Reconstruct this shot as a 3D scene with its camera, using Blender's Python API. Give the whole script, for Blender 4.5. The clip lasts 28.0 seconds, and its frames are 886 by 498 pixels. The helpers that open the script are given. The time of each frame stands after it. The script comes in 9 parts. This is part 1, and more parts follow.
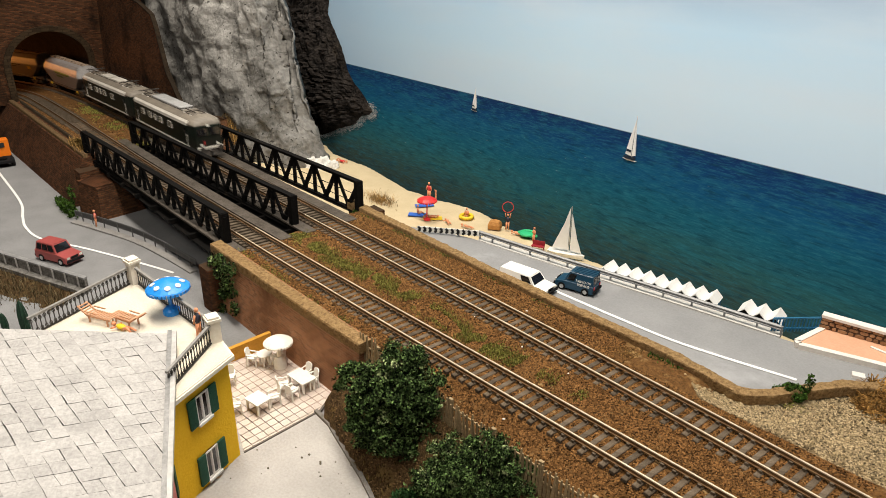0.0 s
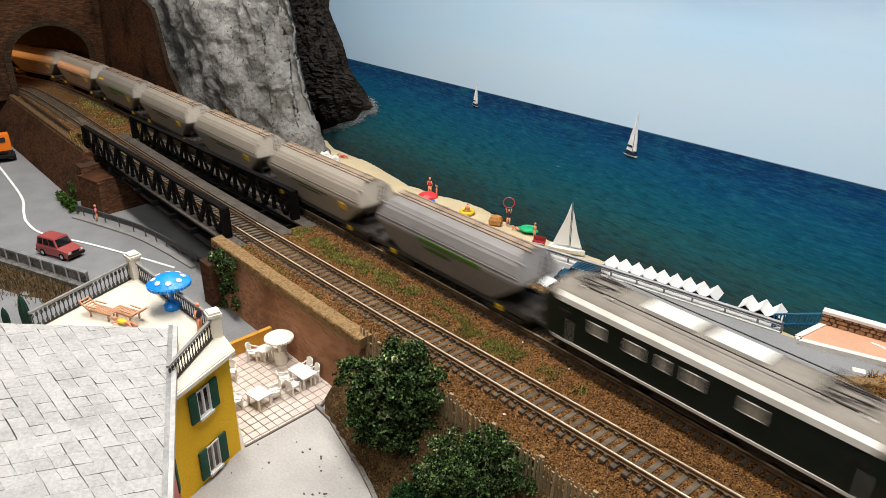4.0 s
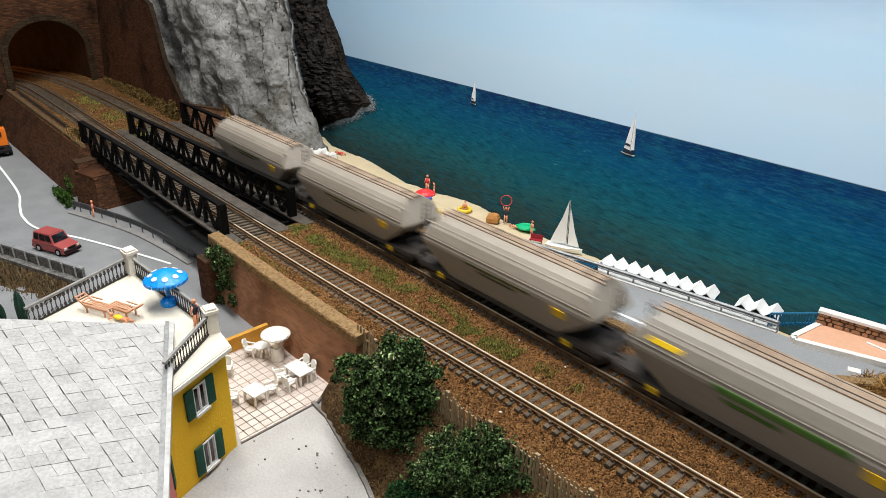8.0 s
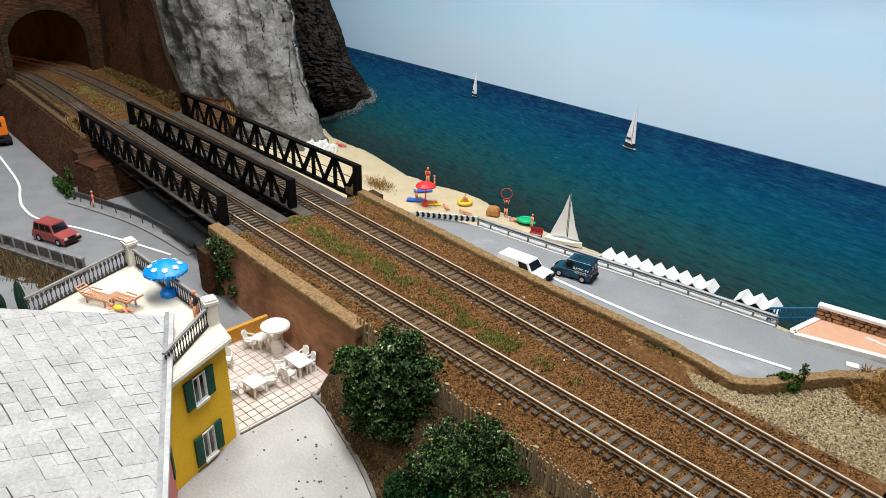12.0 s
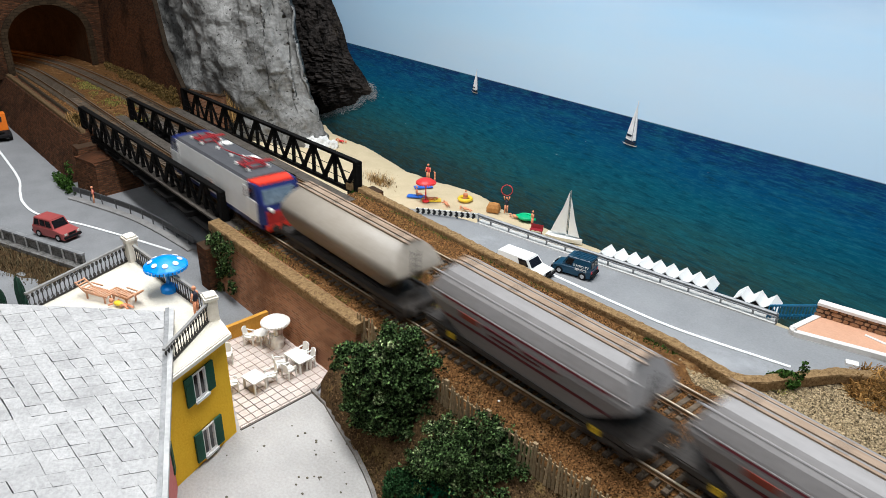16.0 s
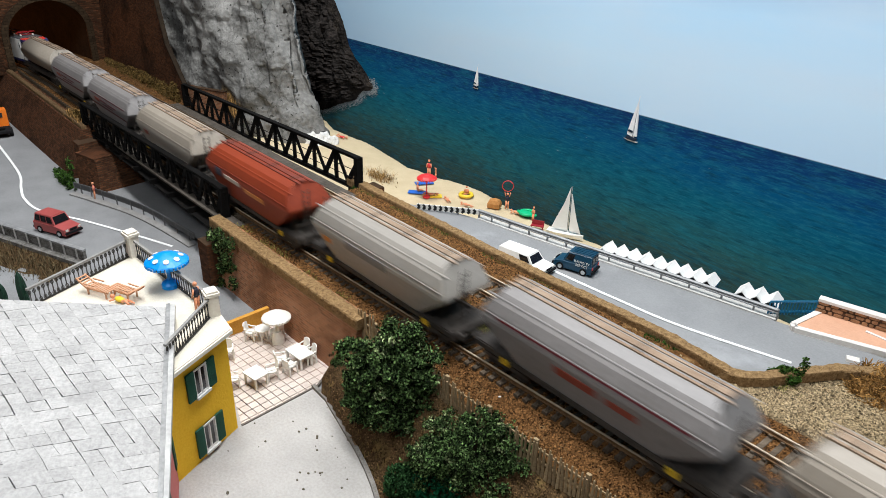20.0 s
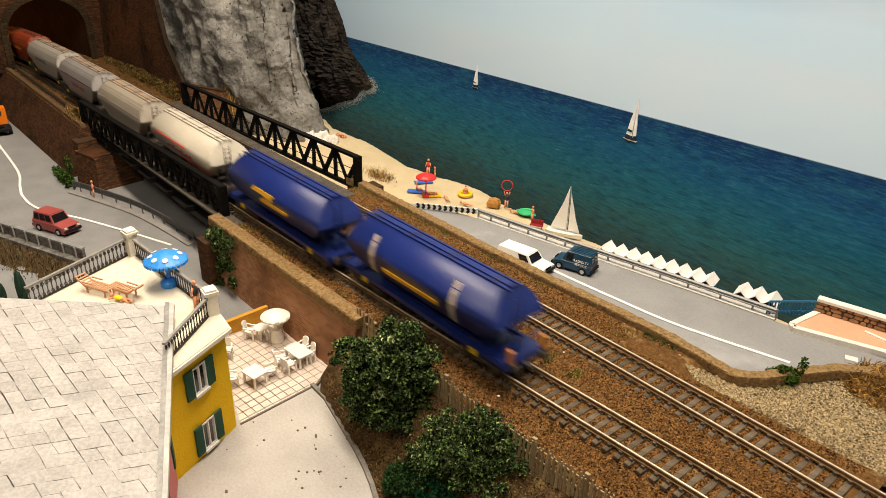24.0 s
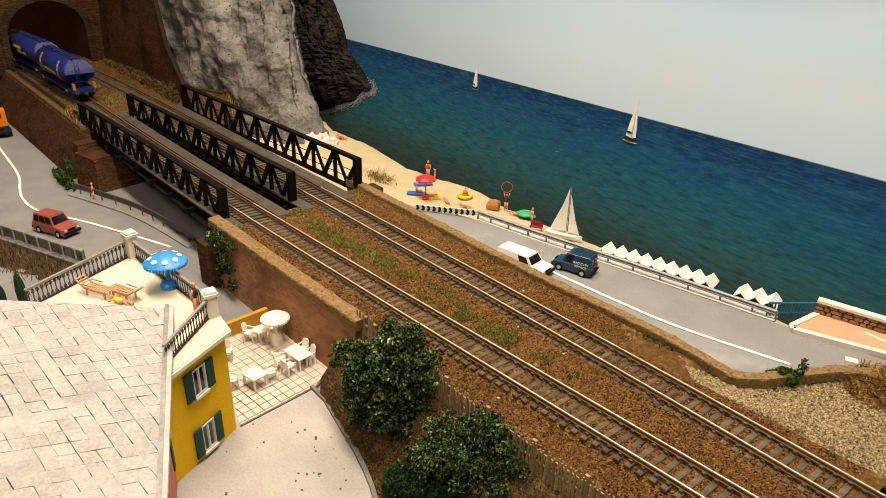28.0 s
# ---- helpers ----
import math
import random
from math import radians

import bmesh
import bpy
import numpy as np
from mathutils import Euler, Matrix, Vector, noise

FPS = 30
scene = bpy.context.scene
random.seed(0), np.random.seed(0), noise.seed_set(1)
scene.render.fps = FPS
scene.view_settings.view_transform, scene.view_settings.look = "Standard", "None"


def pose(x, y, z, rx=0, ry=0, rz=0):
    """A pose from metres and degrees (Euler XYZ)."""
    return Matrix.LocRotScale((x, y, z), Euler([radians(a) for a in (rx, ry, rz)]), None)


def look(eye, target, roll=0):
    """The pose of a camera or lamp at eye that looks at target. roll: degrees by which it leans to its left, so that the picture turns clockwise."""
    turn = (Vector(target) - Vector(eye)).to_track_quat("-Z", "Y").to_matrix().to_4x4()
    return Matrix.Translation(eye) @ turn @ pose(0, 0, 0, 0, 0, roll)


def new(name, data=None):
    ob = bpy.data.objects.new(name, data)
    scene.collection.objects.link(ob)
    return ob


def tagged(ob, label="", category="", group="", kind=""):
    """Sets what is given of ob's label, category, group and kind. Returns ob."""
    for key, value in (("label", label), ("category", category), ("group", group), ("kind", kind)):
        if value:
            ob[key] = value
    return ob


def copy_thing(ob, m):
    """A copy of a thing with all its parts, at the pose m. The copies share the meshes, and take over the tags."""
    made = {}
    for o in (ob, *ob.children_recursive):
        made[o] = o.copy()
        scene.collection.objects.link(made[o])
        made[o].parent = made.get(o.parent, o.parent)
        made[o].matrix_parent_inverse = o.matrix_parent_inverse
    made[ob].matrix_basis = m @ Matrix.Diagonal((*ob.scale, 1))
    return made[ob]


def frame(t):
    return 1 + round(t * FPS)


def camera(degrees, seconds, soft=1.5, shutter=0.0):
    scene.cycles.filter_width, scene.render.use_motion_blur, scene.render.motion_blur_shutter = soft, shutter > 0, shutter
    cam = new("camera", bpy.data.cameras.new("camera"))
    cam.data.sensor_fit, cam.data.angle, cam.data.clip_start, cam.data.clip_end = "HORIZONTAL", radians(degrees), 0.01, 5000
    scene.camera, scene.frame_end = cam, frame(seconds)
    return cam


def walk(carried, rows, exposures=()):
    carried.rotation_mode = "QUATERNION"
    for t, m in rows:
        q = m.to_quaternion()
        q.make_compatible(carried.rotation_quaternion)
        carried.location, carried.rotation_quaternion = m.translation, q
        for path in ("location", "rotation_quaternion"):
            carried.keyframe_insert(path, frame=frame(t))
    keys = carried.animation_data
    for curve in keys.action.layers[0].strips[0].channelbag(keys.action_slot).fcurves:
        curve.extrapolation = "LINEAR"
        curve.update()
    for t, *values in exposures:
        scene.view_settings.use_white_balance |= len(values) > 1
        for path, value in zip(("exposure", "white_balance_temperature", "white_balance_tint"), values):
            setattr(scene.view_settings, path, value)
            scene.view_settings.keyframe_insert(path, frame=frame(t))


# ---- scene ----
cam = camera(66.0, 28.0, soft=0.6, shutter=1.0)

EYE = (-0.0569, -0.3107, 0.2056)
TURNS = [
    (0.0, 66.05, -0.63, 48.64), (0.5, 65.98, -0.62, 48.66), (1.0, 65.84, -0.60, 48.72), (1.5, 65.71, -0.59, 48.74),
    (2.0, 65.58, -0.64, 48.78), (2.5, 65.60, -0.66, 48.77), (3.0, 65.63, -0.72, 48.80), (3.5, 65.66, -0.67, 48.75),
    (5.5, 65.61, -0.83, 48.67), (6.0, 65.50, -0.86, 48.71), (6.5, 65.42, -0.91, 48.71), (7.0, 65.37, -1.04, 48.72),
    (7.5, 65.53, -1.04, 48.63), (8.0, 65.46, -1.07, 48.65), (8.5, 65.42, -1.10, 48.70), (9.0, 65.23, -1.17, 48.76),
    (9.5, 65.09, -1.14, 48.76), (10.0, 65.05, -1.20, 48.77), (10.5, 65.06, -1.24, 48.76), (11.0, 65.05, -1.26, 48.74),
    (11.5, 64.98, -1.35, 48.79), (12.0, 64.83, -1.39, 48.80), (12.5, 64.83, -1.39, 48.80), (14.5, 64.70, -1.50, 48.86),
    (15.0, 64.63, -1.53, 48.89), (15.5, 64.57, -1.55, 48.87), (16.0, 64.54, -1.53, 48.88), (16.5, 64.62, -1.52, 48.85),
    (17.0, 64.57, -1.48, 48.87), (17.5, 64.60, -1.45, 48.86), (18.0, 64.59, -1.48, 48.86), (18.5, 64.49, -1.49, 48.87),
    (19.0, 64.46, -1.52, 48.90), (19.5, 64.34, -1.52, 48.92), (20.0, 64.20, -1.51, 48.95), (20.5, 64.14, -1.52, 48.94),
    (21.0, 64.20, -1.53, 48.92), (21.5, 64.26, -1.56, 48.89), (23.5, 64.14, -1.61, 48.92), (24.0, 64.13, -1.65, 48.94),
    (24.5, 64.11, -1.62, 48.94), (25.0, 64.15, -1.63, 48.93), (25.5, 64.09, -1.59, 48.92), (26.0, 64.07, -1.58, 48.95),
    (26.5, 64.08, -1.58, 48.95), (27.0, 64.32, -1.59, 48.90), (27.5, 64.30, -1.60, 48.91), (28.0, 64.28, -1.61, 48.90),
]


walk(cam, [(t, pose(*EYE, rx, ry, rz)) for t, rx, ry, rz in TURNS],
     exposures=[(0.0, 0.0, 6650, 10), (3.5, 0.0, 6150, 10), (5.5, 0.0, 5950, 9), (8.0, 0.0, 5820, 8), (11.0, 0.0, 5740, 8), (14.5, 0.0, 5650, 8), (16.0, 0.0, 5560, 8), (18.0, 0.0, 5640, 8), (21.5, 0.0, 5680, 8),
                (23.5, 0.0, 7300, 12), (25.0, 0.0, 7950, 12), (28.0, 0.0, 8100, 12)])

# ---- light: an exhibition hall, with unseen, assumed panels and a strip above the layout ----
world = bpy.data.worlds.new("hall")
scene.world = world
world.use_nodes = True
world.node_tree.nodes["Background"].inputs[0].default_value = (0.75, 0.85, 1.0, 1)
world.node_tree.nodes["Background"].inputs[1].default_value = 0.003


def area_lamp(name, x, y, z, sx, sy, watts, colour, target):
    d = bpy.data.lights.new(name, "AREA")
    d.shape, d.size, d.size_y, d.energy, d.color = "RECTANGLE", sx, sy, watts, colour
    ob = new(name, d)
    ob.matrix_world = look((x, y, z), target)
    return ob


STRIP = area_lamp("layout_strip_light", -0.36, -0.14, 0.95, 0.9, 0.14, 15.8, (1.0, 0.93, 0.83), (-0.35, -0.03, 0))
# Fill light added in front, to lift faces turned to the camera.
PANEL = area_lamp("ceiling_panel_light", 0.3, -1.1, 1.4, 0.6, 0.4, 11.0, (1.0, 0.94, 0.86), (-0.4, 0, 0))
area_lamp("back_panel_light", -0.5, 0.75, 1.6, 0.6, 0.6, 17.0, (1.0, 0.94, 0.86), (-0.4, -0.1, 0))
tl = bpy.data.lights.new("tunnel_bulb", "POINT")
tl.energy, tl.color, tl.shadow_soft_size = 1.9, (1.0, 0.36, 0.08), 0.02
new("tunnel_bulb", tl).location = (-1.6, -0.29, 0.075)


# ---- materials ----
def mat(name, c1, c2=None, scale=200.0, rough=0.7, bump=0.2, metal=0.0, fine=None, spec=None, c3=None, c3_amount=0.3,
        rand=0.0, emit=None, emit_strength=0.0, wave=None, coat=0.0):
    m = bpy.data.materials.new(name)
    m.use_nodes = True
    nt = m.node_tree
    b = nt.nodes["Principled BSDF"]
    b.inputs["Roughness"].default_value = rough
    b.inputs["Metallic"].default_value = metal
    b.inputs["Specular IOR Level"].default_value = spec if spec is not None else (0.08 if rough >= 0.8 else 0.4)
    b.inputs["Coat Weight"].default_value = coat
    c2 = c2 or tuple(v * 0.75 for v in c1)
    tc = nt.nodes.new("ShaderNodeTexCoord")
    n1 = nt.nodes.new("ShaderNodeTexNoise")
    n1.inputs["Scale"].default_value, n1.inputs["Detail"].default_value = scale, 6
    n2 = nt.nodes.new("ShaderNodeTexNoise")
    n2.inputs["Scale"].default_value, n2.inputs["Detail"].default_value = fine or scale * 6, 3
    nt.links.new(tc.outputs["Object"], n1.inputs["Vector"])
    nt.links.new(tc.outputs["Object"], n2.inputs["Vector"])
    add = nt.nodes.new("ShaderNodeMath")
    add.operation = "MULTIPLY_ADD"
    add.inputs[1].default_value = 0.5
    nt.links.new(n2.outputs["Fac"], add.inputs[0])
    half = nt.nodes.new("ShaderNodeMath")
    half.operation = "MULTIPLY"
    half.inputs[1].default_value = 0.5
    nt.links.new(n1.outputs["Fac"], half.inputs[0])
    nt.links.new(half.outputs[0], add.inputs[2])
    ramp = nt.nodes.new("ShaderNodeValToRGB")
    ramp.color_ramp.elements[0].position, ramp.color_ramp.elements[1].position = 0.36, 0.64
    ramp.color_ramp.elements[0].color, ramp.color_ramp.elements[1].color = (*c2, 1), (*c1, 1)
    nt.links.new(add.outputs[0], ramp.inputs["Fac"])
    col = ramp.outputs["Color"]
    if c3:
        n3 = nt.nodes.new("ShaderNodeTexNoise")
        n3.inputs["Scale"].default_value, n3.inputs["Detail"].default_value = scale * 0.3, 8
        n3.inputs["Roughness"].default_value = 0.65
        nt.links.new(tc.outputs["Object"], n3.inputs["Vector"])
        r3 = nt.nodes.new("ShaderNodeValToRGB")
        r3.color_ramp.elements[0].position, r3.color_ramp.elements[1].position = 0.62 - c3_amount * 0.3, 0.72 - c3_amount * 0.3
        nt.links.new(n3.outputs["Fac"], r3.inputs["Fac"])
        mx = nt.nodes.new("ShaderNodeMix")
        mx.data_type = "RGBA"
        nt.links.new(r3.outputs["Color"], mx.inputs["Factor"])
        nt.links.new(col, mx.inputs["A"])
        mx.inputs["B"].default_value = (*c3, 1)
        col = mx.outputs["Result"]
    if rand:
        oi = nt.nodes.new("ShaderNodeObjectInfo")
        mr = nt.nodes.new("ShaderNodeMapRange")
        mr.inputs["To Min"].default_value, mr.inputs["To Max"].default_value = 1 - rand, 1 + rand * 0.5
        nt.links.new(oi.outputs["Random"], mr.inputs["Value"])
        hs = nt.nodes.new("ShaderNodeHueSaturation")
        nt.links.new(mr.outputs[0], hs.inputs["Value"])
        nt.links.new(col, hs.inputs["Color"])
        col = hs.outputs["Color"]
    nt.links.new(col, b.inputs["Base Color"])
    if bump:
        bp = nt.nodes.new("ShaderNodeBump")
        bp.inputs["Strength"].default_value = bump
        bp.inputs["Distance"].default_value = 0.35 / scale
        nt.links.new(add.outputs[0], bp.inputs["Height"])
        nt.links.new(bp.outputs["Normal"], b.inputs["Normal"])
    if emit:
        b.inputs["Emission Color"].default_value = (*emit, 1)
        b.inputs["Emission Strength"].default_value = emit_strength
    return m


def brick_mat(name, c1, c2, mortar, w, h, gap, rough=0.9, stain=None):
    """Brick or stone courses on a face that runs along x or y."""
    m = mat(name, c1, c2, 120, rough, 0.2)
    nt = m.node_tree
    b = nt.nodes["Principled BSDF"]
    tc = nt.nodes.new("ShaderNodeTexCoord")
    sep = nt.nodes.new("ShaderNodeSeparateXYZ")
    nt.links.new(tc.outputs["Object"], sep.inputs[0])
    add = nt.nodes.new("ShaderNodeMath")
    nt.links.new(sep.outputs["X"], add.inputs[0])
    nt.links.new(sep.outputs["Y"], add.inputs[1])
    cmb = nt.nodes.new("ShaderNodeCombineXYZ")
    nt.links.new(add.outputs[0], cmb.inputs["X"])
    nt.links.new(sep.outputs["Z"], cmb.inputs["Y"])
    br = nt.nodes.new("ShaderNodeTexBrick")
    br.inputs["Scale"].default_value = 1.0
    br.inputs["Brick Width"].default_value, br.inputs["Row Height"].default_value = w, h
    br.inputs["Mortar Size"].default_value, br.inputs["Mortar Smooth"].default_value = gap, 0.3
    br.inputs["Color1"].default_value, br.inputs["Color2"].default_value = (*c1, 1), (*c2, 1)
    br.inputs["Mortar"].default_value = (*mortar, 1)
    nt.links.new(cmb.outputs[0], br.inputs["Vector"])
    old = b.inputs["Base Color"].links[0].from_socket
    mx = nt.nodes.new("ShaderNodeMix")
    mx.data_type, mx.blend_type = "RGBA", "MIX"
    mx.inputs["Factor"].default_value = 0.85
    nt.links.new(old, mx.inputs["A"])
    nt.links.new(br.outputs["Color"], mx.inputs["B"])
    col = mx.outputs["Result"]
    if stain:
        n3 = nt.nodes.new("ShaderNodeTexNoise")
        n3.inputs["Scale"].default_value, n3.inputs["Detail"].default_value = 22, 9
        n3.inputs["Roughness"].default_value = 0.7
        r3 = nt.nodes.new("ShaderNodeValToRGB")
        r3.color_ramp.elements[0].position, r3.color_ramp.elements[1].position = 0.5, 0.68
        nt.links.new(tc.outputs["Object"], n3.inputs["Vector"])
        nt.links.new(n3.outputs["Fac"], r3.inputs["Fac"])
        m2 = nt.nodes.new("ShaderNodeMix")
        m2.data_type = "RGBA"
        nt.links.new(r3.outputs["Color"], m2.inputs["Factor"])
        nt.links.new(col, m2.inputs["A"])
        m2.inputs["B"].default_value = (*stain, 1)
        col = m2.outputs["Result"]
    nt.links.new(col, b.inputs["Base Color"])
    bp = nt.nodes.new("ShaderNodeBump")
    bp.inputs["Strength"].default_value, bp.inputs["Distance"].default_value = 0.9, 0.001
    bp.invert = True
    nt.links.new(br.outputs["Fac"], bp.inputs["Height"])
    nt.links.new(bp.outputs["Normal"], b.inputs["Normal"])
    return m


ASPHALT = mat("asphalt", (0.265, 0.265, 0.265), (0.215, 0.215, 0.217), 40, 0.75, 0.1, c3=(0.33, 0.33, 0.335), c3_amount=0.1, fine=900)
STREET = mat("street_asphalt", (0.24, 0.24, 0.242), (0.18, 0.18, 0.182), 40, 0.7, 0.1, fine=900)
PLASTER_GROUND = mat("pale_yard", (0.42, 0.4, 0.375), (0.34, 0.325, 0.305), 45, 0.85, 0.15, fine=700, c3=(0.4, 0.38, 0.35), c3_amount=0.05)
BALLAST = mat("ballast", (0.165, 0.082, 0.028), (0.055, 0.026, 0.009), 420, 0.95, 0.9, fine=1500, c3=(0.24, 0.15, 0.065), c3_amount=0.2)
EARTH = mat("earth", (0.1, 0.062, 0.028), (0.022, 0.013, 0.006), 300, 0.95, 0.9, fine=1200, c3=(0.15, 0.1, 0.038), c3_amount=0.15)
GRAVEL = mat("pale_gravel", (0.3, 0.225, 0.13), (0.09, 0.064, 0.036), 500, 0.95, 0.9, fine=1600)
SAND = mat("sand", (0.62, 0.51, 0.33), (0.52, 0.42, 0.26), 60, 0.95, 0.2, fine=1500)
BRICK = brick_mat("retaining_brick", (0.46, 0.2, 0.1), (0.2, 0.086, 0.045), (0.36, 0.25, 0.16), 0.0048, 0.0017, 0.0003, stain=(0.17, 0.084, 0.044))
# Stained brick with the dim light around tunnel and bridge put into its colour.
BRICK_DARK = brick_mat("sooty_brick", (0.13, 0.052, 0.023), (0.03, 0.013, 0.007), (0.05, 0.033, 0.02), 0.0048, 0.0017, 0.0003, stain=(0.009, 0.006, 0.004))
# Portal stone colour is cut down to stand for the dim tunnel mouth.
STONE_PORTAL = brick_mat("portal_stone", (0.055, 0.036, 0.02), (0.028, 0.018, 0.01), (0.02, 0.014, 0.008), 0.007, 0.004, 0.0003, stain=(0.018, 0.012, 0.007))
COPING = mat("sandy_coping", (0.33, 0.215, 0.1), (0.11, 0.064, 0.028), 500, 0.95, 1.0, fine=1900)
ROCK = mat("limestone", (0.28, 0.272, 0.255), (0.135, 0.131, 0.122), 30, 0.92, 0.4, fine=230, c3=(0.36, 0.35, 0.33), c3_amount=0.14)


def pitted(m, scale, size, colour):
    """Small dark pits and thin cracks in a rock material."""
    nt = m.node_tree
    b = nt.nodes["Principled BSDF"]
    tc = nt.nodes.new("ShaderNodeTexCoord")
    warp = nt.nodes.new("ShaderNodeTexNoise")
    warp.inputs["Scale"].default_value, warp.inputs["Detail"].default_value = scale * 0.5, 4
    nt.links.new(tc.outputs["Object"], warp.inputs["Vector"])
    add = nt.nodes.new("ShaderNodeMix")
    add.data_type, add.blend_type = "RGBA", "LINEAR_LIGHT"
    add.inputs["Factor"].default_value = 0.012
    nt.links.new(tc.outputs["Object"], add.inputs["A"])
    nt.links.new(warp.outputs["Color"], add.inputs["B"])
    pit = nt.nodes.new("ShaderNodeTexVoronoi")
    pit.inputs["Scale"].default_value = scale
    crack = nt.nodes.new("ShaderNodeTexVoronoi")
    crack.feature = "DISTANCE_TO_EDGE"
    crack.inputs["Scale"].default_value = scale * 0.16
    col = b.inputs["Base Color"].links[0].from_socket
    for node, lo, hi, depth in ((pit, size * 0.6, size, 0.85), (crack, 0.002, 0.02, 0.4)):
        nt.links.new(add.outputs["Result"], node.inputs["Vector"])
        mr = nt.nodes.new("ShaderNodeMapRange")
        mr.inputs["From Min"].default_value, mr.inputs["From Max"].default_value = lo, hi
        mr.inputs["To Min"].default_value, mr.inputs["To Max"].default_value = depth, 0.0
        nt.links.new(node.outputs["Distance"], mr.inputs["Value"])
        mx = nt.nodes.new("ShaderNodeMix")
        mx.data_type = "RGBA"
        nt.links.new(mr.outputs[0], mx.inputs["Factor"])
        nt.links.new(col, mx.inputs["A"])
        mx.inputs["B"].default_value = (*colour, 1)
        col = mx.outputs["Result"]
    nt.links.new(col, b.inputs["Base Color"])


pitted(ROCK, 120.0, 0.2, (0.03, 0.028, 0.025))
WHITE_ROCK = mat("white_rock", (0.8, 0.78, 0.74), (0.6, 0.58, 0.54), 90, 0.9, 0.6)
# The rails' glint is in the colour: bright nearby, left out towards the tunnel.
RAIL_TOP = mat("rail_steel", (0.7, 0.6, 0.44), (0.46, 0.37, 0.25), 60, 0.4, 0.0, metal=0.25)
RAIL_NO_GLINT = mat("dull_rail_steel", (0.2, 0.15, 0.1), (0.12, 0.085, 0.055), 60, 0.55, 0.0, metal=0.2)
RAIL_SIDE = mat("rusty_rail", (0.2, 0.12, 0.06), (0.1, 0.055, 0.028), 200, 0.8, 0.2)
SLEEPER = mat("weathered_sleeper", (0.15, 0.117, 0.084), (0.065, 0.048, 0.033), 260, 0.85, 0.4, rand=0.3)
IRON = mat("black_iron", (0.008, 0.0072, 0.0067), (0.003, 0.0028, 0.0026), 150, 0.8, 0.2, c3=(0.03, 0.022, 0.016), c3_amount=0.1)
DECK = mat("grey_deck", (0.11, 0.095, 0.08), (0.05, 0.042, 0.034), 120, 0.8, 0.3)


# ---- mesh helpers ----
def to_mesh(name, bm, material, smooth=False):
    me = bpy.data.meshes.new(name)
    bmesh.ops.recalc_face_normals(bm, faces=bm.faces)
    bm.to_mesh(me)
    bm.free()
    for m in material if isinstance(material, (list, tuple)) else [material]:
        me.materials.append(m)
    if smooth:
        me.polygons.foreach_set("use_smooth", [True] * len(me.polygons))
    return me


def part(name, bm, material, parent, label="", smooth=False, at=None):
    ob = new(name, to_mesh(name, bm, material, smooth))
    ob.parent = parent
    if at is not None:
        ob.matrix_basis = at
    if label:
        tagged(ob, label)
    return ob


def share(name, mesh, parent, m):
    ob = new(name, mesh)
    ob.parent = parent
    ob.matrix_basis = m
    return ob


def thing(name, m, label, category, group="", kind=""):
    ob = new(name)
    ob.empty_display_size = 0.01
    ob.matrix_basis = m
    return tagged(ob, label, category, group, kind)


def solo(name, bm, material, label, category="", group="", kind="", smooth=False, at=None):
    ob = new(name, to_mesh(name, bm, material, smooth))
    if at is not None:
        ob.matrix_basis = at
    return tagged(ob, label, category, group, kind)


def box(bm, x0, y0, z0, x1, y1, z1, mi=0):
    v = [bm.verts.new(p) for p in ((x0, y0, z0), (x1, y0, z0), (x1, y1, z0), (x0, y1, z0), (x0, y0, z1), (x1, y0, z1), (x1, y1, z1), (x0, y1, z1))]
    for f in ((0, 3, 2, 1), (4, 5, 6, 7), (0, 1, 5, 4), (1, 2, 6, 5), (2, 3, 7, 6), (3, 0, 4, 7)):
        bm.faces.new([v[i] for i in f]).material_index = mi
    return bm


def bar(bm, p, q, w, h, up=(0, 0, 1), mi=0):
    """A beam of section w x h from p to q."""
    p, q = Vector(p), Vector(q)
    d = (q - p).normalized()
    s = d.cross(Vector(up))
    s = s.normalized() if s.length > 1e-6 else Vector((1, 0, 0))
    u = s.cross(d)
    c = [bm.verts.new(e + s * a * w / 2 + u * b * h / 2) for e in (p, q) for a, b in ((-1, -1), (1, -1), (1, 1), (-1, 1))]
    for f in ((0, 1, 2, 3), (7, 6, 5, 4), (0, 4, 5, 1), (1, 5, 6, 2), (2, 6, 7, 3), (3, 7, 4, 0)):
        bm.faces.new([c[i] for i in f]).material_index = mi
    return bm


def rod(bm, p, q, r0, r1=None, n=8, mi=0):
    r1 = r0 if r1 is None else r1
    p, q = Vector(p), Vector(q)
    d = (q - p).normalized()
    s = d.orthogonal().normalized()
    u = d.cross(s)
    a = [bm.verts.new(p + (s * math.cos(i * 2 * math.pi / n) + u * math.sin(i * 2 * math.pi / n)) * r0) for i in range(n)]
    b = [bm.verts.new(q + (s * math.cos(i * 2 * math.pi / n) + u * math.sin(i * 2 * math.pi / n)) * r1) for i in range(n)]
    for i in range(n):
        bm.faces.new((a[i], a[(i + 1) % n], b[(i + 1) % n], b[i])).material_index = mi
    bm.faces.new(a[::-1]).material_index = mi
    bm.faces.new(b).material_index = mi
    return bm


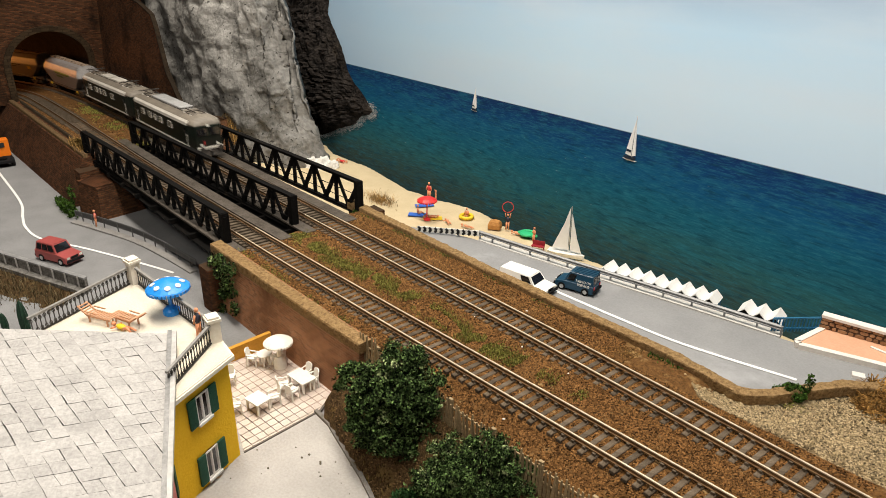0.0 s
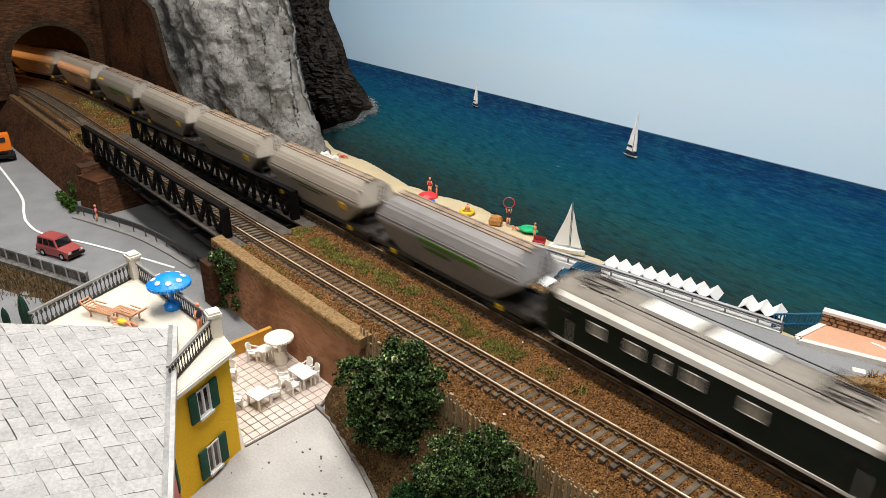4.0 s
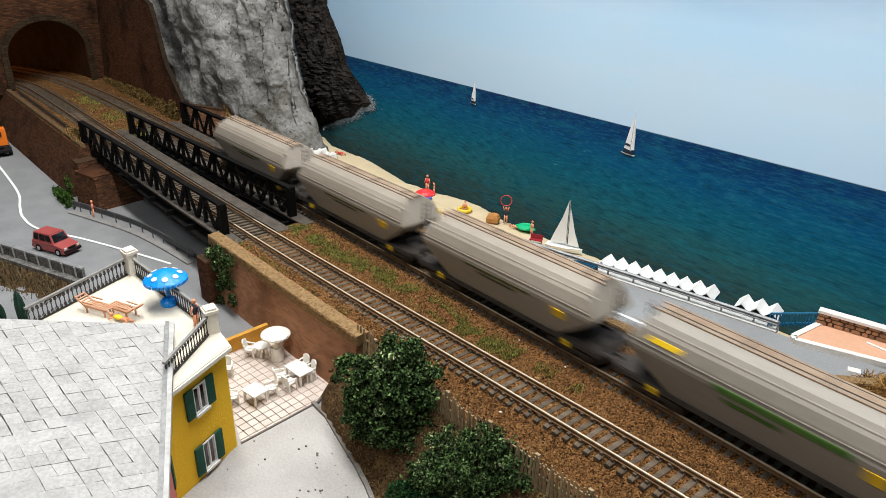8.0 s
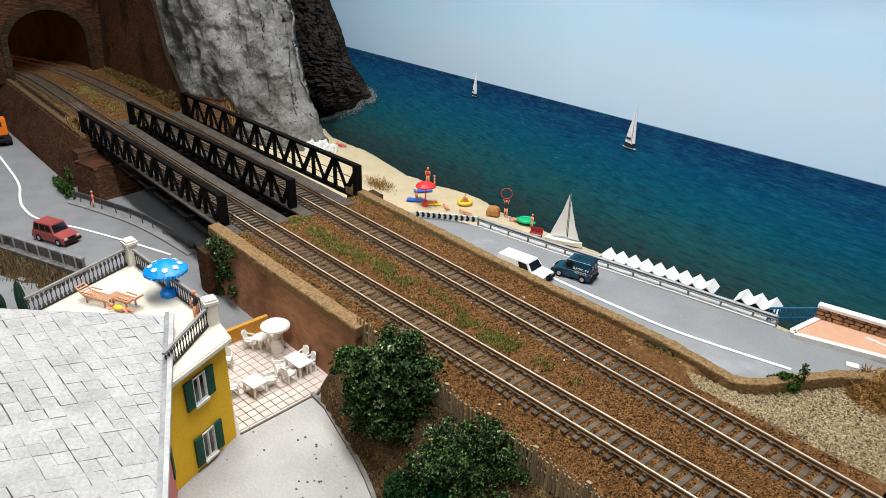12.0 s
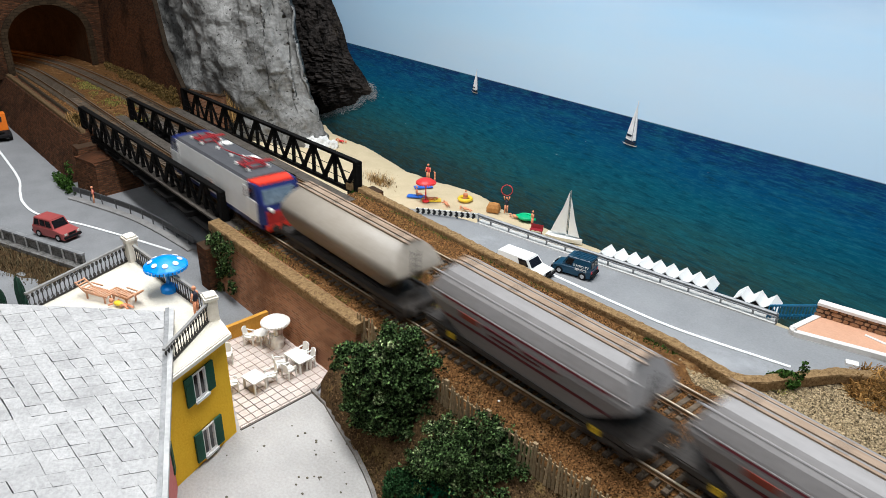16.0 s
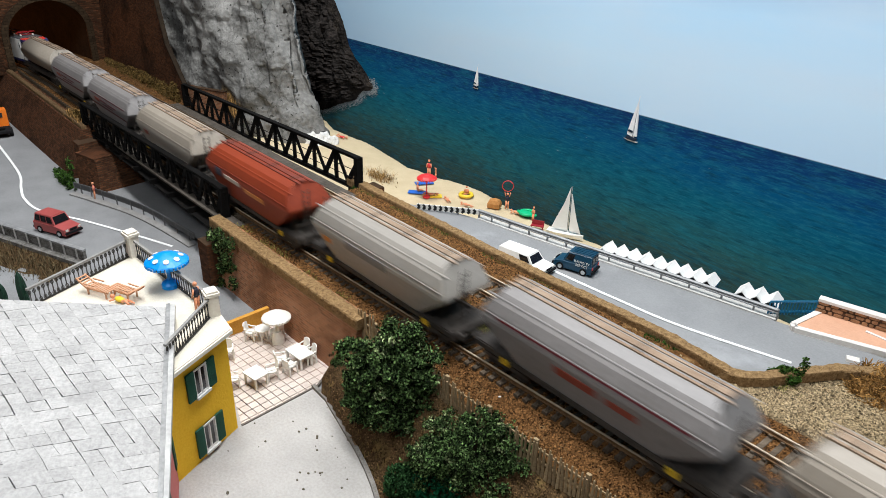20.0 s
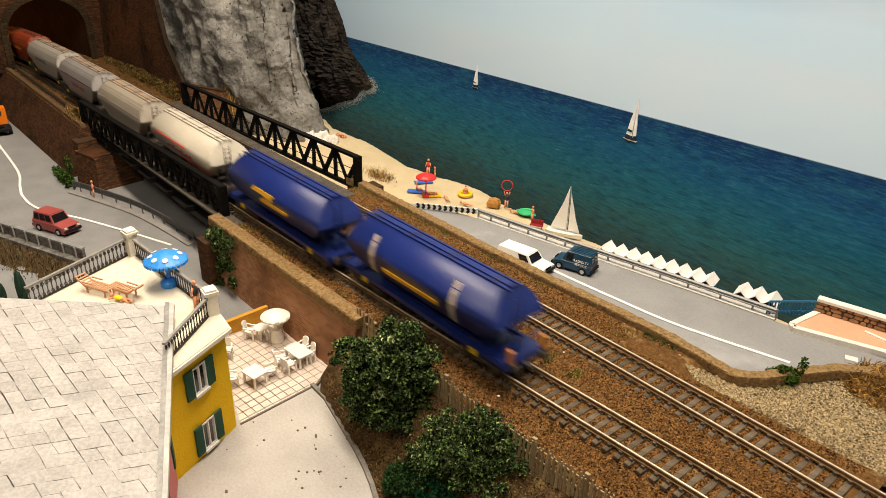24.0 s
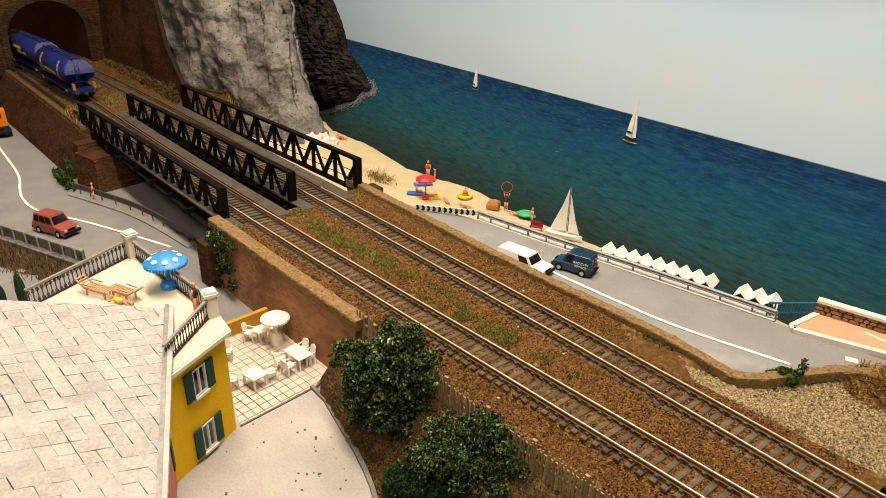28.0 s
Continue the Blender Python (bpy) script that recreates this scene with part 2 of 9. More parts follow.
def lathe(bm, profile, n=16, c=(0, 0), mi=0):
    rings = []
    for r, z in profile:
        rings.append([bm.verts.new((c[0] + r * math.cos(i * 2 * math.pi / n), c[1] + r * math.sin(i * 2 * math.pi / n), z)) for i in range(n)])
    for a, b in zip(rings, rings[1:]):
        for i in range(n):
            bm.faces.new((a[i], a[(i + 1) % n], b[(i + 1) % n], b[i])).material_index = mi
    bm.faces.new(rings[0][::-1]).material_index = mi
    bm.faces.new(rings[-1]).material_index = mi
    return bm


def prism(bm, pts, z0, z1, mi=0):
    a = [bm.verts.new((x, y, z0)) for x, y in pts]
    b = [bm.verts.new((x, y, z1)) for x, y in pts]
    n = len(pts)
    for i in range(n):
        bm.faces.new((a[i], a[(i + 1) % n], b[(i + 1) % n], b[i])).material_index = mi
    bm.faces.new(a[::-1]).material_index = mi
    bm.faces.new(b).material_index = mi
    return bm


def loft(bm, rings, mi=0, caps=True):
    vs = [[bm.verts.new(p) for p in r] for r in rings]
    n = len(vs[0])
    for a, b in zip(vs, vs[1:]):
        for i in range(n):
            bm.faces.new((a[i], a[(i + 1) % n], b[(i + 1) % n], b[i])).material_index = mi
    if caps:
        bm.faces.new(vs[0][::-1]).material_index = mi
        bm.faces.new(vs[-1]).material_index = mi
    return bm


def ball(bm, c, rx, ry, rz, n=8, mi=0):
    rings = []
    for j in range(1, n // 2 + 1):
        a = math.pi * j / (n // 2 + 1)
        rings.append([(c[0] + rx * math.sin(a) * math.cos(2 * math.pi * i / n), c[1] + ry * math.sin(a) * math.sin(2 * math.pi * i / n), c[2] - rz * math.cos(a)) for i in range(n)])
    return loft(bm, rings, mi)


def sheet(name, xs, vs, fn, material, smooth=True):
    """A mesh of a grid: fn(u, v) gives the place of each node."""
    xs, vs = list(xs), list(vs)
    verts = [fn(u, v) for u in xs for v in vs]
    n = len(vs)
    faces = [(i * n + j, (i + 1) * n + j, (i + 1) * n + j + 1, i * n + j + 1) for i in range(len(xs) - 1) for j in range(n - 1)]
    me = bpy.data.meshes.new(name)
    me.from_pydata(verts, [], faces)
    me.materials.append(material)
    me.polygons.foreach_set("use_smooth", [smooth] * len(me.polygons))
    return me


def nz(x, y, s, k=0.0):
    return noise.noise(Vector((x * s + k, y * s - k, k * 1.7)))


def lin(a, b, n):
    return [a + (b - a) * i / (n - 1) for i in range(n)]


# ---- the line of the two tracks; x runs from the tunnel (-) to the open end (+) ----
SPACING = 0.0515
GAUGE = 0.0165


def grid_y(x):
    def poly(u):
        return 0.051214 * u ** 3 + 0.137846 * u * u + 0.106449 * u + 0.03512
    if x < -1.1:
        return poly(-1.1) + (x + 1.1) * (-0.011)
    if x > -0.25:
        return poly(-0.25) + (x + 0.25) * 0.0472
    return poly(x)


def grid_turn(x):
    return math.atan2(grid_y(x + 0.01) - grid_y(x - 0.01), 0.02)


def on_track(x, off, z=0.0, extra=0.0):
    a = grid_turn(x)
    return pose(x - off * math.sin(a), grid_y(x) + off * math.cos(a), z, 0, 0, math.degrees(a) + extra)


BED = -0.0046      # top of the ballast below the rail heads
STREET_Z = -0.047
BRIDGE0, BRIDGE1 = -0.825, -0.562

# ---- base board, ground ----
bm = box(bmesh.new(), -3.4, -1.1, -0.075, 2.3, 0.09, -0.052)
solo("baseboard", bm, mat("plywood", (0.35, 0.25, 0.15), rough=0.8), "plywood base board of the model railway", kind="structure")


def street_pt(u, v):
    return (u, v, STREET_Z + 0.0004 * nz(u, v, 30))


tagged(new("ground", sheet("ground", lin(-1.3, 0.3, 90), lin(-0.7, 0.02, 50), street_pt, STREET)), "grey asphalt street passing under the railway bridge", kind="structure")

# pale yard beside the yellow house
YARD_EDGE = [(-0.416, -0.0975), (-0.4, -0.0985), (-0.3926, -0.1006), (-0.3738, -0.1055), (-0.3537, -0.1106), (-0.3379, -0.1156), (-0.3256, -0.1203), (-0.3109, -0.1272), (-0.28, -0.146), (-0.24, -0.176)]


def yard_y(x):
    """Where the kerb between the yard and the earth slope runs."""
    for (x0, y0), (x1, y1) in zip(YARD_EDGE, YARD_EDGE[1:]):
        if x0 <= x <= x1:
            return y0 + (y1 - y0) * (x - x0) / (x1 - x0)
    return -0.4


bm = prism(bmesh.new(), [(-0.56, -0.45), (-0.24, -0.45)] + YARD_EDGE[::-1] + [(-0.55, -0.2)], STREET_Z - 0.002, STREET_Z + 0.0012)
solo("pavement", bm, PLASTER_GROUND, "pale concrete yard with scattered crumbs", kind="structure")


SEA_LINE = [(-0.575, 0.0455), (-0.555, 0.0463), (-0.48, 0.0473), (-0.424, 0.0479), (-0.362, 0.0498), (-0.305, 0.0532), (-0.274, 0.0543), (-0.246, 0.0524), (-0.232, 0.0515), (-0.226, 0.0535), (-0.218, 0.0625), (-0.196, 0.099), (-0.16, 0.13)]


def sea_y(x):
    """Where the low wall beside the coast road runs."""
    for (x0, y0), (x1, y1) in zip(SEA_LINE, SEA_LINE[1:]):
        if x0 <= x <= x1:
            return y0 + (y1 - y0) * (x - x0) / (x1 - x0)
    return SEA_LINE[0][1] if x < SEA_LINE[0][0] else SEA_LINE[-1][1]


def bed_sheet(name, x0, x1, nx, o0, o1, no, z, amp, material, label, edge=0.0, kind="structure"):
    def fn(u, v):
        m = on_track(u, v)
        p = m.translation
        zz = z + amp * (nz(p.x, p.y, 320) + 0.7 * nz(p.x, p.y, 700, 3)) + 0.0006 * nz(p.x, p.y, 25, 9)
        if u > -0.41 and v < -0.06:
            zz += (v + 0.06) * 0.42 * min(1, (u + 0.41) / 0.03)
        if v > 0.0175 and u > -0.28:
            zz -= 0.005 * max(0, min(1, (u + 0.252) / 0.02)) * min(1, (v - 0.0175) / 0.003)
        if v > 0.034 and -0.56 < u < -0.2:
            zz -= (v - 0.034) * 0.3
        if u > -0.575 and p.y > sea_y(p.x) - 0.0005:
            return (p.x, sea_y(p.x) - 0.0005, zz - 0.003)
        return (p.x, p.y, zz)
    return tagged(new(name, sheet(name, lin(x0, x1, nx), lin(o0, o1, no), fn, material)), label, kind=kind)


bed_sheet("trackbed_1", BRIDGE1, -0.14, 420, -0.082, 0.056, 120, BED, 0.0007, BALLAST, "brown ballast between and beside the rails")
bed_sheet("trackbed_2", -1.1, BRIDGE0, 200, -0.084, 0.056, 90, BED, 0.0006, BALLAST, "dark brown ballast before the tunnel")

# ---- retaining walls ----
def wall_run(name, x0, x1, o_top, o_foot, z0, z1, thick, material, label, n=24, kind="structure"):
    bm = bmesh.new()
    rings = []
    for x in lin(x0, x1, n):
        a, b = on_track(x, o_foot).translation, on_track(x, o_top).translation
        c = on_track(x, o_top + thick).translation
        rings.append([(a.x, a.y, z0), (b.x, b.y, z1), (c.x, c.y, z1), (c.x, c.y, z0)])
    loft(bm, rings)
    return solo(name, bm, material, label, kind=kind)


wall_run("wall_street_near", BRIDGE1 - 0.012, -0.402, -0.086, -0.09, STREET_Z - 0.002, -0.003, 0.012, BRICK, "weathered brick retaining wall beside the terrace cafe")
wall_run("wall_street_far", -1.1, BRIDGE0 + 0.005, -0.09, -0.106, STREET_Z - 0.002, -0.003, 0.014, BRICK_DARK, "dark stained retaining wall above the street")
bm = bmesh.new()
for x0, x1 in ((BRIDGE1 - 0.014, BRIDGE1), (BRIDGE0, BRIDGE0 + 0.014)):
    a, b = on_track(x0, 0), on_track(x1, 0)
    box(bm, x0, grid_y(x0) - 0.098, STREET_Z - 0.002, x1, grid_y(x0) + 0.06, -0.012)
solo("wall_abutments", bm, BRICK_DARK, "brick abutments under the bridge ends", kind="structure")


def coping(name, pts, w, h, z, label, wobble=0.0006):
    bm = bmesh.new()
    rings = []
    n = len(pts)
    for i, (x, y) in enumerate(pts):
        p0, p1 = pts[max(0, i - 1)], pts[min(n - 1, i + 1)]
        d = Vector((p1[0] - p0[0], p1[1] - p0[1], 0)).normalized()
        s = Vector((-d.y, d.x, 0))
        ring = []
        for k, (a, b) in enumerate(((-1, -1), (-1.03, 0.6), (-0.93, 0.93), (-0.3, 1.02), (0.3, 1.02), (0.93, 0.93), (1.03, 0.6), (1, -1))):
            r = 1 + 0.1 * nz(x, y + k * 0.01, 300, k) + 0.12 * nz(x, y + k * 0.01, 900, k)
            q = Vector((x, y, z)) + s * (w / 2 * a * r) + Vector((0, 0, h / 2 * b * (r if b > 0 else 1)))
            ring.append(q)
        rings.append(ring)
    loft(bm, rings)
    return solo(name, bm, COPING, label, kind="structure")


def run(x0, x1, off, n):
    return [tuple(on_track(x, off).translation)[:2] for x in lin(x0, x1, n)]


coping("trim_coping_near", run(BRIDGE1 - 0.014, -0.4, -0.0825, 130), 0.009, 0.007, -0.002, "rough sandy coping on the retaining wall")
coping("trim_coping_far", run(-1.09, BRIDGE0 + 0.004, -0.0865, 150), 0.0044, 0.005, -0.002, "rough dark coping above the dark wall").data.materials[0] = mat("dark_sandy_coping", (0.17, 0.11, 0.055), (0.05, 0.03, 0.015), 500, 0.95, 1.0, fine=1900)


def resample(pts, step):
    out = []
    for (x0, y0), (x1, y1) in zip(pts, pts[1:]):
        n = max(1, int(math.hypot(x1 - x0, y1 - y0) / step))
        out += [(x0 + (x1 - x0) * i / n, y0 + (y1 - y0) * i / n) for i in range(n)]
    return out + [pts[-1]]


coping("trim_sea_wall_coping", resample(SEA_LINE, 0.002), 0.0066, 0.006, -0.0035, "sandy brown coping of the low wall beside the road")
bm = bmesh.new()
rings = []
for x, y in SEA_LINE:
    rings.append([(x, y - 0.0022, -0.03), (x, y - 0.0022, -0.005), (x, y + 0.0022, -0.005), (x, y + 0.0022, -0.03)])
loft(bm, rings)
solo("wall_sea_side", bm, BRICK_DARK, "low brick wall between railway and coast road", kind="structure")

# embankment and hill in front of the line
def hill_pt(u, v):
    m = on_track(u, -0.08 - 0.12 * v).translation
    t = min(1, v / 0.45)
    z = BED - 0.009 + (STREET_Z - BED + 0.009) * (t * t * (3 - 2 * t)) * 1.02
    z += 0.0022 * nz(m.x, m.y, 60) + 0.0012 * nz(m.x, m.y, 260)
    if m.y < yard_y(m.x):
        z = STREET_Z - 0.004
    else:
        z = max(z, STREET_Z + 0.0005)
    return (m.x, m.y, z)


tagged(new("embankment", sheet("embankment", lin(-0.408, 0.2, 220), lin(0, 1.0, 60), hill_pt, EARTH)), "brown earth slope with scrub below the picket fence", kind="structure")
bm = bmesh.new()
for (xa, ya), (xb, yb) in zip(YARD_EDGE, YARD_EDGE[1:]):
    bar(bm, (xa, ya, STREET_Z + 0.001), (xb, yb, STREET_Z + 0.001), 0.0024, 0.0046)
solo("kerb_yard", bm, mat("grey_kerb", (0.26, 0.24, 0.22), (0.14, 0.13, 0.115), 150, 0.9, 0.3), "weathered grey kerb between the yard and the earth slope", kind="structure")


# gravel patch beyond the far track
def gravel_pt(u, v):
    y0 = grid_y(u) + 0.0165 + 0.024 * max(0, min(1, (-0.238 - u) / 0.035)) ** 1.2
    y0 = min(y0, sea_y(u) - 0.003)
    y = y0 + (sea_y(u) - 0.001 - y0) * v
    return (u, y, -0.0047 - 0.004 * max(0.0, 1 - v * 12) + 0.0011 * nz(u, y, 420) + 0.0008 * nz(u, y, 800, 5) + 0.0012 * nz(u, y, 40) - 0.003 * v)


tagged(new("gravel_ground", sheet("gravel_ground", lin(-0.278, 0.06, 250), lin(0, 1, 110), gravel_pt, GRAVEL)), "pale coarse gravel beside the track", kind="structure")

# ---- coast road, beach ----
ROAD_Z = -0.0095


def road_pt(u, v):
    y0 = sea_y(u) + 0.001 if u < -0.226 else 0.0545 + (u + 0.226) * 1.6
    y1 = 0.0835 + (u + 0.47) * 0.2
    y = y0 + (y1 - y0) * v
    z = ROAD_Z - 0.02 * max(0, min(1, (-0.47 - u) / 0.12)) ** 1.5
    return (u, y, z + 0.00015 * nz(u, y, 40))


tagged(new("road", sheet("road", lin(-0.6, -0.14, 90), lin(0, 1, 14), road_pt, ASPHALT)), "grey coast road with a white edge line", kind="structure")
WHITE_LINE = mat("road_paint", (0.8, 0.8, 0.78), (0.68, 0.68, 0.66), 150, 0.7, 0.05)


def ribbon(name, pts, w, z, material, label, kind="structure", h=0.0003):
    bm = bmesh.new()
    rings = []
    n = len(pts)
    for i, p in enumerate(pts):
        p0, p1 = pts[max(0, i - 1)], pts[min(n - 1, i + 1)]
        d = Vector((p1[0] - p0[0], p1[1] - p0[1], 0)).normalized()
        s = Vector((-d.y, d.x, 0)) * w / 2
        q = Vector((p[0], p[1], z))
        rings.append([q - s, q + s, q + s + Vector((0, 0, h)), q - s + Vector((0, 0, h))])
    loft(bm, rings)
    return solo(name, bm, material, label, kind=kind)


def smooth_line(pts, n=8):
    out = []
    P = [pts[0]] + list(pts) + [pts[-1]]
    for i in range(1, len(P) - 2):
        for k in range(n):
            t = k / n
            a, b, c, d = P[i - 1], P[i], P[i + 1], P[i + 2]
            out.append(tuple(0.5 * (2 * b[j] + (c[j] - a[j]) * t + (2 * a[j] - 5 * b[j] + 4 * c[j] - d[j]) * t * t + (3 * b[j] - a[j] - 3 * c[j] + d[j]) * t ** 3) for j in (0, 1)))
    return out + [pts[-1]]


ribbon("road_marking_coast", smooth_line([(-0.38, 0.0695), (-0.3669, 0.0703), (-0.325, 0.0735), (-0.2824, 0.0785), (-0.2197, 0.0946)]), 0.0022, ROAD_Z + 0.0002, WHITE_LINE, "white line on the coast road")
ribbon("road_marking_street", smooth_line([(-0.99, -0.117), (-0.944, -0.12), (-0.866, -0.127), (-0.83, -0.1365), (-0.805, -0.1415), (-0.773, -0.139), (-0.73, -0.118), (-0.682, -0.098), (-0.64, -0.082)]), 0.0022, STREET_Z + 0.0003, WHITE_LINE, "white line curving along the street")


# ---- backdrop: a flat printed panel of sea and sky ----
BD_P, BD_A = Vector((-0.45, 0.163, 0)), math.radians(-2.25)
BD_D = Vector((math.cos(BD_A), math.sin(BD_A), 0))
BD_N = Vector((math.sin(BD_A), -math.cos(BD_A), 0))
HORIZON_Z = 0.0703


def backdrop_material():
    m = bpy.data.materials.new("printed_sea_and_sky")
    m.use_nodes = True
    nt = m.node_tree
    b = nt.nodes["Principled BSDF"]
    b.inputs["Roughness"].default_value, b.inputs["Specular IOR Level"].default_value = 0.8, 0.15
    tc = nt.nodes.new("ShaderNodeTexCoord")
    sep = nt.nodes.new("ShaderNodeSeparateXYZ")
    nt.links.new(tc.outputs["Object"], sep.inputs[0])

    def noise_at(sx, sy, detail, rough=0.55):
        mp = nt.nodes.new("ShaderNodeMapping")
        mp.inputs["Scale"].default_value = (sx, 1, sy)
        n = nt.nodes.new("ShaderNodeTexNoise")
        n.inputs["Scale"].default_value, n.inputs["Detail"].default_value, n.inputs["Roughness"].default_value = 1.0, detail, rough
        nt.links.new(tc.outputs["Object"], mp.inputs["Vector"])
        nt.links.new(mp.outputs[0], n.inputs["Vector"])
        return n.outputs["Fac"]

    def ramp(fac, stops):
        r = nt.nodes.new("ShaderNodeValToRGB")
        while len(r.color_ramp.elements) < len(stops):
            r.color_ramp.elements.new(0.5)
        for e, (p, c) in zip(r.color_ramp.elements, stops):
            e.position, e.color = p, (*c, 1)
        nt.links.new(fac, r.inputs["Fac"])
        return r.outputs["Color"]

    def mapr(v, a, b_, c, d):
        r = nt.nodes.new("ShaderNodeMapRange")
        for k, x in zip(("From Min", "From Max", "To Min", "To Max"), (a, b_, c, d)):
            r.inputs[k].default_value = x
        nt.links.new(v, r.inputs["Value"])
        return r.outputs[0]

    def math_(op, a, b_):
        r = nt.nodes.new("ShaderNodeMath")
        r.operation = op
        for i, v in enumerate((a, b_)):
            if isinstance(v, float):
                r.inputs[i].default_value = v
            else:
                nt.links.new(v, r.inputs[i])
        return r.outputs[0]

    def mix(f, a, b_, kind="MIX"):
        r = nt.nodes.new("ShaderNodeMix")
        r.data_type, r.blend_type = "RGBA", kind
        for k, v in (("Factor", f), ("A", a), ("B", b_)):
            if isinstance(v, float):
                r.inputs[k].default_value = v
            elif isinstance(v, tuple):
                r.inputs[k].default_value = (*v, 1)
            else:
                nt.links.new(v, r.inputs[k])
        return r.outputs["Result"]

    z = sep.outputs["Z"]
    drift = math_("MULTIPLY", noise_at(14, 70, 5), 0.03)
    zs = math_("ADD", z, math_("SUBTRACT", drift, 0.015))
    sea = ramp(mapr(zs, -0.06, HORIZON_Z, 0, 1), [(0.0, (0.048, 0.062, 0.045)), (0.16, (0.046, 0.084, 0.07)), (0.36, (0.024, 0.112, 0.124)), (0.58, (0.006, 0.098, 0.16)),
                                                 (0.78, (0.003, 0.075, 0.18)), (0.91, (0.0025, 0.04, 0.145)), (1.0, (0.004, 0.022, 0.105))])
    sea = mix(ramp(noise_at(22, 150, 7, 0.6), [(0.5, (0, 0, 0)), (0.8, (0.75, 0.75, 0.75))]), sea, (0.012, 0.15, 0.22))
    sea = mix(ramp(noise_at(90, 620, 6, 0.75), [(0.47, (0, 0, 0)), (0.75, (0.8, 0.8, 0.8))]), sea, (0.03, 0.19, 0.26))
    sea = mix(ramp(noise_at(50, 300, 6, 0.65), [(0.5, (0, 0, 0)), (0.76, (0.85, 0.85, 0.85))]), sea, (0.0019, 0.028, 0.06))
    sea = mix(ramp(noise_at(95, 640, 3, 0.5), [(0.72, (0, 0, 0)), (0.8, (0.7, 0.7, 0.7))]), sea, (0.38, 0.48, 0.52))
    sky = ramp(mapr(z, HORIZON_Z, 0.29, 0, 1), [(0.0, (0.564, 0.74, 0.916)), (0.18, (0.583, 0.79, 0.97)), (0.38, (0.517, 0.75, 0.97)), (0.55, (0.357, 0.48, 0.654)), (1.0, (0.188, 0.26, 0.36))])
    sky = mix(ramp(noise_at(5, 22, 6, 0.55), [(0.42, (0, 0, 0)), (0.7, (0.7, 0.7, 0.7))]), sky, (0.639, 0.77, 0.905))
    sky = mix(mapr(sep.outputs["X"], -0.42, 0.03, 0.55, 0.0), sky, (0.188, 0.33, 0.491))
    edge = mapr(z, HORIZON_Z - 0.0004, HORIZON_Z + 0.0004, 0, 1)
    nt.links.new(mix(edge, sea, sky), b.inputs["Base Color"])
    return m


bm = box(bmesh.new(), -0.95, 0, -0.09, 1.6, 0.004, 0.34)
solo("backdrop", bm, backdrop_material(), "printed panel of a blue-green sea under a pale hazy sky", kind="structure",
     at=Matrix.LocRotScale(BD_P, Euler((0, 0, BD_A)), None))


def on_backdrop(s, z, d=0.001):
    """A place on the panel: s metres along it, at height z, d in front."""
    return BD_P + BD_D * s + BD_N * d + Vector((0, 0, z))

# ---- tunnel portal, flank wall, cliff ----
PX = -1.045


def portal():
    """A wall across the line with an arched opening."""
    yc, half, spring, top = -0.0215, 0.041, 0.033, 0.19
    bm = bmesh.new()
    arc = [(yc - half, -0.006)] + [(yc - half * math.cos(math.pi * i / 20), spring + half * 0.86 * math.sin(math.pi * i / 20)) for i in range(21)] + [(yc + half, -0.006)]
    outer = [(yc - 0.11, -0.006)] + [(yc - 0.11 + 0.22 * i / 20, top) for i in range(21)] + [(yc + 0.11, -0.006)]
    vs = []
    for x in (0.0, -0.02):
        vs.append(([bm.verts.new((x, y, z)) for y, z in arc], [bm.verts.new((x, y, z)) for y, z in outer]))
    n = len(arc)
    for k, (a, o) in enumerate(vs):
        for i in range(n - 1):
            bm.faces.new((a[i], a[i + 1], o[i + 1], o[i]))
    for i in range(n - 1):
        bm.faces.new((vs[0][0][i], vs[0][0][i + 1], vs[1][0][i + 1], vs[1][0][i]))
        bm.faces.new((vs[0][1][i], vs[0][1][i + 1], vs[1][1][i + 1], vs[1][1][i]))
    m = pose(PX, 0, 0, 0, 0, -6)
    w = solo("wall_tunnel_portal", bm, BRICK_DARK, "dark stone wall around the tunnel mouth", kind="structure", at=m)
    bm = bmesh.new()
    r0, r1 = half - 0.0005, half + 0.0065
    rings = []
    seq = [(-1, 0.0)] + [(math.pi * i / 20, None) for i in range(21)] + [(-2, 0.0)]
    for s, _ in seq:
        ring = []
        for r, x in ((r0, -0.001), (r1, -0.001), (r1, 0.002), (r0, 0.002)):
            if s == -1:
                y, z = yc - r, -0.006
            elif s == -2:
                y, z = yc + r, -0.006
            else:
                y, z = yc - r * math.cos(s), spring + r * 0.86 * math.sin(s)
            ring.append((x, y, z))
        rings.append(ring)
    loft(bm, rings)
    part("arch_ring", bm, STONE_PORTAL, w, "dressed stone arch, darkened for the dim tunnel mouth")
    return w


portal()
# sloping flank wall between portal and cliff
bm = bmesh.new()
a, b = Vector((-1.05, 0.033, 0)), Vector((-0.833, 0.034, 0))
FLANK = [(0.0, 0.118), (0.55, 0.106), (0.68, 0.098), (0.71, 0.088), (0.8, 0.044), (1.0, 0.002)]
rings = []
for t, h in FLANK:
    p = a.lerp(b, t)
    rings.append([(p.x, p.y, -0.006), (p.x, p.y + 0.007 * h / 0.1, h), (p.x, p.y + 0.004 + 0.007 * h / 0.1, h), (p.x, p.y + 0.004, -0.006)])
loft(bm, rings)
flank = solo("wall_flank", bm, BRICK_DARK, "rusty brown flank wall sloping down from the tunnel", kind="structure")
bm = bmesh.new()
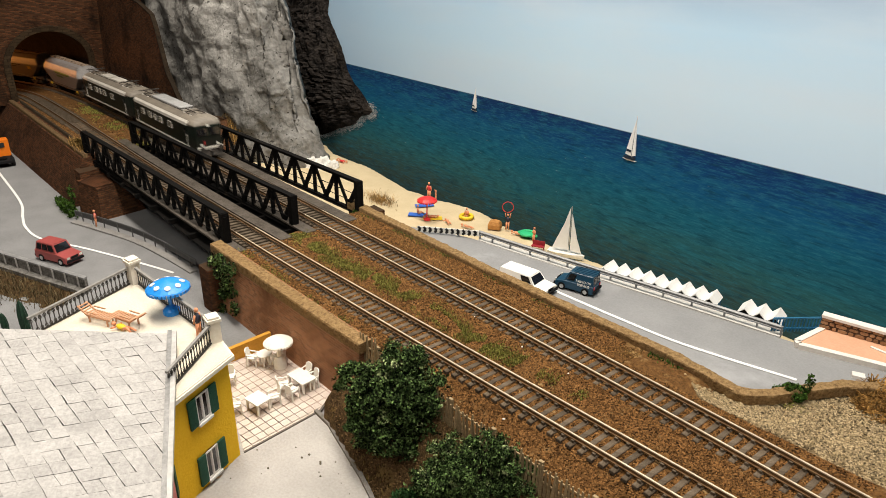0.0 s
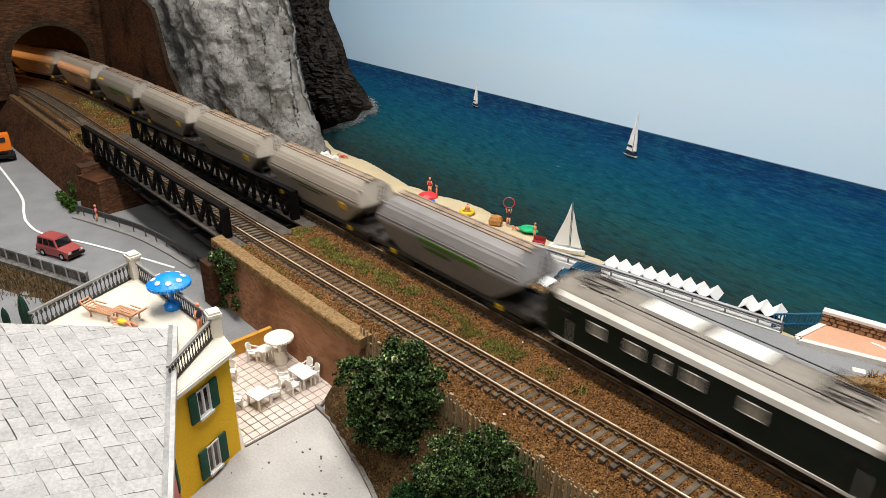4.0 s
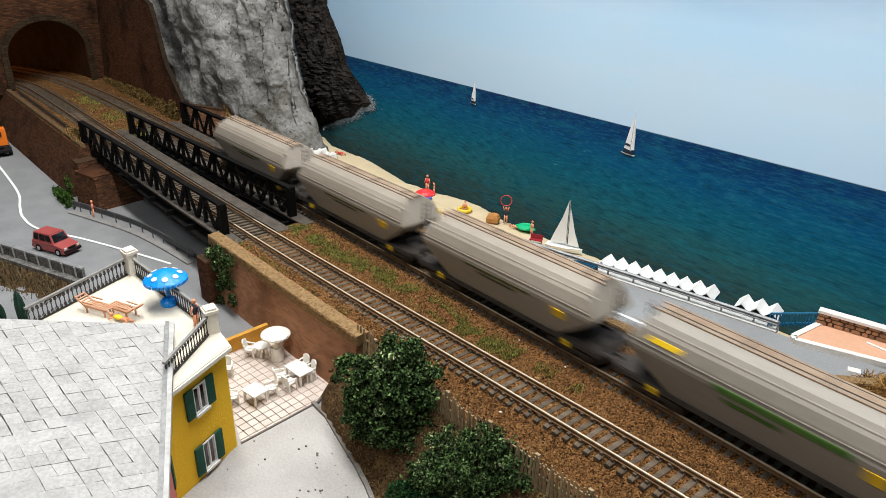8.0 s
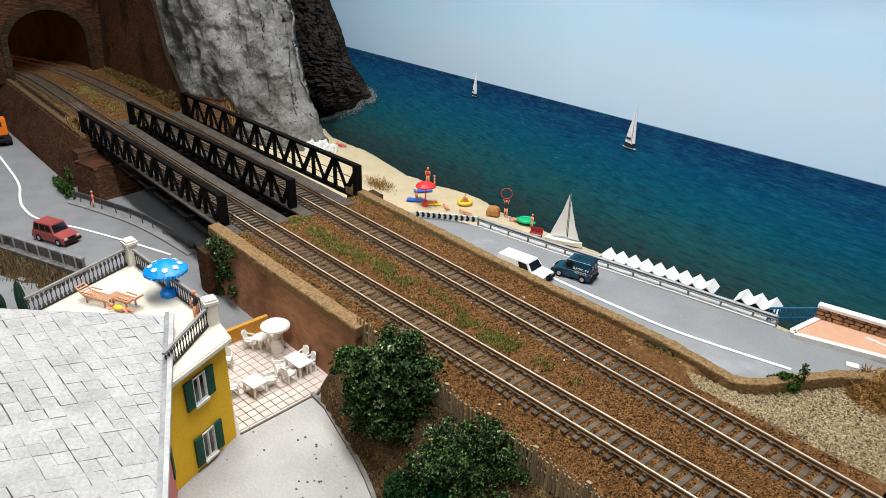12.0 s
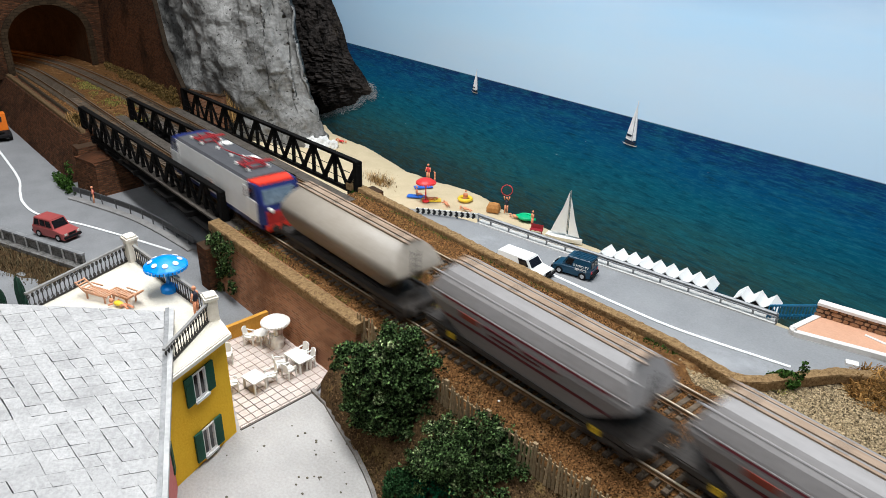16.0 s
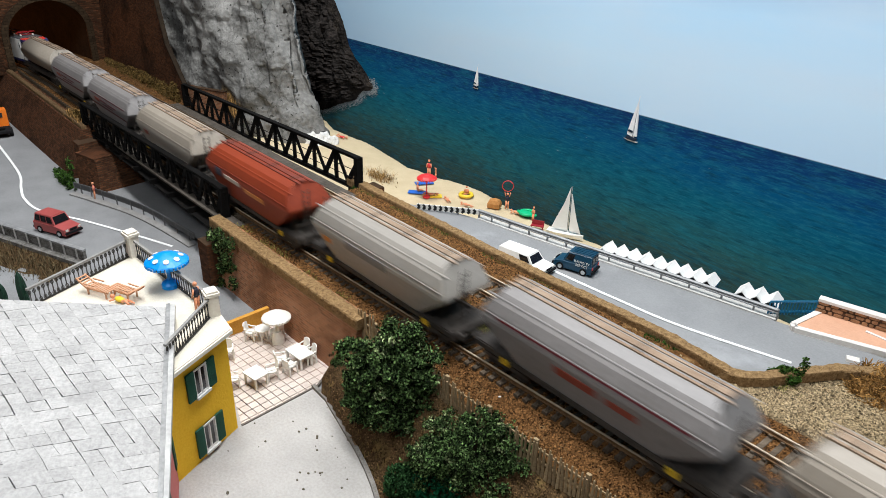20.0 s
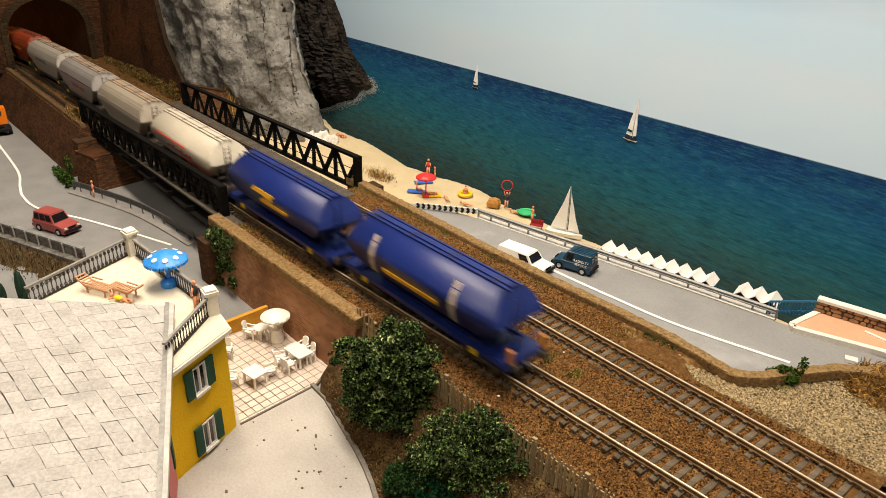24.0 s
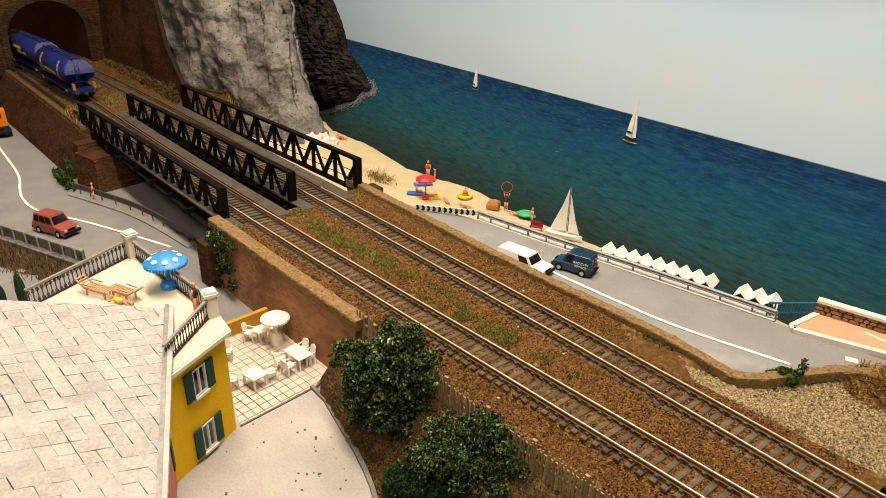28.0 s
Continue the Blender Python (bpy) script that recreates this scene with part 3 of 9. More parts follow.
for (t0, h0), (t1, h1) in zip(FLANK, FLANK[1:]):
    p, q = a.lerp(b, t0), a.lerp(b, t1)
    bar(bm, (p.x, p.y + 0.002 + 0.007 * h0 / 0.1, h0 + 0.0004), (q.x, q.y + 0.002 + 0.007 * h1 / 0.1, h1 + 0.0004), 0.0045, 0.0014)
part("coping", bm, mat("dark_coping", (0.04, 0.028, 0.018), (0.015, 0.011, 0.008), 150, 0.9, 0.4), flank, "dark stone coping")


def rocky(name, n_a, n_z, base, height, material, label, amp, kind="", z_off=0.0, seed=0.0, category="rock"):
    """A rock face: base is a list of plan points, height(t, s) its lean."""
    verts, faces = [], []
    for i in range(n_a):
        t = i / (n_a - 1)
        k = t * (len(base) - 1)
        j = min(int(k), len(base) - 2)
        p = Vector(base[j]).lerp(Vector(base[j + 1]), k - j)
        q0, q1 = Vector(base[max(0, j - 1)]), Vector(base[min(len(base) - 1, j + 2)])
        d = (q1 - q0).normalized()
        nrm = Vector((d.y, -d.x))
        for h in range(n_z):
            s = h / (n_z - 1)
            z = z_off + s * height(t)
            lean = -0.02 * s
            shift = -0.055 * s * max(0, min(1, (t - 0.35) / 0.3))
            v = Vector((p.x, p.y, z))
            r = noise.fractal(Vector((p.x * 22 + seed, p.y * 22, z * 14)), 1.0, 2.0, 4)
            r2 = noise.cell(Vector((p.x * 30 + seed, p.y * 30 + z * 8, z * 26)))
            r3 = noise.fractal(Vector((p.x * 90, p.y * 90 + seed, z * 90)), 0.9, 2.1, 3)
            o = nrm * (lean + amp * (r * 0.9 + r2 * 0.12 + 0.1 * r3))
            verts.append((v.x + o.x + shift, v.y + o.y, z + amp * 0.2 * r3))
    for i in range(n_a - 1):
        for h in range(n_z - 1):
            faces.append((i * n_z + h, (i + 1) * n_z + h, (i + 1) * n_z + h + 1, i * n_z + h + 1))
    me = bpy.data.meshes.new(name)
    me.from_pydata(verts, [], faces)
    me.materials.append(material)
    me.polygons.foreach_set("use_smooth", [True] * len(me.polygons))
    return tagged(new(name, me), label, category, kind=kind)


CLIFF_BASE = [(-1.0, 0.062), (-0.9, 0.054), (-0.84, 0.056), (-0.78, 0.066), (-0.75, 0.08), (-0.728, 0.1), (-0.72, 0.117), (-0.75, 0.132), (-0.82, 0.155)]
rocky("cliff", 150, 130, CLIFF_BASE, lambda t: 0.24, ROCK, "tall grey limestone cliff beside the bridge", 0.012, z_off=-0.035)


bm = prism(bmesh.new(), [(-0.835, 0.0335), (-0.794, 0.053), (-0.795, 0.0565), (-0.8365, 0.0375)], -0.02, 0.0125)
low = solo("wall_low_brick", bm, BRICK, "low brick wall at the foot of the cliff", kind="structure")
part("coping", prism(bmesh.new(), [(-0.836, 0.033), (-0.7935, 0.0525), (-0.7945, 0.057), (-0.8375, 0.038)], 0.0125, 0.0132), BRICK_DARK, low, "thin dark brick coping")
# the pier at the end of the dark wall
bm = loft(bmesh.new(), [[(-0.806, -0.0935, STREET_Z - 0.002), (-0.774, -0.086, STREET_Z - 0.002), (-0.774, -0.045, STREET_Z - 0.002), (-0.822, -0.045, STREET_Z - 0.002)], [(-0.806, -0.0905, -0.018), (-0.778, -0.0835, -0.018), (-0.778, -0.045, -0.018), (-0.82, -0.045, -0.018)]])
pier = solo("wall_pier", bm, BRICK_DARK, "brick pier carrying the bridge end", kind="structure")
part("bearing_stone", prism(bmesh.new(), [(-0.807, -0.091), (-0.78, -0.0845), (-0.78, -0.05), (-0.807, -0.05)], -0.0178, -0.0165), BRICK_DARK, pier, "dark bearing stone")

# ---- the slate roof of the neighbouring house ----
SLATE = mat("pale_slate", (0.47, 0.455, 0.44), (0.33, 0.32, 0.31), 60, 0.65, 0.2, fine=600, rand=0.1)
JOINT = mat("dark_joint", (0.42, 0.41, 0.4), (0.24, 0.235, 0.23), 90, 0.9, 0.2, c3=(0.015, 0.015, 0.015), c3_amount=0.3)
ZINC = mat("zinc", (0.36, 0.355, 0.35), (0.22, 0.22, 0.215), 80, 0.45, 0.1, metal=0.4)
PINK = mat("pink_plaster", (0.62, 0.22, 0.2), (0.55, 0.18, 0.17), 60, 0.85, 0.1)
GREEN_WOOD = mat("green_shutter_paint", (0.012, 0.085, 0.05), (0.008, 0.06, 0.035), 150, 0.6, 0.1)
WHITE_WOOD = mat("white_frame_paint", (0.78, 0.77, 0.74), (0.68, 0.66, 0.62), 120, 0.6, 0.1)
DARK_GLASS = mat("dark_window_glass", (0.012, 0.012, 0.014), (0.008, 0.008, 0.01), 50, 0.08, 0.0, spec=0.7)

R_C = Vector((-0.4373, -0.1685, 0.0305))
R_1 = Vector((0.6574, 0.7535, 0))
R_S = math.radians(-5)
R_2 = Vector((0.7535 * math.cos(R_S), -0.6574 * math.cos(R_S), math.sin(R_S)))
R_N = R_1.cross(R_2)
if R_N.z < 0:
    R_N = -R_N
roof_m = Matrix(((R_1.x, R_2.x, R_N.x, R_C.x), (R_1.y, R_2.y, R_N.y, R_C.y), (R_1.z, R_2.z, R_N.z, R_C.z), (0, 0, 0, 1)))
ROOF_POLY = [(-0.0015, 0.0005), (-0.17, -0.0097), (-0.17, 0.14), (0.0335, 0.14)]
neighbour = thing("corner_house", pose(0, 0, STREET_Z), "pink house under a pale grey slate roof", "house")


def cut(poly, keep):
    """Clip a convex polygon to the left of each edge of keep."""
    for i in range(len(keep)):
        a, b = keep[i], keep[(i + 1) % len(keep)]

        def side(p):
            return (b[0] - a[0]) * (p[1] - a[1]) - (b[1] - a[1]) * (p[0] - a[0])
        out = []
        for j in range(len(poly)):
            p, q = poly[j], poly[(j + 1) % len(poly)]
            sp, sq = side(p), side(q)
            if sp >= 0:
                out.append(p)
            if sp * sq < 0:
                t = sp / (sp - sq)
                out.append((p[0] + (q[0] - p[0]) * t, p[1] + (q[1] - p[1]) * t))
        poly = out
        if len(poly) < 3:
            return []
    return poly


to_house = Matrix.Translation((0, 0, -STREET_Z))
keep = ROOF_POLY if (ROOF_POLY[1][0] - ROOF_POLY[0][0]) * (ROOF_POLY[2][1] - ROOF_POLY[1][1]) > 0 else ROOF_POLY[::-1]
roof = part("roof", prism(bmesh.new(), ROOF_POLY, -0.006, -0.0032), JOINT, neighbour, "dark roof boarding under the slates", at=to_house @ roof_m)
TA, TB = Vector((0.0073, -0.0018)), Vector((0.0054, 0.0064))
rng = random.Random(4)
for i in range(-52, 16):
    for j in range(-10, 38):
        g = 0.012
        o = TA * i + TB * j
        quad = [o + TA * g + TB * g * 0.6, o + TA * (1 - g) + TB * g * 0.6, o + TA * (1 - g) + TB * (1 - g * 0.6), o + TA * g + TB * (1 - g * 0.6)]
        quad = [(q.x + rng.gauss(0, 0.00017), q.y + rng.gauss(0, 0.00014)) for q in quad]
        poly = cut(quad, keep)
        if len(poly) >= 3:
            part("slate", prism(bmesh.new(), poly, -0.0007, rng.uniform(-0.00003, 0.00016)), SLATE, roof)
bm = bar(bmesh.new(), (-0.0004, -0.001, 0.0004), (0.0346, 0.14, 0.0004), 0.0022, 0.0016, up=(0, 0, 1))
part("verge_strip", bm, ZINC, roof, "grey metal strip along the roof edge")
bm = bar(bmesh.new(), (0.0018, -0.001, -0.0006), (0.0366, 0.14, -0.0006), 0.0026, 0.0026, up=(0, 0, 1))
part("gutter", bm, mat("pale_gutter_metal", (0.5, 0.49, 0.47), (0.34, 0.33, 0.32), 70, 0.5, 0.1), roof, "pale grey metal gutter")


def roof_xy(u, v):
    p = roof_m @ Vector((u, v, 0))
    return p


bm = bmesh.new()
a, b = roof_xy(-0.003, 0.004), roof_xy(0.0305, 0.138)
c, dd_ = roof_xy(-0.168, 0.138), roof_xy(-0.168, -0.004)
zb = -0.014 - STREET_Z
lo = [bm.verts.new((p.x, p.y, 0)) for p in (a, b, c, dd_)]
hi = [bm.verts.new((p.x, p.y, p.z + zb)) for p in (a, b, c, dd_)]
for i in range(4):
    bm.faces.new((lo[i], lo[(i + 1) % 4], hi[(i + 1) % 4], hi[i]))
bm.faces.new(lo[::-1])
bm.faces.new(hi)
part("wall", bm, PINK, neighbour, "pink plastered wall")
d_ = (b - a).to_2d().normalized()
for s in (0.045, 0.085):
    p = Vector((a.x + d_.x * s, a.y + d_.y * s))
    q = Vector((a.x + d_.x * (s + 0.007), a.y + d_.y * (s + 0.007)))
    part("shutter", bar(bmesh.new(), (p.x, p.y, 0.022), (q.x, q.y, 0.022), 0.0016, 0.018), GREEN_WOOD, neighbour)

# ---- the yellow house and its terrace ----
YELLOW = mat("yellow_plaster", (0.9, 0.55, 0.035), (0.84, 0.48, 0.025), 60, 0.85, 0.15, fine=800)
CREAM = mat("cream_paint", (0.8, 0.75, 0.66), (0.7, 0.63, 0.52), 60, 0.8, 0.1, fine=700)
TERRACE = mat("terrace_floor", (0.66, 0.61, 0.51), (0.58, 0.53, 0.43), 40, 0.85, 0.1, fine=900, c3=(0.5, 0.42, 0.3), c3_amount=0.02)
TZ = 0.0215
house = thing("terrace_house", pose(0, 0, STREET_Z), "yellow plastered house with green shutters and a roof terrace", "house")
WALL_PTS = [(-0.519, -0.155), (-0.43, -0.1485), (-0.4125, -0.1505), (-0.3935, -0.196), (-0.4, -0.225), (-0.495, -0.232)]
part("wall", prism(bmesh.new(), WALL_PTS, 0.0, 0.0165 - STREET_Z), YELLOW, house)


def grow(pts, d):
    cx, cy = sum(p[0] for p in pts) / len(pts), sum(p[1] for p in pts) / len(pts)
    out = []
    for x, y in pts:
        v = Vector((x - cx, y - cy))
        v = v * ((v.length + d) / v.length)
        out.append((cx + v.x, cy + v.y))
    return out


bm = prism(bmesh.new(), grow(WALL_PTS, 0.0015), 0.0165 - STREET_Z, 0.0182 - STREET_Z)
prism(bm, grow(WALL_PTS, 0.004), 0.0183 - STREET_Z, 0.0205 - STREET_Z)
prism(bm, grow(WALL_PTS, 0.003), 0.0206 - STREET_Z, 0.0212 - STREET_Z)
part("cornice", bm, CREAM, house, "cream stepped cornice")
part("terrace_floor", prism(bmesh.new(), grow(WALL_PTS, 0.002), 0.0213 - STREET_Z, TZ - STREET_Z), TERRACE, house, "sandy cream terrace floor")

H0, H1 = Vector((-0.4125, -0.1505)), Vector((-0.3935, -0.196))
HD = (H1 - H0).normalized()
HN = Vector((-HD.y, HD.x)) * -1
if HN.x < 0:
    HN = -HN
wall_turn = Matrix(((HD.x, 0, HN.x, H0.x), (HD.y, 0, HN.y, H0.y), (0, 1, 0, -STREET_Z), (0, 0, 0, 1)))   # local: x along the wall, y up, z out


def wall_window(s0, s1, z0, z1):
    w = (s1 - s0)
    sh = w * 0.27
    win = part("window", box(bmesh.new(), s0 + sh, z0, 0.0002, s1 - sh, z1, 0.0006), DARK_GLASS, house, "dark window with white frame", at=wall_turn)
    bm = bmesh.new()
    for x in (s0 + sh, (s0 + s1) / 2 - 0.0003, s1 - sh - 0.0008):
        box(bm, x, z0, 0.0006, x + 0.0008, z1, 0.0012)
    for z in (z0, z1 - 0.0008):
        box(bm, s0 + sh, z, 0.0006, s1 - sh, z + 0.0008, 0.0013)
    part("frame", bm, WHITE_WOOD, win)
    part("sill", box(bmesh.new(), s0 + sh - 0.0004, z0 - 0.0014, 0, s1 - sh + 0.0004, z0, 0.0024), WHITE_WOOD, win)
    bm = bmesh.new()
    for k in range(2):
        x = s0 + sh + 0.0009 + k * (w - 2 * sh) * 0.45
        box(bm, x, z0 + 0.0008, 0.0003, x + 0.0008, z1 - 0.0008, 0.0007)
    part("curtain", bm, mat("curtain", (0.55, 0.52, 0.5), rough=0.9), win)
    for x in (s0, s1 - sh):
        leaf = part("shutter", box(bmesh.new(), x + 0.0001, z0 - 0.0004, 0.0005, x + sh - 0.0001, z1 + 0.0004, 0.0016), GREEN_WOOD, house, "dark green wooden shutter", at=wall_turn)
        bm = bmesh.new()
        n = 11
        for k in range(n):
            z = z0 + (z1 - z0) * (k + 0.3) / n
            box(bm, x + 0.0007, z, 0.0016, x + sh - 0.0007, z + 0.0006, 0.0019)
        part("slats", bm, GREEN_WOOD, leaf)


wall_window(0.0122, 0.0335, -0.0045, 0.0118)
wall_window(0.0114, 0.0326, -0.0418, -0.0245)

IRON_RAIL = mat("dark_railing_iron", (0.035, 0.03, 0.026), (0.02, 0.018, 0.015), 200, 0.5, 0.1)


def post(x, y, h, w=0.0062, turn=0):
    t = part("post", box(bmesh.new(), -w / 2, -w / 2, 0, w / 2, w / 2, h - 0.003), CREAM, house, "cream masonry post", at=pose(x, y, TZ - STREET_Z, 0, 0, turn))
    bm = box(bmesh.new(), -w * 0.62, -w * 0.62, h - 0.0029, w * 0.62, w * 0.62, h - 0.0012)
    box(bm, -w * 0.5, -w * 0.5, h - 0.0011, w * 0.5, w * 0.5, h)
    part("cap", bm, CREAM, t)
    return t


post(-0.519, -0.1535, 0.0168, turn=5)
post(-0.4285, -0.1485, 0.0155, turn=-10)
bm = bmesh.new()
bar(bm, (0, 0, 0.0006), (0, 0, 0.0105), 0.0004, 0.0004, up=(1, 0, 0))
for zc in (0.0085, 0.0022):
    for k in range(8):
        a0, a1 = 2 * math.pi * k / 8, 2 * math.pi * (k + 1) / 8
        bar(bm, (0.0008 * math.cos(a0), 0, zc + 0.0012 * math.sin(a0)), (0.0008 * math.cos(a1), 0, zc + 0.0012 * math.sin(a1)), 0.00032, 0.00032, up=(0, 1, 0))
BALUSTER = to_mesh("baluster", bm, IRON_RAIL)


def balustrade(p, q, label):
    p, q = Vector(p), Vector(q)
    L = (q - p).length
    m = pose(p.x, p.y, TZ - STREET_Z, 0, 0, math.degrees(math.atan2(q.y - p.y, q.x - p.x)))
    b = part("balustrade", bar(bmesh.new(), (0, 0, 0.0112), (L, 0, 0.0112), 0.0016, 0.0013), mat("railing_top", (0.3, 0.29, 0.27), (0.2, 0.19, 0.18), 200, 0.5, 0.1), house, label, at=m)
    part("bottom_rail", bar(bmesh.new(), (0, 0, 0.0007), (L, 0, 0.0007), 0.0009, 0.0007), IRON_RAIL, b)
    n = int(L / 0.0027)
    for i in range(n):
        share("baluster", BALUSTER, b, pose((i + 0.5) * L / n, 0, 0))


balustrade((-0.515, -0.1533), (-0.432, -0.1488), "wrought iron balustrade with a grey handrail")
balustrade((-0.5187, -0.157), (-0.4985, -0.2205), "wrought iron balustrade with a grey handrail")
balustrade((-0.4265, -0.1515), (-0.4015, -0.187), "wrought iron balustrade with a grey handrail")

# ---- things on the terrace ----
BLUE_PLASTIC = mat("blue_plastic", (0.02, 0.28, 0.8), (0.015, 0.23, 0.7), 100, 0.4, 0.05)
WHITE_PLASTIC = mat("white_plastic", (0.82, 0.8, 0.74), (0.74, 0.72, 0.66), 100, 0.45, 0.05)
RED_PLASTIC = mat("red_plastic", (0.75, 0.04, 0.04), (0.65, 0.03, 0.03), 100, 0.4, 0.05)


def parasol(name, m, r, h, pole, cloth, base, label, dots=None, base_h=0.0035, n=8, base_r=0.4):
    t = thing(name, m, label, "parasol", group="parasols")
    bm = bmesh.new()
    rings = []
    for f, z in ((1.0, h - r * 0.42), (0.97, h - r * 0.38), (0.7, h - r * 0.2), (0.36, h - r * 0.07), (0.08, h)):
        ring = []
        for i in range(n * 2):
            a = math.pi * i / n
            k = f * r * (1 if i % 2 == 0 else 0.965)
            ring.append((k * math.cos(a), k * math.sin(a), z - (0.0 if i % 2 == 0 else -0.0003 * f)))
        rings.append(ring)
    loft(bm, rings)
    can = part("canopy", bm, cloth, t, smooth=False)
    for i in range(n * 4):
        a = 2 * math.pi * i / (n * 4)
        part("scallop", box(bmesh.new(), -r * 0.07, -0.0002, -r * 0.13, r * 0.07, 0.0002, 0), cloth, can, at=pose(r * 0.985 * math.cos(a), r * 0.985 * math.sin(a), h - r * 0.41, 0, 0, math.degrees(a) + 90))
    if dots:
        for i in range(n):
            for f, k in ((0.66, 0.5),):
                if f < 0.5 and i % 2:
                    continue
                a = 2 * math.pi * (i + k) / n
                z = h - r * (0.205 if f > 0.5 else 0.085)
                part("spot", lathe(bmesh.new(), [(r * 0.14, 0), (r * 0.13, 0.0003)], 10), dots, can, "white spot",
                     at=pose(f * r * math.cos(a), f * r * math.sin(a), z + 0.0004, 0, 0, math.degrees(a)) @ pose(0, 0, 0, 0, 26 if f > 0.5 else 14, 0))
    part("pole", rod(bmesh.new(), (0, 0, 0), (0, 0, h - 0.001), pole, n=8), base, t)
    part("base", lathe(bmesh.new(), [(r * base_r, 0), (r * base_r, base_h * 0.7), (r * base_r * 0.8, base_h), (pole * 1.6, base_h * 1.4)], 14), base, t)
    return t


parasol("parasol", pose(-0.4705, -0.153, TZ), 0.0118, 0.0212, 0.0011, BLUE_PLASTIC, BLUE_PLASTIC, "bright blue parasol with white spots on the terrace", WHITE_PLASTIC)
PALE_WOOD = mat("pale_brown_wood", (0.6, 0.33, 0.19), (0.5, 0.25, 0.13), 200, 0.7, 0.2)


def lounger(m, label):
    t = thing("sun_lounger", m, label, "sun lounger", group="sun loungers")
    for y in (-0.003, 0.003):
        part("side_rail", bar(bmesh.new(), (-0.010, y, 0.004), (0.006, y, 0.004), 0.0007, 0.0008), PALE_WOOD, t)
        part("back_rail", bar(bmesh.new(), (0.006, y, 0.004), (0.0125, y, 0.0085), 0.0007, 0.0008), PALE_WOOD, t)
        part("arm_rest", bar(bmesh.new(), (-0.001, y * 1.1, 0.0066), (0.007, y * 1.1, 0.0066), 0.0007, 0.0006), PALE_WOOD, t)
        for x in (-0.008, 0.005):
            part("leg", bar(bmesh.new(), (x, y, 0), (x, y, 0.0042), 0.0007, 0.0008, up=(1, 0, 0)), PALE_WOOD, t)
    for i in range(9):
        x = -0.0095 + i * 0.0018
        part("slat", bar(bmesh.new(), (x, -0.0033, 0.0046), (x, 0.0033, 0.0046), 0.001, 0.0004), PALE_WOOD, t)
    for i in range(4):
        x, z = 0.0068 + i * 0.0016, 0.0049 + i * 0.00115
        part("back_slat", bar(bmesh.new(), (x, -0.0033, z), (x, 0.0033, z), 0.001, 0.0004), PALE_WOOD, t)
    return t


lounger(pose(-0.4885, -0.1865, TZ, 0, 0, 205), "pale brown wooden slatted sun lounger on the terrace")
lounger(pose(-0.476, -0.1765, TZ, 0, 0, 20), "pale brown wooden slatted sun lounger on the terrace")

SKIN = mat("flesh_paint", (0.75, 0.33, 0.17), (0.66, 0.26, 0.13), 150, 0.6, 0.0)


def paint(name, c):
    return mat(name, c, tuple(v * 0.85 for v in c), 120, 0.5, 0.0)


YELLOW_P, GREEN_P, RED_P, BLUE_P, DARK_P = paint("yellow_paint", (0.85, 0.6, 0.03)), paint("green_paint", (0.03, 0.5, 0.2)), paint("red_paint", (0.7, 0.05, 0.05)), paint("blue_paint", (0.04, 0.15, 0.6)), paint("dark_paint", (0.03, 0.03, 0.05))


def figurine(m, label, h=0.017, lying=False, dress=None, arms="down", sit=False):
    """A painted model figure in one simple mesh."""
    bm = bmesh.new()
    s = h / 0.017
    if lying:
        ball(bm, (0, 0, 0.0014 * s), 0.0034 * s, 0.0019 * s, 0.0013 * s, 8, 1)
        ball(bm, (0.0055 * s, 0, 0.0016 * s), 0.0013 * s, 0.0012 * s, 0.0013 * s, 8)
        for y in (-0.001, 0.001):
            rod(bm, (-0.003 * s, y * s, 0.0012 * s), (-0.006 * s, y * 1.4 * s, 0.003 * s if y > 0 else 0.0012 * s), 0.0009 * s, 0.0007 * s, 6)
            rod(bm, (-0.006 * s, y * 1.4 * s, 0.003 * s if y > 0 else 0.0012 * s), (-0.009 * s, y * 1.5 * s, 0.0008 * s), 0.0007 * s, 0.0005 * s, 6)
            rod(bm, (0.0025 * s, y * 1.5 * s, 0.0013 * s), (0.004 * s, y * 3.4 * s, 0.0008 * s), 0.0006 * s, 0.0005 * s, 6)
    else:
        lift = -0.0055 * s if sit else 0
        ball(bm, (0, 0, 0.0105 * s + lift), 0.0014 * s, 0.002 * s, 0.0032 * s, 8, 1)
        ball(bm, (0, 0, 0.0155 * s + lift), 0.0012 * s, 0.0012 * s, 0.0014 * s, 8)
        for y in (-0.0009, 0.0009):
            if sit:
                rod(bm, (0, y * s, 0.0016 * s), (0.0042 * s, y * 1.5 * s, 0.0026 * s), 0.0009 * s, 0.0007 * s, 6)
                rod(bm, (0.0042 * s, y * 1.5 * s, 0.0026 * s), (0.0065 * s, y * 1.5 * s, 0.0005 * s), 0.0007 * s, 0.0005 * s, 6)
            else:
                rod(bm, (0, y * s, 0.008 * s), (0.0004 * s, y * 1.5 * s, 0), 0.001 * s, 0.0006 * s, 6)
            top = (0.0004 * s, y * 3.2 * s, (0.0175 if arms == "up" else 0.0085) * s + lift)
            rod(bm, (0, y * 2 * s, 0.013 * s + lift), top, 0.0006 * s, 0.0005 * s, 6)
    return solo("figurine", bm, [SKIN, dress or SKIN], label, "figurine", group="painted figurines", at=m, smooth=True)


figurine(pose(-0.4725, -0.1815, TZ + 0.0005, 0, 0, 200), "painted figurine lying on the terrace, yellow swimsuit", 0.018, lying=True, dress=YELLOW_P)
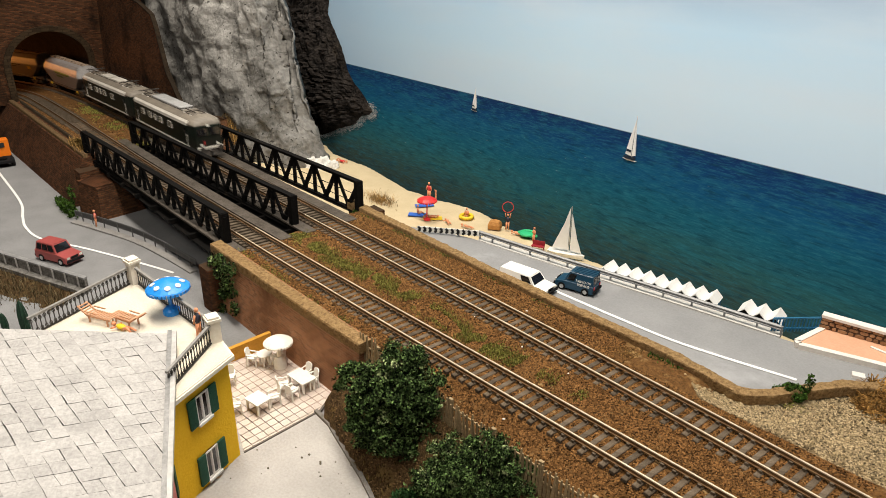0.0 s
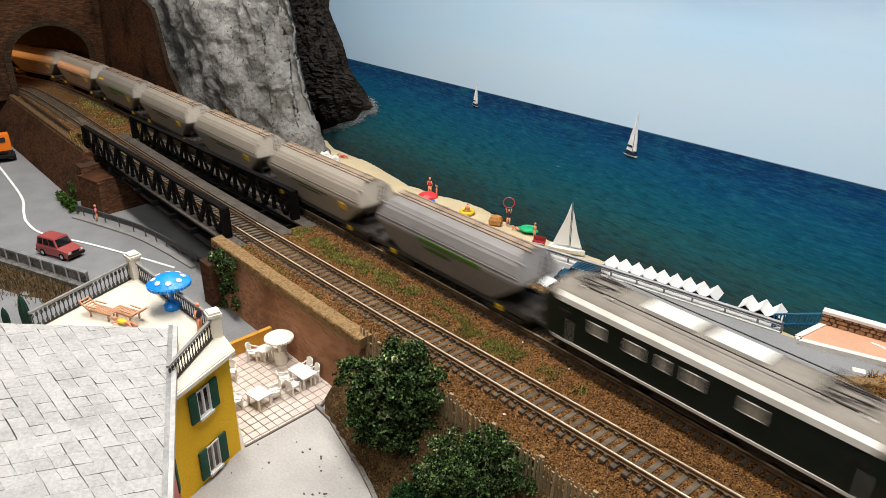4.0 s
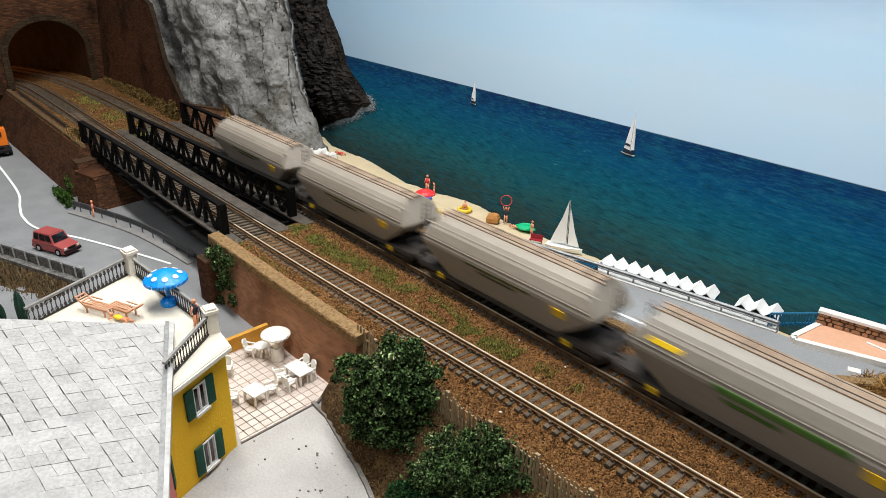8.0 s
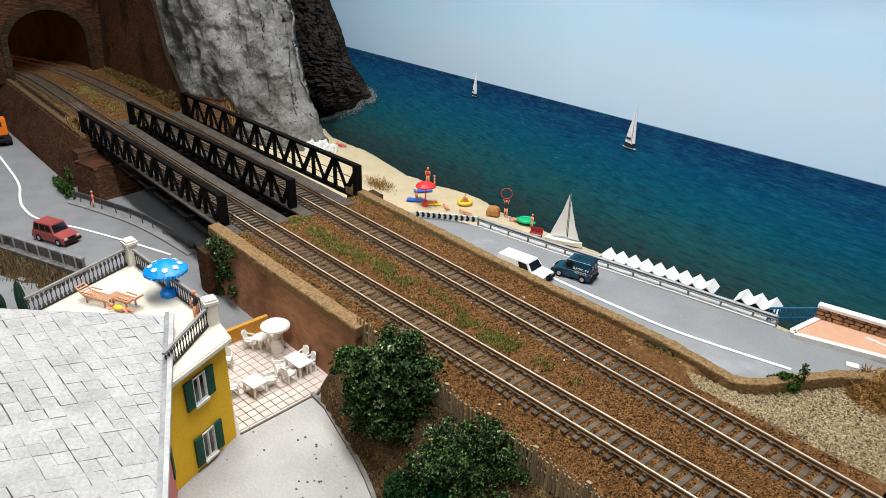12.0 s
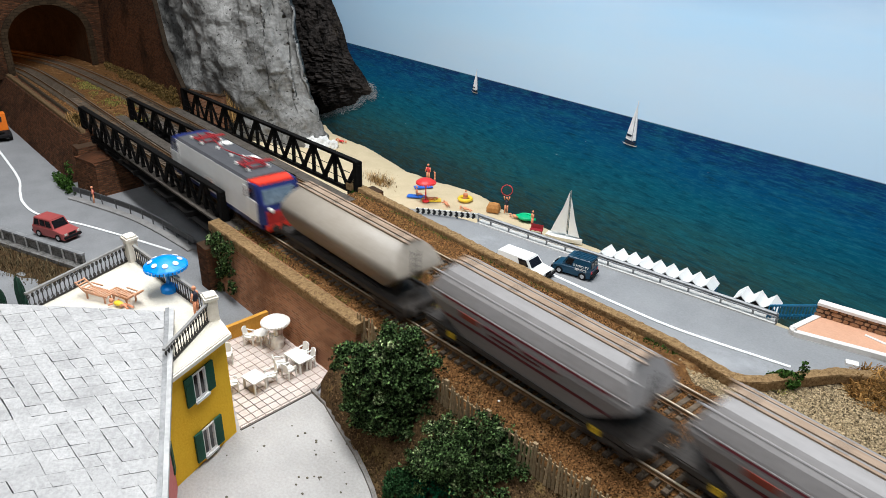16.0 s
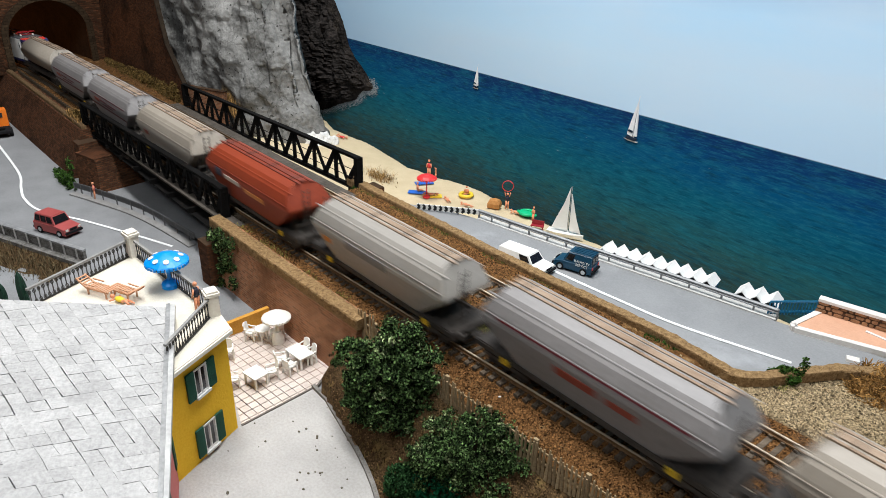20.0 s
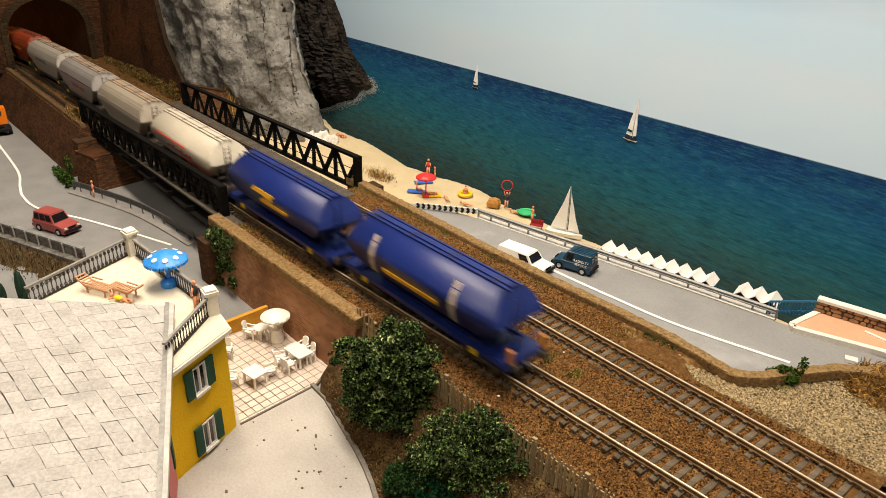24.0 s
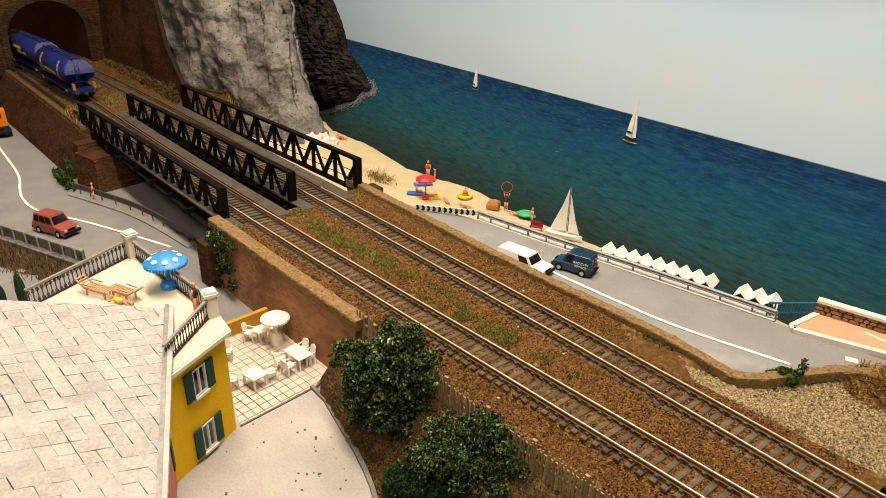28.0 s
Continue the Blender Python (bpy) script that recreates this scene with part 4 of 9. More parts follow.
figurine(pose(-0.438, -0.1525, TZ, 0, 0, 210), "painted figurine standing by the balustrade, dark swimsuit", 0.0175, dress=DARK_P)

# ---- cafe patio ----
PATIO_Z = STREET_Z + 0.0016
PATIO = [(-0.4975, -0.0735), (-0.43, -0.071), (-0.4155, -0.0945), (-0.4125, -0.148), (-0.4975, -0.118)]
GROUT = mat("patio_grout", (0.42, 0.31, 0.25), (0.3, 0.22, 0.17), 200, 0.9, 0.2)
TILE = mat("pale_patio_tile", (0.63, 0.545, 0.485), (0.53, 0.45, 0.39), 150, 0.7, 0.1, rand=0.1)
patio = solo("patio_floor", prism(bmesh.new(), PATIO[::-1], STREET_Z - 0.001, PATIO_Z - 0.0004), GROUT, "cafe patio paved with pale square tiles", kind="structure")
keep = PATIO if sum((PATIO[i][0] * PATIO[(i + 1) % 5][1] - PATIO[(i + 1) % 5][0] * PATIO[i][1]) for i in range(5)) > 0 else PATIO[::-1]
step = 0.0056
pa = math.radians(3)
ux, uy = Vector((math.cos(pa), math.sin(pa))), Vector((-math.sin(pa), math.cos(pa)))
for i in range(-2, 18):
    for j in range(-16, 2):
        o = Vector((-0.4975, -0.073)) + ux * i * step + uy * j * step
        g = 0.00028
        quad = [o + ux * g + uy * g, o + ux * (step - g) + uy * g, o + ux * (step - g) + uy * (step - g), o + ux * g + uy * (step - g)]
        poly = cut([tuple(q) for q in quad], keep)
        if len(poly) >= 3:
            part("tile", prism(bmesh.new(), poly, PATIO_Z - 0.0006, PATIO_Z + rng.uniform(-0.0001, 0.0001)), TILE, patio)
bm = bmesh.new()
for a, b in ((PATIO[1], PATIO[2]), (PATIO[2], PATIO[3])):
    bar(bm, (*a, PATIO_Z - 0.0008), (*b, PATIO_Z - 0.0008), 0.0012, 0.0022)
solo("patio_kerb", bm, mat("dark_kerb", (0.16, 0.14, 0.12), rough=0.9), "dark edging strip round the patio", kind="structure")
bm = box(bmesh.new(), -0.4995, -0.112, STREET_Z, -0.4965, -0.0665, STREET_Z + 0.0115)
solo("wall_patio", bm, mat("ochre_plaster", (0.62, 0.33, 0.06), (0.5, 0.24, 0.035), 120, 0.85, 0.2), "low ochre wall between patio and street", kind="structure")


def chair(m):
    t = thing("garden_chair", m, "white moulded plastic garden chair at a cafe table", "chair", group="cafe chairs")
    part("seat", loft(bmesh.new(), [[(x, -0.0029, z), (x, 0.0029, z), (x, 0.0029, z + 0.0008), (x, -0.0029, z + 0.0008)] for x, z in ((-0.0027, 0.0053), (0.0, 0.0049), (0.0031, 0.0056))]), WHITE_PLASTIC, t)
    rings = []
    for k in range(5):
        y = -0.0028 + 0.0056 * k / 4
        c = 0.0007 * (1 - (y / 0.0028) ** 2)
        top = 0.0112 + 0.0008 * (1 - (y / 0.0028) ** 2)
        rings.append([(-0.0026 - c, y, 0.0055), (-0.0036 - c, y, top), (-0.0042 - c, y, top), (-0.0033 - c, y, 0.0055)])
    part("backrest", loft(bmesh.new(), rings), WHITE_PLASTIC, t)
    for y in (-0.0031, 0.0031):
        part("armrest", loft(bmesh.new(), [[(x, y - 0.0004, z), (x, y + 0.0004, z), (x, y + 0.0004, z + 0.0005), (x, y - 0.0004, z + 0.0005)] for x, z in ((-0.0034, 0.0083), (-0.0005, 0.0079), (0.0026, 0.0077), (0.003, 0.007))]), WHITE_PLASTIC, t)
        for x in (-0.0028, 0.0026):
            part("leg", bar(bmesh.new(), (x * 1.12, y * 1.04, 0), (x, y * 0.94, 0.0079 if x > 0 else 0.0057), 0.0008, 0.0008, up=(1, 0, 0)), WHITE_PLASTIC, t)
    return t


def table(m, lx, ly):
    t = thing("cafe_table", m, "white rectangular cafe table on the patio", "table", group="cafe tables")
    part("tabletop", box(bmesh.new(), -lx / 2, -ly / 2, 0.0078, lx / 2, ly / 2, 0.0086), WHITE_PLASTIC, t)
    for x in (-lx / 2 + 0.0012, lx / 2 - 0.0012):
        for y in (-ly / 2 + 0.0012, ly / 2 - 0.0012):
            part("leg", bar(bmesh.new(), (x, y, 0), (x, y, 0.0079), 0.0011, 0.0011, up=(1, 0, 0)), WHITE_PLASTIC, t)
    return t


table(pose(-0.442, -0.0903, PATIO_Z, 0, 0, 4), 0.0165, 0.0102)
table(pose(-0.4405, -0.122, PATIO_Z, 0, 0, 8), 0.0125, 0.0105)
first = chair(pose(-0.4385, -0.0852, PATIO_Z, 0, 0, 264))
for x, y, a in ((-0.4465, -0.085, 275), (-0.4462, -0.1008, 70), (-0.437, -0.1003, 100), (-0.4395, -0.1118, 255), (-0.447, -0.1335, 70), (-0.4845, -0.1, 40), (-0.4745, -0.0868, 200), (-0.475, -0.122, 330)):
    copy_thing(first, pose(x, y, PATIO_Z, 0, 0, a))
pt = thing("round_table", pose(-0.4795, -0.0945, PATIO_Z), "white round cafe table on the patio", "table", group="cafe tables")
part("tabletop", lathe(bmesh.new(), [(0.0048, 0.0078), (0.005, 0.0082), (0.0048, 0.0086)], 18), WHITE_PLASTIC, pt)
for k in range(4):
    a = math.pi / 4 + k * math.pi / 2
    part("leg", bar(bmesh.new(), (0.003 * math.cos(a), 0.003 * math.sin(a), 0), (0.003 * math.cos(a), 0.003 * math.sin(a), 0.0079), 0.001, 0.001, up=(1, 0, 0)), WHITE_PLASTIC, pt)
parasol("cafe_parasol", pose(-0.4705, -0.0885, PATIO_Z), 0.0092, 0.0225, 0.0017, WHITE_PLASTIC, WHITE_PLASTIC, "cream white parasol beside the round cafe table", base_r=0.45, base_h=0.006)

# ---- street side: guard rails, kerb, cars, plants ----
CONCRETE = mat("weathered_concrete", (0.4, 0.39, 0.37), (0.24, 0.23, 0.215), 120, 0.85, 0.3, c3=(0.1, 0.09, 0.08), c3_amount=0.15)
GALV = mat("grey_guard_rail", (0.33, 0.33, 0.33), (0.22, 0.22, 0.22), 120, 0.5, 0.1, metal=0.3)
STAINED = mat("stained_concrete", (0.24, 0.23, 0.215), (0.06, 0.056, 0.05), 160, 0.85, 0.4, fine=700, c3=(0.02, 0.018, 0.016), c3_amount=0.2)
wallt = thing("street_guard_wall", pose(0, 0, STREET_Z), "weathered grey street barrier above the dry ditch", "barrier")
g0, g1 = Vector((-0.82, -0.2085, 0)), Vector((-0.655, -0.1437, 0))
part("lower_wall", bar(bmesh.new(), g0 + Vector((0, 0, 0.0055)), g1 + Vector((0, 0, 0.0055)), 0.0025, 0.012), STAINED, wallt)
part("ledge", bar(bmesh.new(), g0 + Vector((0.0014, -0.0036, 0.0022)), g1 + Vector((0.0014, -0.0036, 0.0022)), 0.006, 0.0034), STAINED, wallt, "stained concrete ledge")
part("rail", bar(bmesh.new(), g0 + Vector((0, 0, 0.0122)), g1 + Vector((0, 0, 0.0122)), 0.0036, 0.0014), GALV, wallt, "pale grey top rail")
for i in range(13):
    p = g0.lerp(g1, (i + 0.5) / 13)
    part("post", bar(bmesh.new(), p + Vector((0.0008, -0.0018, 0.001)), p + Vector((0.0008, -0.0018, 0.0125)), 0.0012, 0.0012, up=(1, 0, 0)), CONCRETE, wallt)


def ditch_pt(u, v):
    # runs down from the barrier towards the front
    p = g0.lerp(g1, u) + Vector((0.018, -0.045, 0)) * v * 1.6
    return (p.x, p.y, STREET_Z + 0.0012 - 0.001 * math.sin(v * math.pi) + 0.0008 * nz(p.x, p.y, 90))


tagged(new("ditch_ground", sheet("ditch_ground", lin(0.0, 0.98, 60), lin(0.01, 0.42, 24), ditch_pt, EARTH)), "dry earth bank behind the street barrier", kind="structure")

ks = smooth_line([(-0.789, -0.106), (-0.7605, -0.0955), (-0.7159, -0.0815), (-0.6755, -0.0745), (-0.63, -0.07)])
ribbon("kerb", ks, 0.006, STREET_Z, mat("kerb_stone", (0.28, 0.27, 0.26), (0.2, 0.19, 0.18), 150, 0.85, 0.2), "grey kerb strip at the edge of the street", h=0.0016)
ped = thing("pedestrian_railing", pose(0, 0, STREET_Z + 0.0016), "low grey railing along the kerb under the bridge", "railing")
kr = [Vector((x - 0.001, y + 0.0035, 0)) for x, y in ks]
RAIL_GREY = mat("dark_rail_grey", (0.12, 0.12, 0.12), (0.07, 0.07, 0.07), 120, 0.6, 0.1)
for z in (0.0085, 0.004):
    q = 0.0006 if z > 0.005 else 0.0003
    part("rail", loft(bmesh.new(), [[a + Vector((0, y, z + h)) for y, h in ((-0.0003, -q), (0.0003, -q), (0.0003, q), (-0.0003, q))] for a in kr]), RAIL_GREY, ped)
for i in range(0, len(kr), 3):
    part("post", bar(bmesh.new(), kr[i] - Vector((0, 0, 0.001)), kr[i] + Vector((0, 0, 0.0085)), 0.0008, 0.0008, up=(1, 0, 0)), RAIL_GREY, ped)
for i in range(len(kr) - 1):
    part("panel", bar(bmesh.new(), kr[i] + Vector((0, 0, 0.0063)), kr[i + 1] + Vector((0, 0, 0.0063)), 0.0003, 0.004), mat("railing_mesh", (0.07, 0.07, 0.07), rough=0.7) if i == 0 else bpy.data.materials["railing_mesh"], ped)
figurine(pose(-0.764, -0.0945, STREET_Z + 0.0016, 0, 0, 250), "painted figurine standing at the kerb railing, pink trunks", 0.0145, dress=paint("pink_paint", (0.7, 0.15, 0.15)))

RUBBER = mat("tyre_rubber", (0.015, 0.015, 0.016), rough=0.8)
CHROME = mat("bright_trim", (0.7, 0.7, 0.7), rough=0.3, metal=0.8)
LAMP_GLASS = mat("lamp_glass", (0.8, 0.78, 0.7), rough=0.15)


def car(m, name, label, body_mat, L, W, H, hood, cab_front, cab_rear, belt, roof_mat=None, van=False, rear_windows=True):
    """A model road vehicle. Its nose points along +x."""
    t = thing(name, m, label, "car" if not van else "van", group="road vehicles")
    r = H * 0.19
    z0 = r * 0.75
    bm = bmesh.new()
    # lower body, with a slightly narrower upper edge
    prof = [(-L / 2, z0), (-L / 2, H * belt), (L / 2 - hood, H * belt), (L / 2 - 0.0006, H * (belt - 0.1)), (L / 2, H * 0.3), (L / 2, z0)]
    rings = []
    for y, k in ((-W / 2, 0.97), (-W / 2 + 0.0006, 1.0), (W / 2 - 0.0006, 1.0), (W / 2, 0.97)):
        rings.append([(x * k, y, z if i not in (1, 2, 3) else z - (0.0003 if k < 1 else 0)) for i, (x, z) in enumerate(prof)])
    loft(bm, rings)
    part("body", bm, body_mat, t)
    xb, xf = -L / 2 + cab_rear, L / 2 - hood
    a = [(xb, -W / 2 + 0.0004), (xf, -W / 2 + 0.0004), (xf, W / 2 - 0.0004), (xb, W / 2 - 0.0004)]
    top = [(xb + (0.0004 if van else 0.0015), -W / 2 + 0.0014), (xf - cab_front, -W / 2 + 0.0014), (xf - cab_front, W / 2 - 0.0014), (xb + (0.0004 if van else 0.0015), W / 2 - 0.0014)]
    zb, zt = H * belt - 0.0002, H
    bm = bmesh.new()
    loft(bm, [[(x, y, zb) for x, y in a], [(x, y, zt - 0.0004) for x, y in top], [(x * 0.98, y * 0.9, zt) for x, y in top]])
    cabin = part("cabin", bm, roof_mat or body_mat, t)

    def pane(p0, p1, p2, p3, out, nm="window"):
        bm = bmesh.new()
        o = Vector(out) * 0.00025
        lo_ = [bm.verts.new(Vector(p) - o) for p in (p0, p1, p2, p3)]
        hi_ = [bm.verts.new(Vector(p) + o) for p in (p0, p1, p2, p3)]
        for i in range(4):
            bm.faces.new((lo_[i], lo_[(i + 1) % 4], hi_[(i + 1) % 4], hi_[i]))
        bm.faces.new(lo_[::-1])
        bm.faces.new(hi_)
        part(nm, bm, DARK_GLASS, cabin)

    def on(side, u, v):
        """A place on a cabin side: u from rear to front, v from belt to roof."""
        i0, i1 = (0, 1) if side < 0 else (3, 2)
        p = Vector((*a[i0], zb)).lerp(Vector((*a[i1], zb)), u)
        q = Vector((*top[i0], zt - 0.0004)).lerp(Vector((*top[i1], zt - 0.0004)), u)
        return p.lerp(q, v)
    spans = ((0.06, 0.3), (0.36, 0.62), (0.67, 0.93)) if rear_windows else ((0.68, 0.94),)
    for side in (-1, 1):
        for u0, u1 in spans:
            pane(on(side, u0, 0.2), on(side, u1, 0.2), on(side, u1, 0.88), on(side, u0, 0.88), (0, side, 0.25))
    f0, f1, f2, f3 = Vector((*a[1], zb)), Vector((*a[2], zb)), Vector((*top[2], zt - 0.0004)), Vector((*top[1], zt - 0.0004))

    def front(u, v):
        return f0.lerp(f1, u).lerp(f3.lerp(f2, u), v)
    pane(front(0.08, 0.12), front(0.92, 0.12), front(0.92, 0.9), front(0.08, 0.9), (1, 0, 0.5), "windscreen")
    b0, b1, b2, b3 = Vector((*a[0], zb)), Vector((*a[3], zb)), Vector((*top[3], zt - 0.0004)), Vector((*top[0], zt - 0.0004))

    def back(u, v):
        return b0.lerp(b1, u).lerp(b3.lerp(b2, u), v)
    for u0, u1 in ((0.1, 0.46), (0.54, 0.9)) if van else ((0.1, 0.9),):
        pane(back(u0, 0.25), back(u1, 0.25), back(u1, 0.85), back(u0, 0.85), (-1, 0, 0.1), "rear_window")
    for x in (-L * 0.3, L * 0.31):
        for y in (-W / 2 + 0.0006, W / 2 - 0.0006):
            w = part("wheel", rod(bmesh.new(), (x, y - 0.0009, r), (x, y + 0.0009, r), r, n=14), RUBBER, t)
            s = 1 if y > 0 else -1
            part("hubcap", rod(bmesh.new(), (x, y + s * 0.0009, r), (x, y + s * 0.0011, r), r * 0.55, n=10), CHROME, w)
    for x in (-L / 2 - 0.0004, L / 2 + 0.0004):
        part("bumper", box(bmesh.new(), x - 0.0006, -W / 2 + 0.0003, H * 0.2, x + 0.0006, W / 2 - 0.0003, H * 0.31), RUBBER, t)
    for y in (-W * 0.36, W * 0.36):
        part("headlight", box(bmesh.new(), L / 2 - 0.0002, y - 0.0011, H * 0.36, L / 2 + 0.0003, y + 0.0011, H * 0.46), LAMP_GLASS, t)
        part("tail_light", box(bmesh.new(), -L / 2 - 0.0003, y - 0.0007, H * 0.36, -L / 2 + 0.0002, y + 0.0007, H * 0.5), RED_P, t)
    part("grille", box(bmesh.new(), L / 2 - 0.0002, -W * 0.2, H * 0.34, L / 2 + 0.0002, W * 0.2, H * 0.45), RUBBER, t)
    return t


car(pose(-0.7235, -0.1405, STREET_Z, 0, 0, 24), "off_road_car", "dull red boxy off-road car on the street", mat("dull_red_paint", (0.34, 0.075, 0.07), (0.29, 0.06, 0.055), 100, 0.4, 0.02),
    0.0345, 0.0152, 0.0158, 0.0105, 0.0035, 0.0012, 0.56)
BV = car(pose(-0.3695, 0.083, ROAD_Z, 0, 0, 196) @ Matrix.Scale(0.93, 4), "delivery_van", "dark blue delivery van with white lettering on the coast road", mat("petrol_blue_paint", (0.009, 0.05, 0.095), (0.007, 0.04, 0.075), 100, 0.35, 0.02),
         0.028, 0.0138, 0.0145, 0.0068, 0.0032, 0.0004, 0.52, van=True, rear_windows=False)
for i in range(5):
    part("roof_rib", box(bmesh.new(), -0.0135, -0.0048 + i * 0.0024 - 0.0003, 0.0144, 0.0015, -0.0048 + i * 0.0024 + 0.0003, 0.0149), bpy.data.materials["petrol_blue_paint"], BV)
for k, word in enumerate(("RADIO-TV", "SERVICE")):
    cu = bpy.data.curves.new("lettering", "FONT")
    cu.body, cu.size, cu.align_x, cu.extrude = word, 0.0024, "CENTER", 0.0001
    cu.materials.append(WHITE_PLASTIC)
    tx = new("lettering", cu)
    tx.parent = BV
    tx.matrix_basis = pose(-0.0068, 0.0069, 0.0088 - k * 0.0026, 90, 0, 180)
    tagged(tx, "white lettering")
car(pose(-0.3935, 0.0595, ROAD_Z, 0, 0, 10), "white_van", "plain white panel van behind the low wall", mat("white_van_paint", (0.8, 0.79, 0.75), (0.74, 0.73, 0.69), 80, 0.4, 0.02),
    0.036, 0.0145, 0.0118, 0.0085, 0.004, 0.0004, 0.54, van=True, rear_windows=False)

tk = thing("flatbed_truck", pose(-0.985, -0.1075, STREET_Z, 0, 0, 172) @ Matrix.Scale(0.85, 4), "orange lorry cab with a black chassis under the wall", "truck")
ORANGE = mat("orange_paint", (0.8, 0.2, 0.01), (0.7, 0.16, 0.01), 100, 0.4, 0.02)
bm = loft(bmesh.new(), [[(0.004, y, 0.008), (0.022, y, 0.008), (0.0215, y, 0.018), (0.0195, y, 0.0275), (0.005, y, 0.0275)] for y in (-0.011, 0.011)])
cb = part("cab", bm, ORANGE, tk, "orange cab")
part("rear_window", box(bmesh.new(), 0.0035, -0.006, 0.019, 0.0042, 0.006, 0.0245), DARK_GLASS, cb)
for y in (-0.0112, 0.0112):
    part("side_window", box(bmesh.new(), 0.0085, y - 0.0002, 0.0185, 0.0175, y + 0.0002, 0.025), DARK_GLASS, cb)
part("windscreen", box(bmesh.new(), 0.0202, -0.0095, 0.0185, 0.0212, 0.0095, 0.025), DARK_GLASS, cb)
part("chassis", box(bmesh.new(), -0.022, -0.009, 0.0055, 0.021, 0.009, 0.0082), RUBBER, tk)
part("fifth_wheel", lathe(bmesh.new(), [(0.005, 0.0082), (0.005, 0.0098), (0.003, 0.0102)], 12, c=(-0.011, 0)), IRON, tk)
part("tank", box(bmesh.new(), -0.005, -0.0115, 0.004, 0.003, -0.009, 0.0085), IRON, tk)
for x in (-0.014, 0.013):
    for y in (-0.01, 0.01):
        w = part("wheel", rod(bmesh.new(), (x, y - 0.0017, 0.0052), (x, y + 0.0017, 0.0052), 0.0052, n=16), RUBBER, tk)
        part("rim", rod(bmesh.new(), (x, y - 0.0019, 0.0052), (x, y + 0.0019, 0.0052), 0.0026, n=10), IRON, w)

# ---- coast: guard rail, chevron board, beach cabins, platform ----
def guard_rail(pts, label):
    t = thing("crash_barrier", pose(0, 0, ROAD_Z), label, "guard rail")
    V = [Vector((x, y, 0)) for x, y in pts]
    bm = bmesh.new()
    rings = []
    for i, p in enumerate(V):
        d = (V[min(i + 1, len(V) - 1)] - V[max(i - 1, 0)]).normalized()
        s = Vector((-d.y, d.x, 0))
        rings.append([p + s * a + Vector((0, 0, z)) for a, z in ((0.0003, 0.0038), (-0.0006, 0.0044), (-0.0006, 0.005), (0.0002, 0.0056), (-0.0006, 0.0062), (-0.0006, 0.0068), (0.0003, 0.0074), (0.0009, 0.0074), (0.0009, 0.0038))])
    loft(bm, rings)
    part("rail", bm, GALV, t, "grey ribbed steel rail")
    L = 0
    for a, b in zip(V, V[1:]):
        L += (b - a).length
    n = int(L / 0.0165)
    for i in range(n + 1):
        u = i / n * (len(V) - 1)
        j = min(int(u), len(V) - 2)
        p = V[j].lerp(V[j + 1], u - j)
        part("post", bar(bmesh.new(), p + Vector((0, 0.0012, -0.001)), p + Vector((0, 0.0012, 0.0066)), 0.001, 0.001, up=(1, 0, 0)), GALV, t)
    return t


RAIL_PTS = smooth_line([(-0.4675, 0.0855), (-0.42, 0.0945), (-0.3702, 0.105), (-0.31, 0.1175), (-0.2495, 0.1295)])
guard_rail(RAIL_PTS, "grey steel crash barrier along the coast road")
bm = bmesh.new()
for (x0, y0), (x1, y1) in zip(RAIL_PTS, RAIL_PTS[1:]):
    bar(bm, (x0, y0 + 0.002, ROAD_Z - 0.0005), (x1, y1 + 0.002, ROAD_Z - 0.0005), 0.007, 0.0022)
solo("road_edge", bm, mat("pale_edge", (0.62, 0.6, 0.56), rough=0.8), "pale concrete edge of the coast road", kind="structure")
cv = thing("chevron_board", pose(0, 0, 0), "white board with black chevrons at the road bend", "road sign")
c0, c1 = Vector((-0.5165, 0.0665, -0.0195)), Vector((-0.468, 0.0856, -0.0125))
BLACK = paint("black_paint", (0.012, 0.012, 0.012))
part("board", bar(bmesh.new(), c0 + Vector((0, 0, 0.008)), c1 + Vector((0, 0, 0.008)), 0.0008, 0.0042), WHITE_PLASTIC, cv)
dv = (c1 - c0)
for i in range(11):
    p = c0 + dv * ((i + 0.35) / 11) + Vector((0.0002, -0.0006, 0.008))
    s = dv.normalized() * 0.0013
    bm = bmesh.new()
    for k in (-1, 1):
        bar(bm, p + s * 0.9, p - s * 0.6 + Vector((0, 0, k * 0.0019)), 0.0004, 0.0019, up=dv)
    part("chevron", bm, BLACK, cv)
for i in range(4):
    p = c0 + dv * (i / 3)
    part("post", bar(bmesh.new(), p + Vector((0, 0.0008, -0.008)), p + Vector((0, 0.0008, 0.0095)), 0.0008, 0.0008, up=(1, 0, 0)), GALV, cv)

CABIN_WHITE = mat("cabin_white", (0.82, 0.81, 0.78), (0.74, 0.73, 0.7), 80, 0.6, 0.05)
CABIN_BLUE = mat("cabin_blue", (0.02, 0.14, 0.3), (0.015, 0.1, 0.24), 80, 0.6, 0.05)


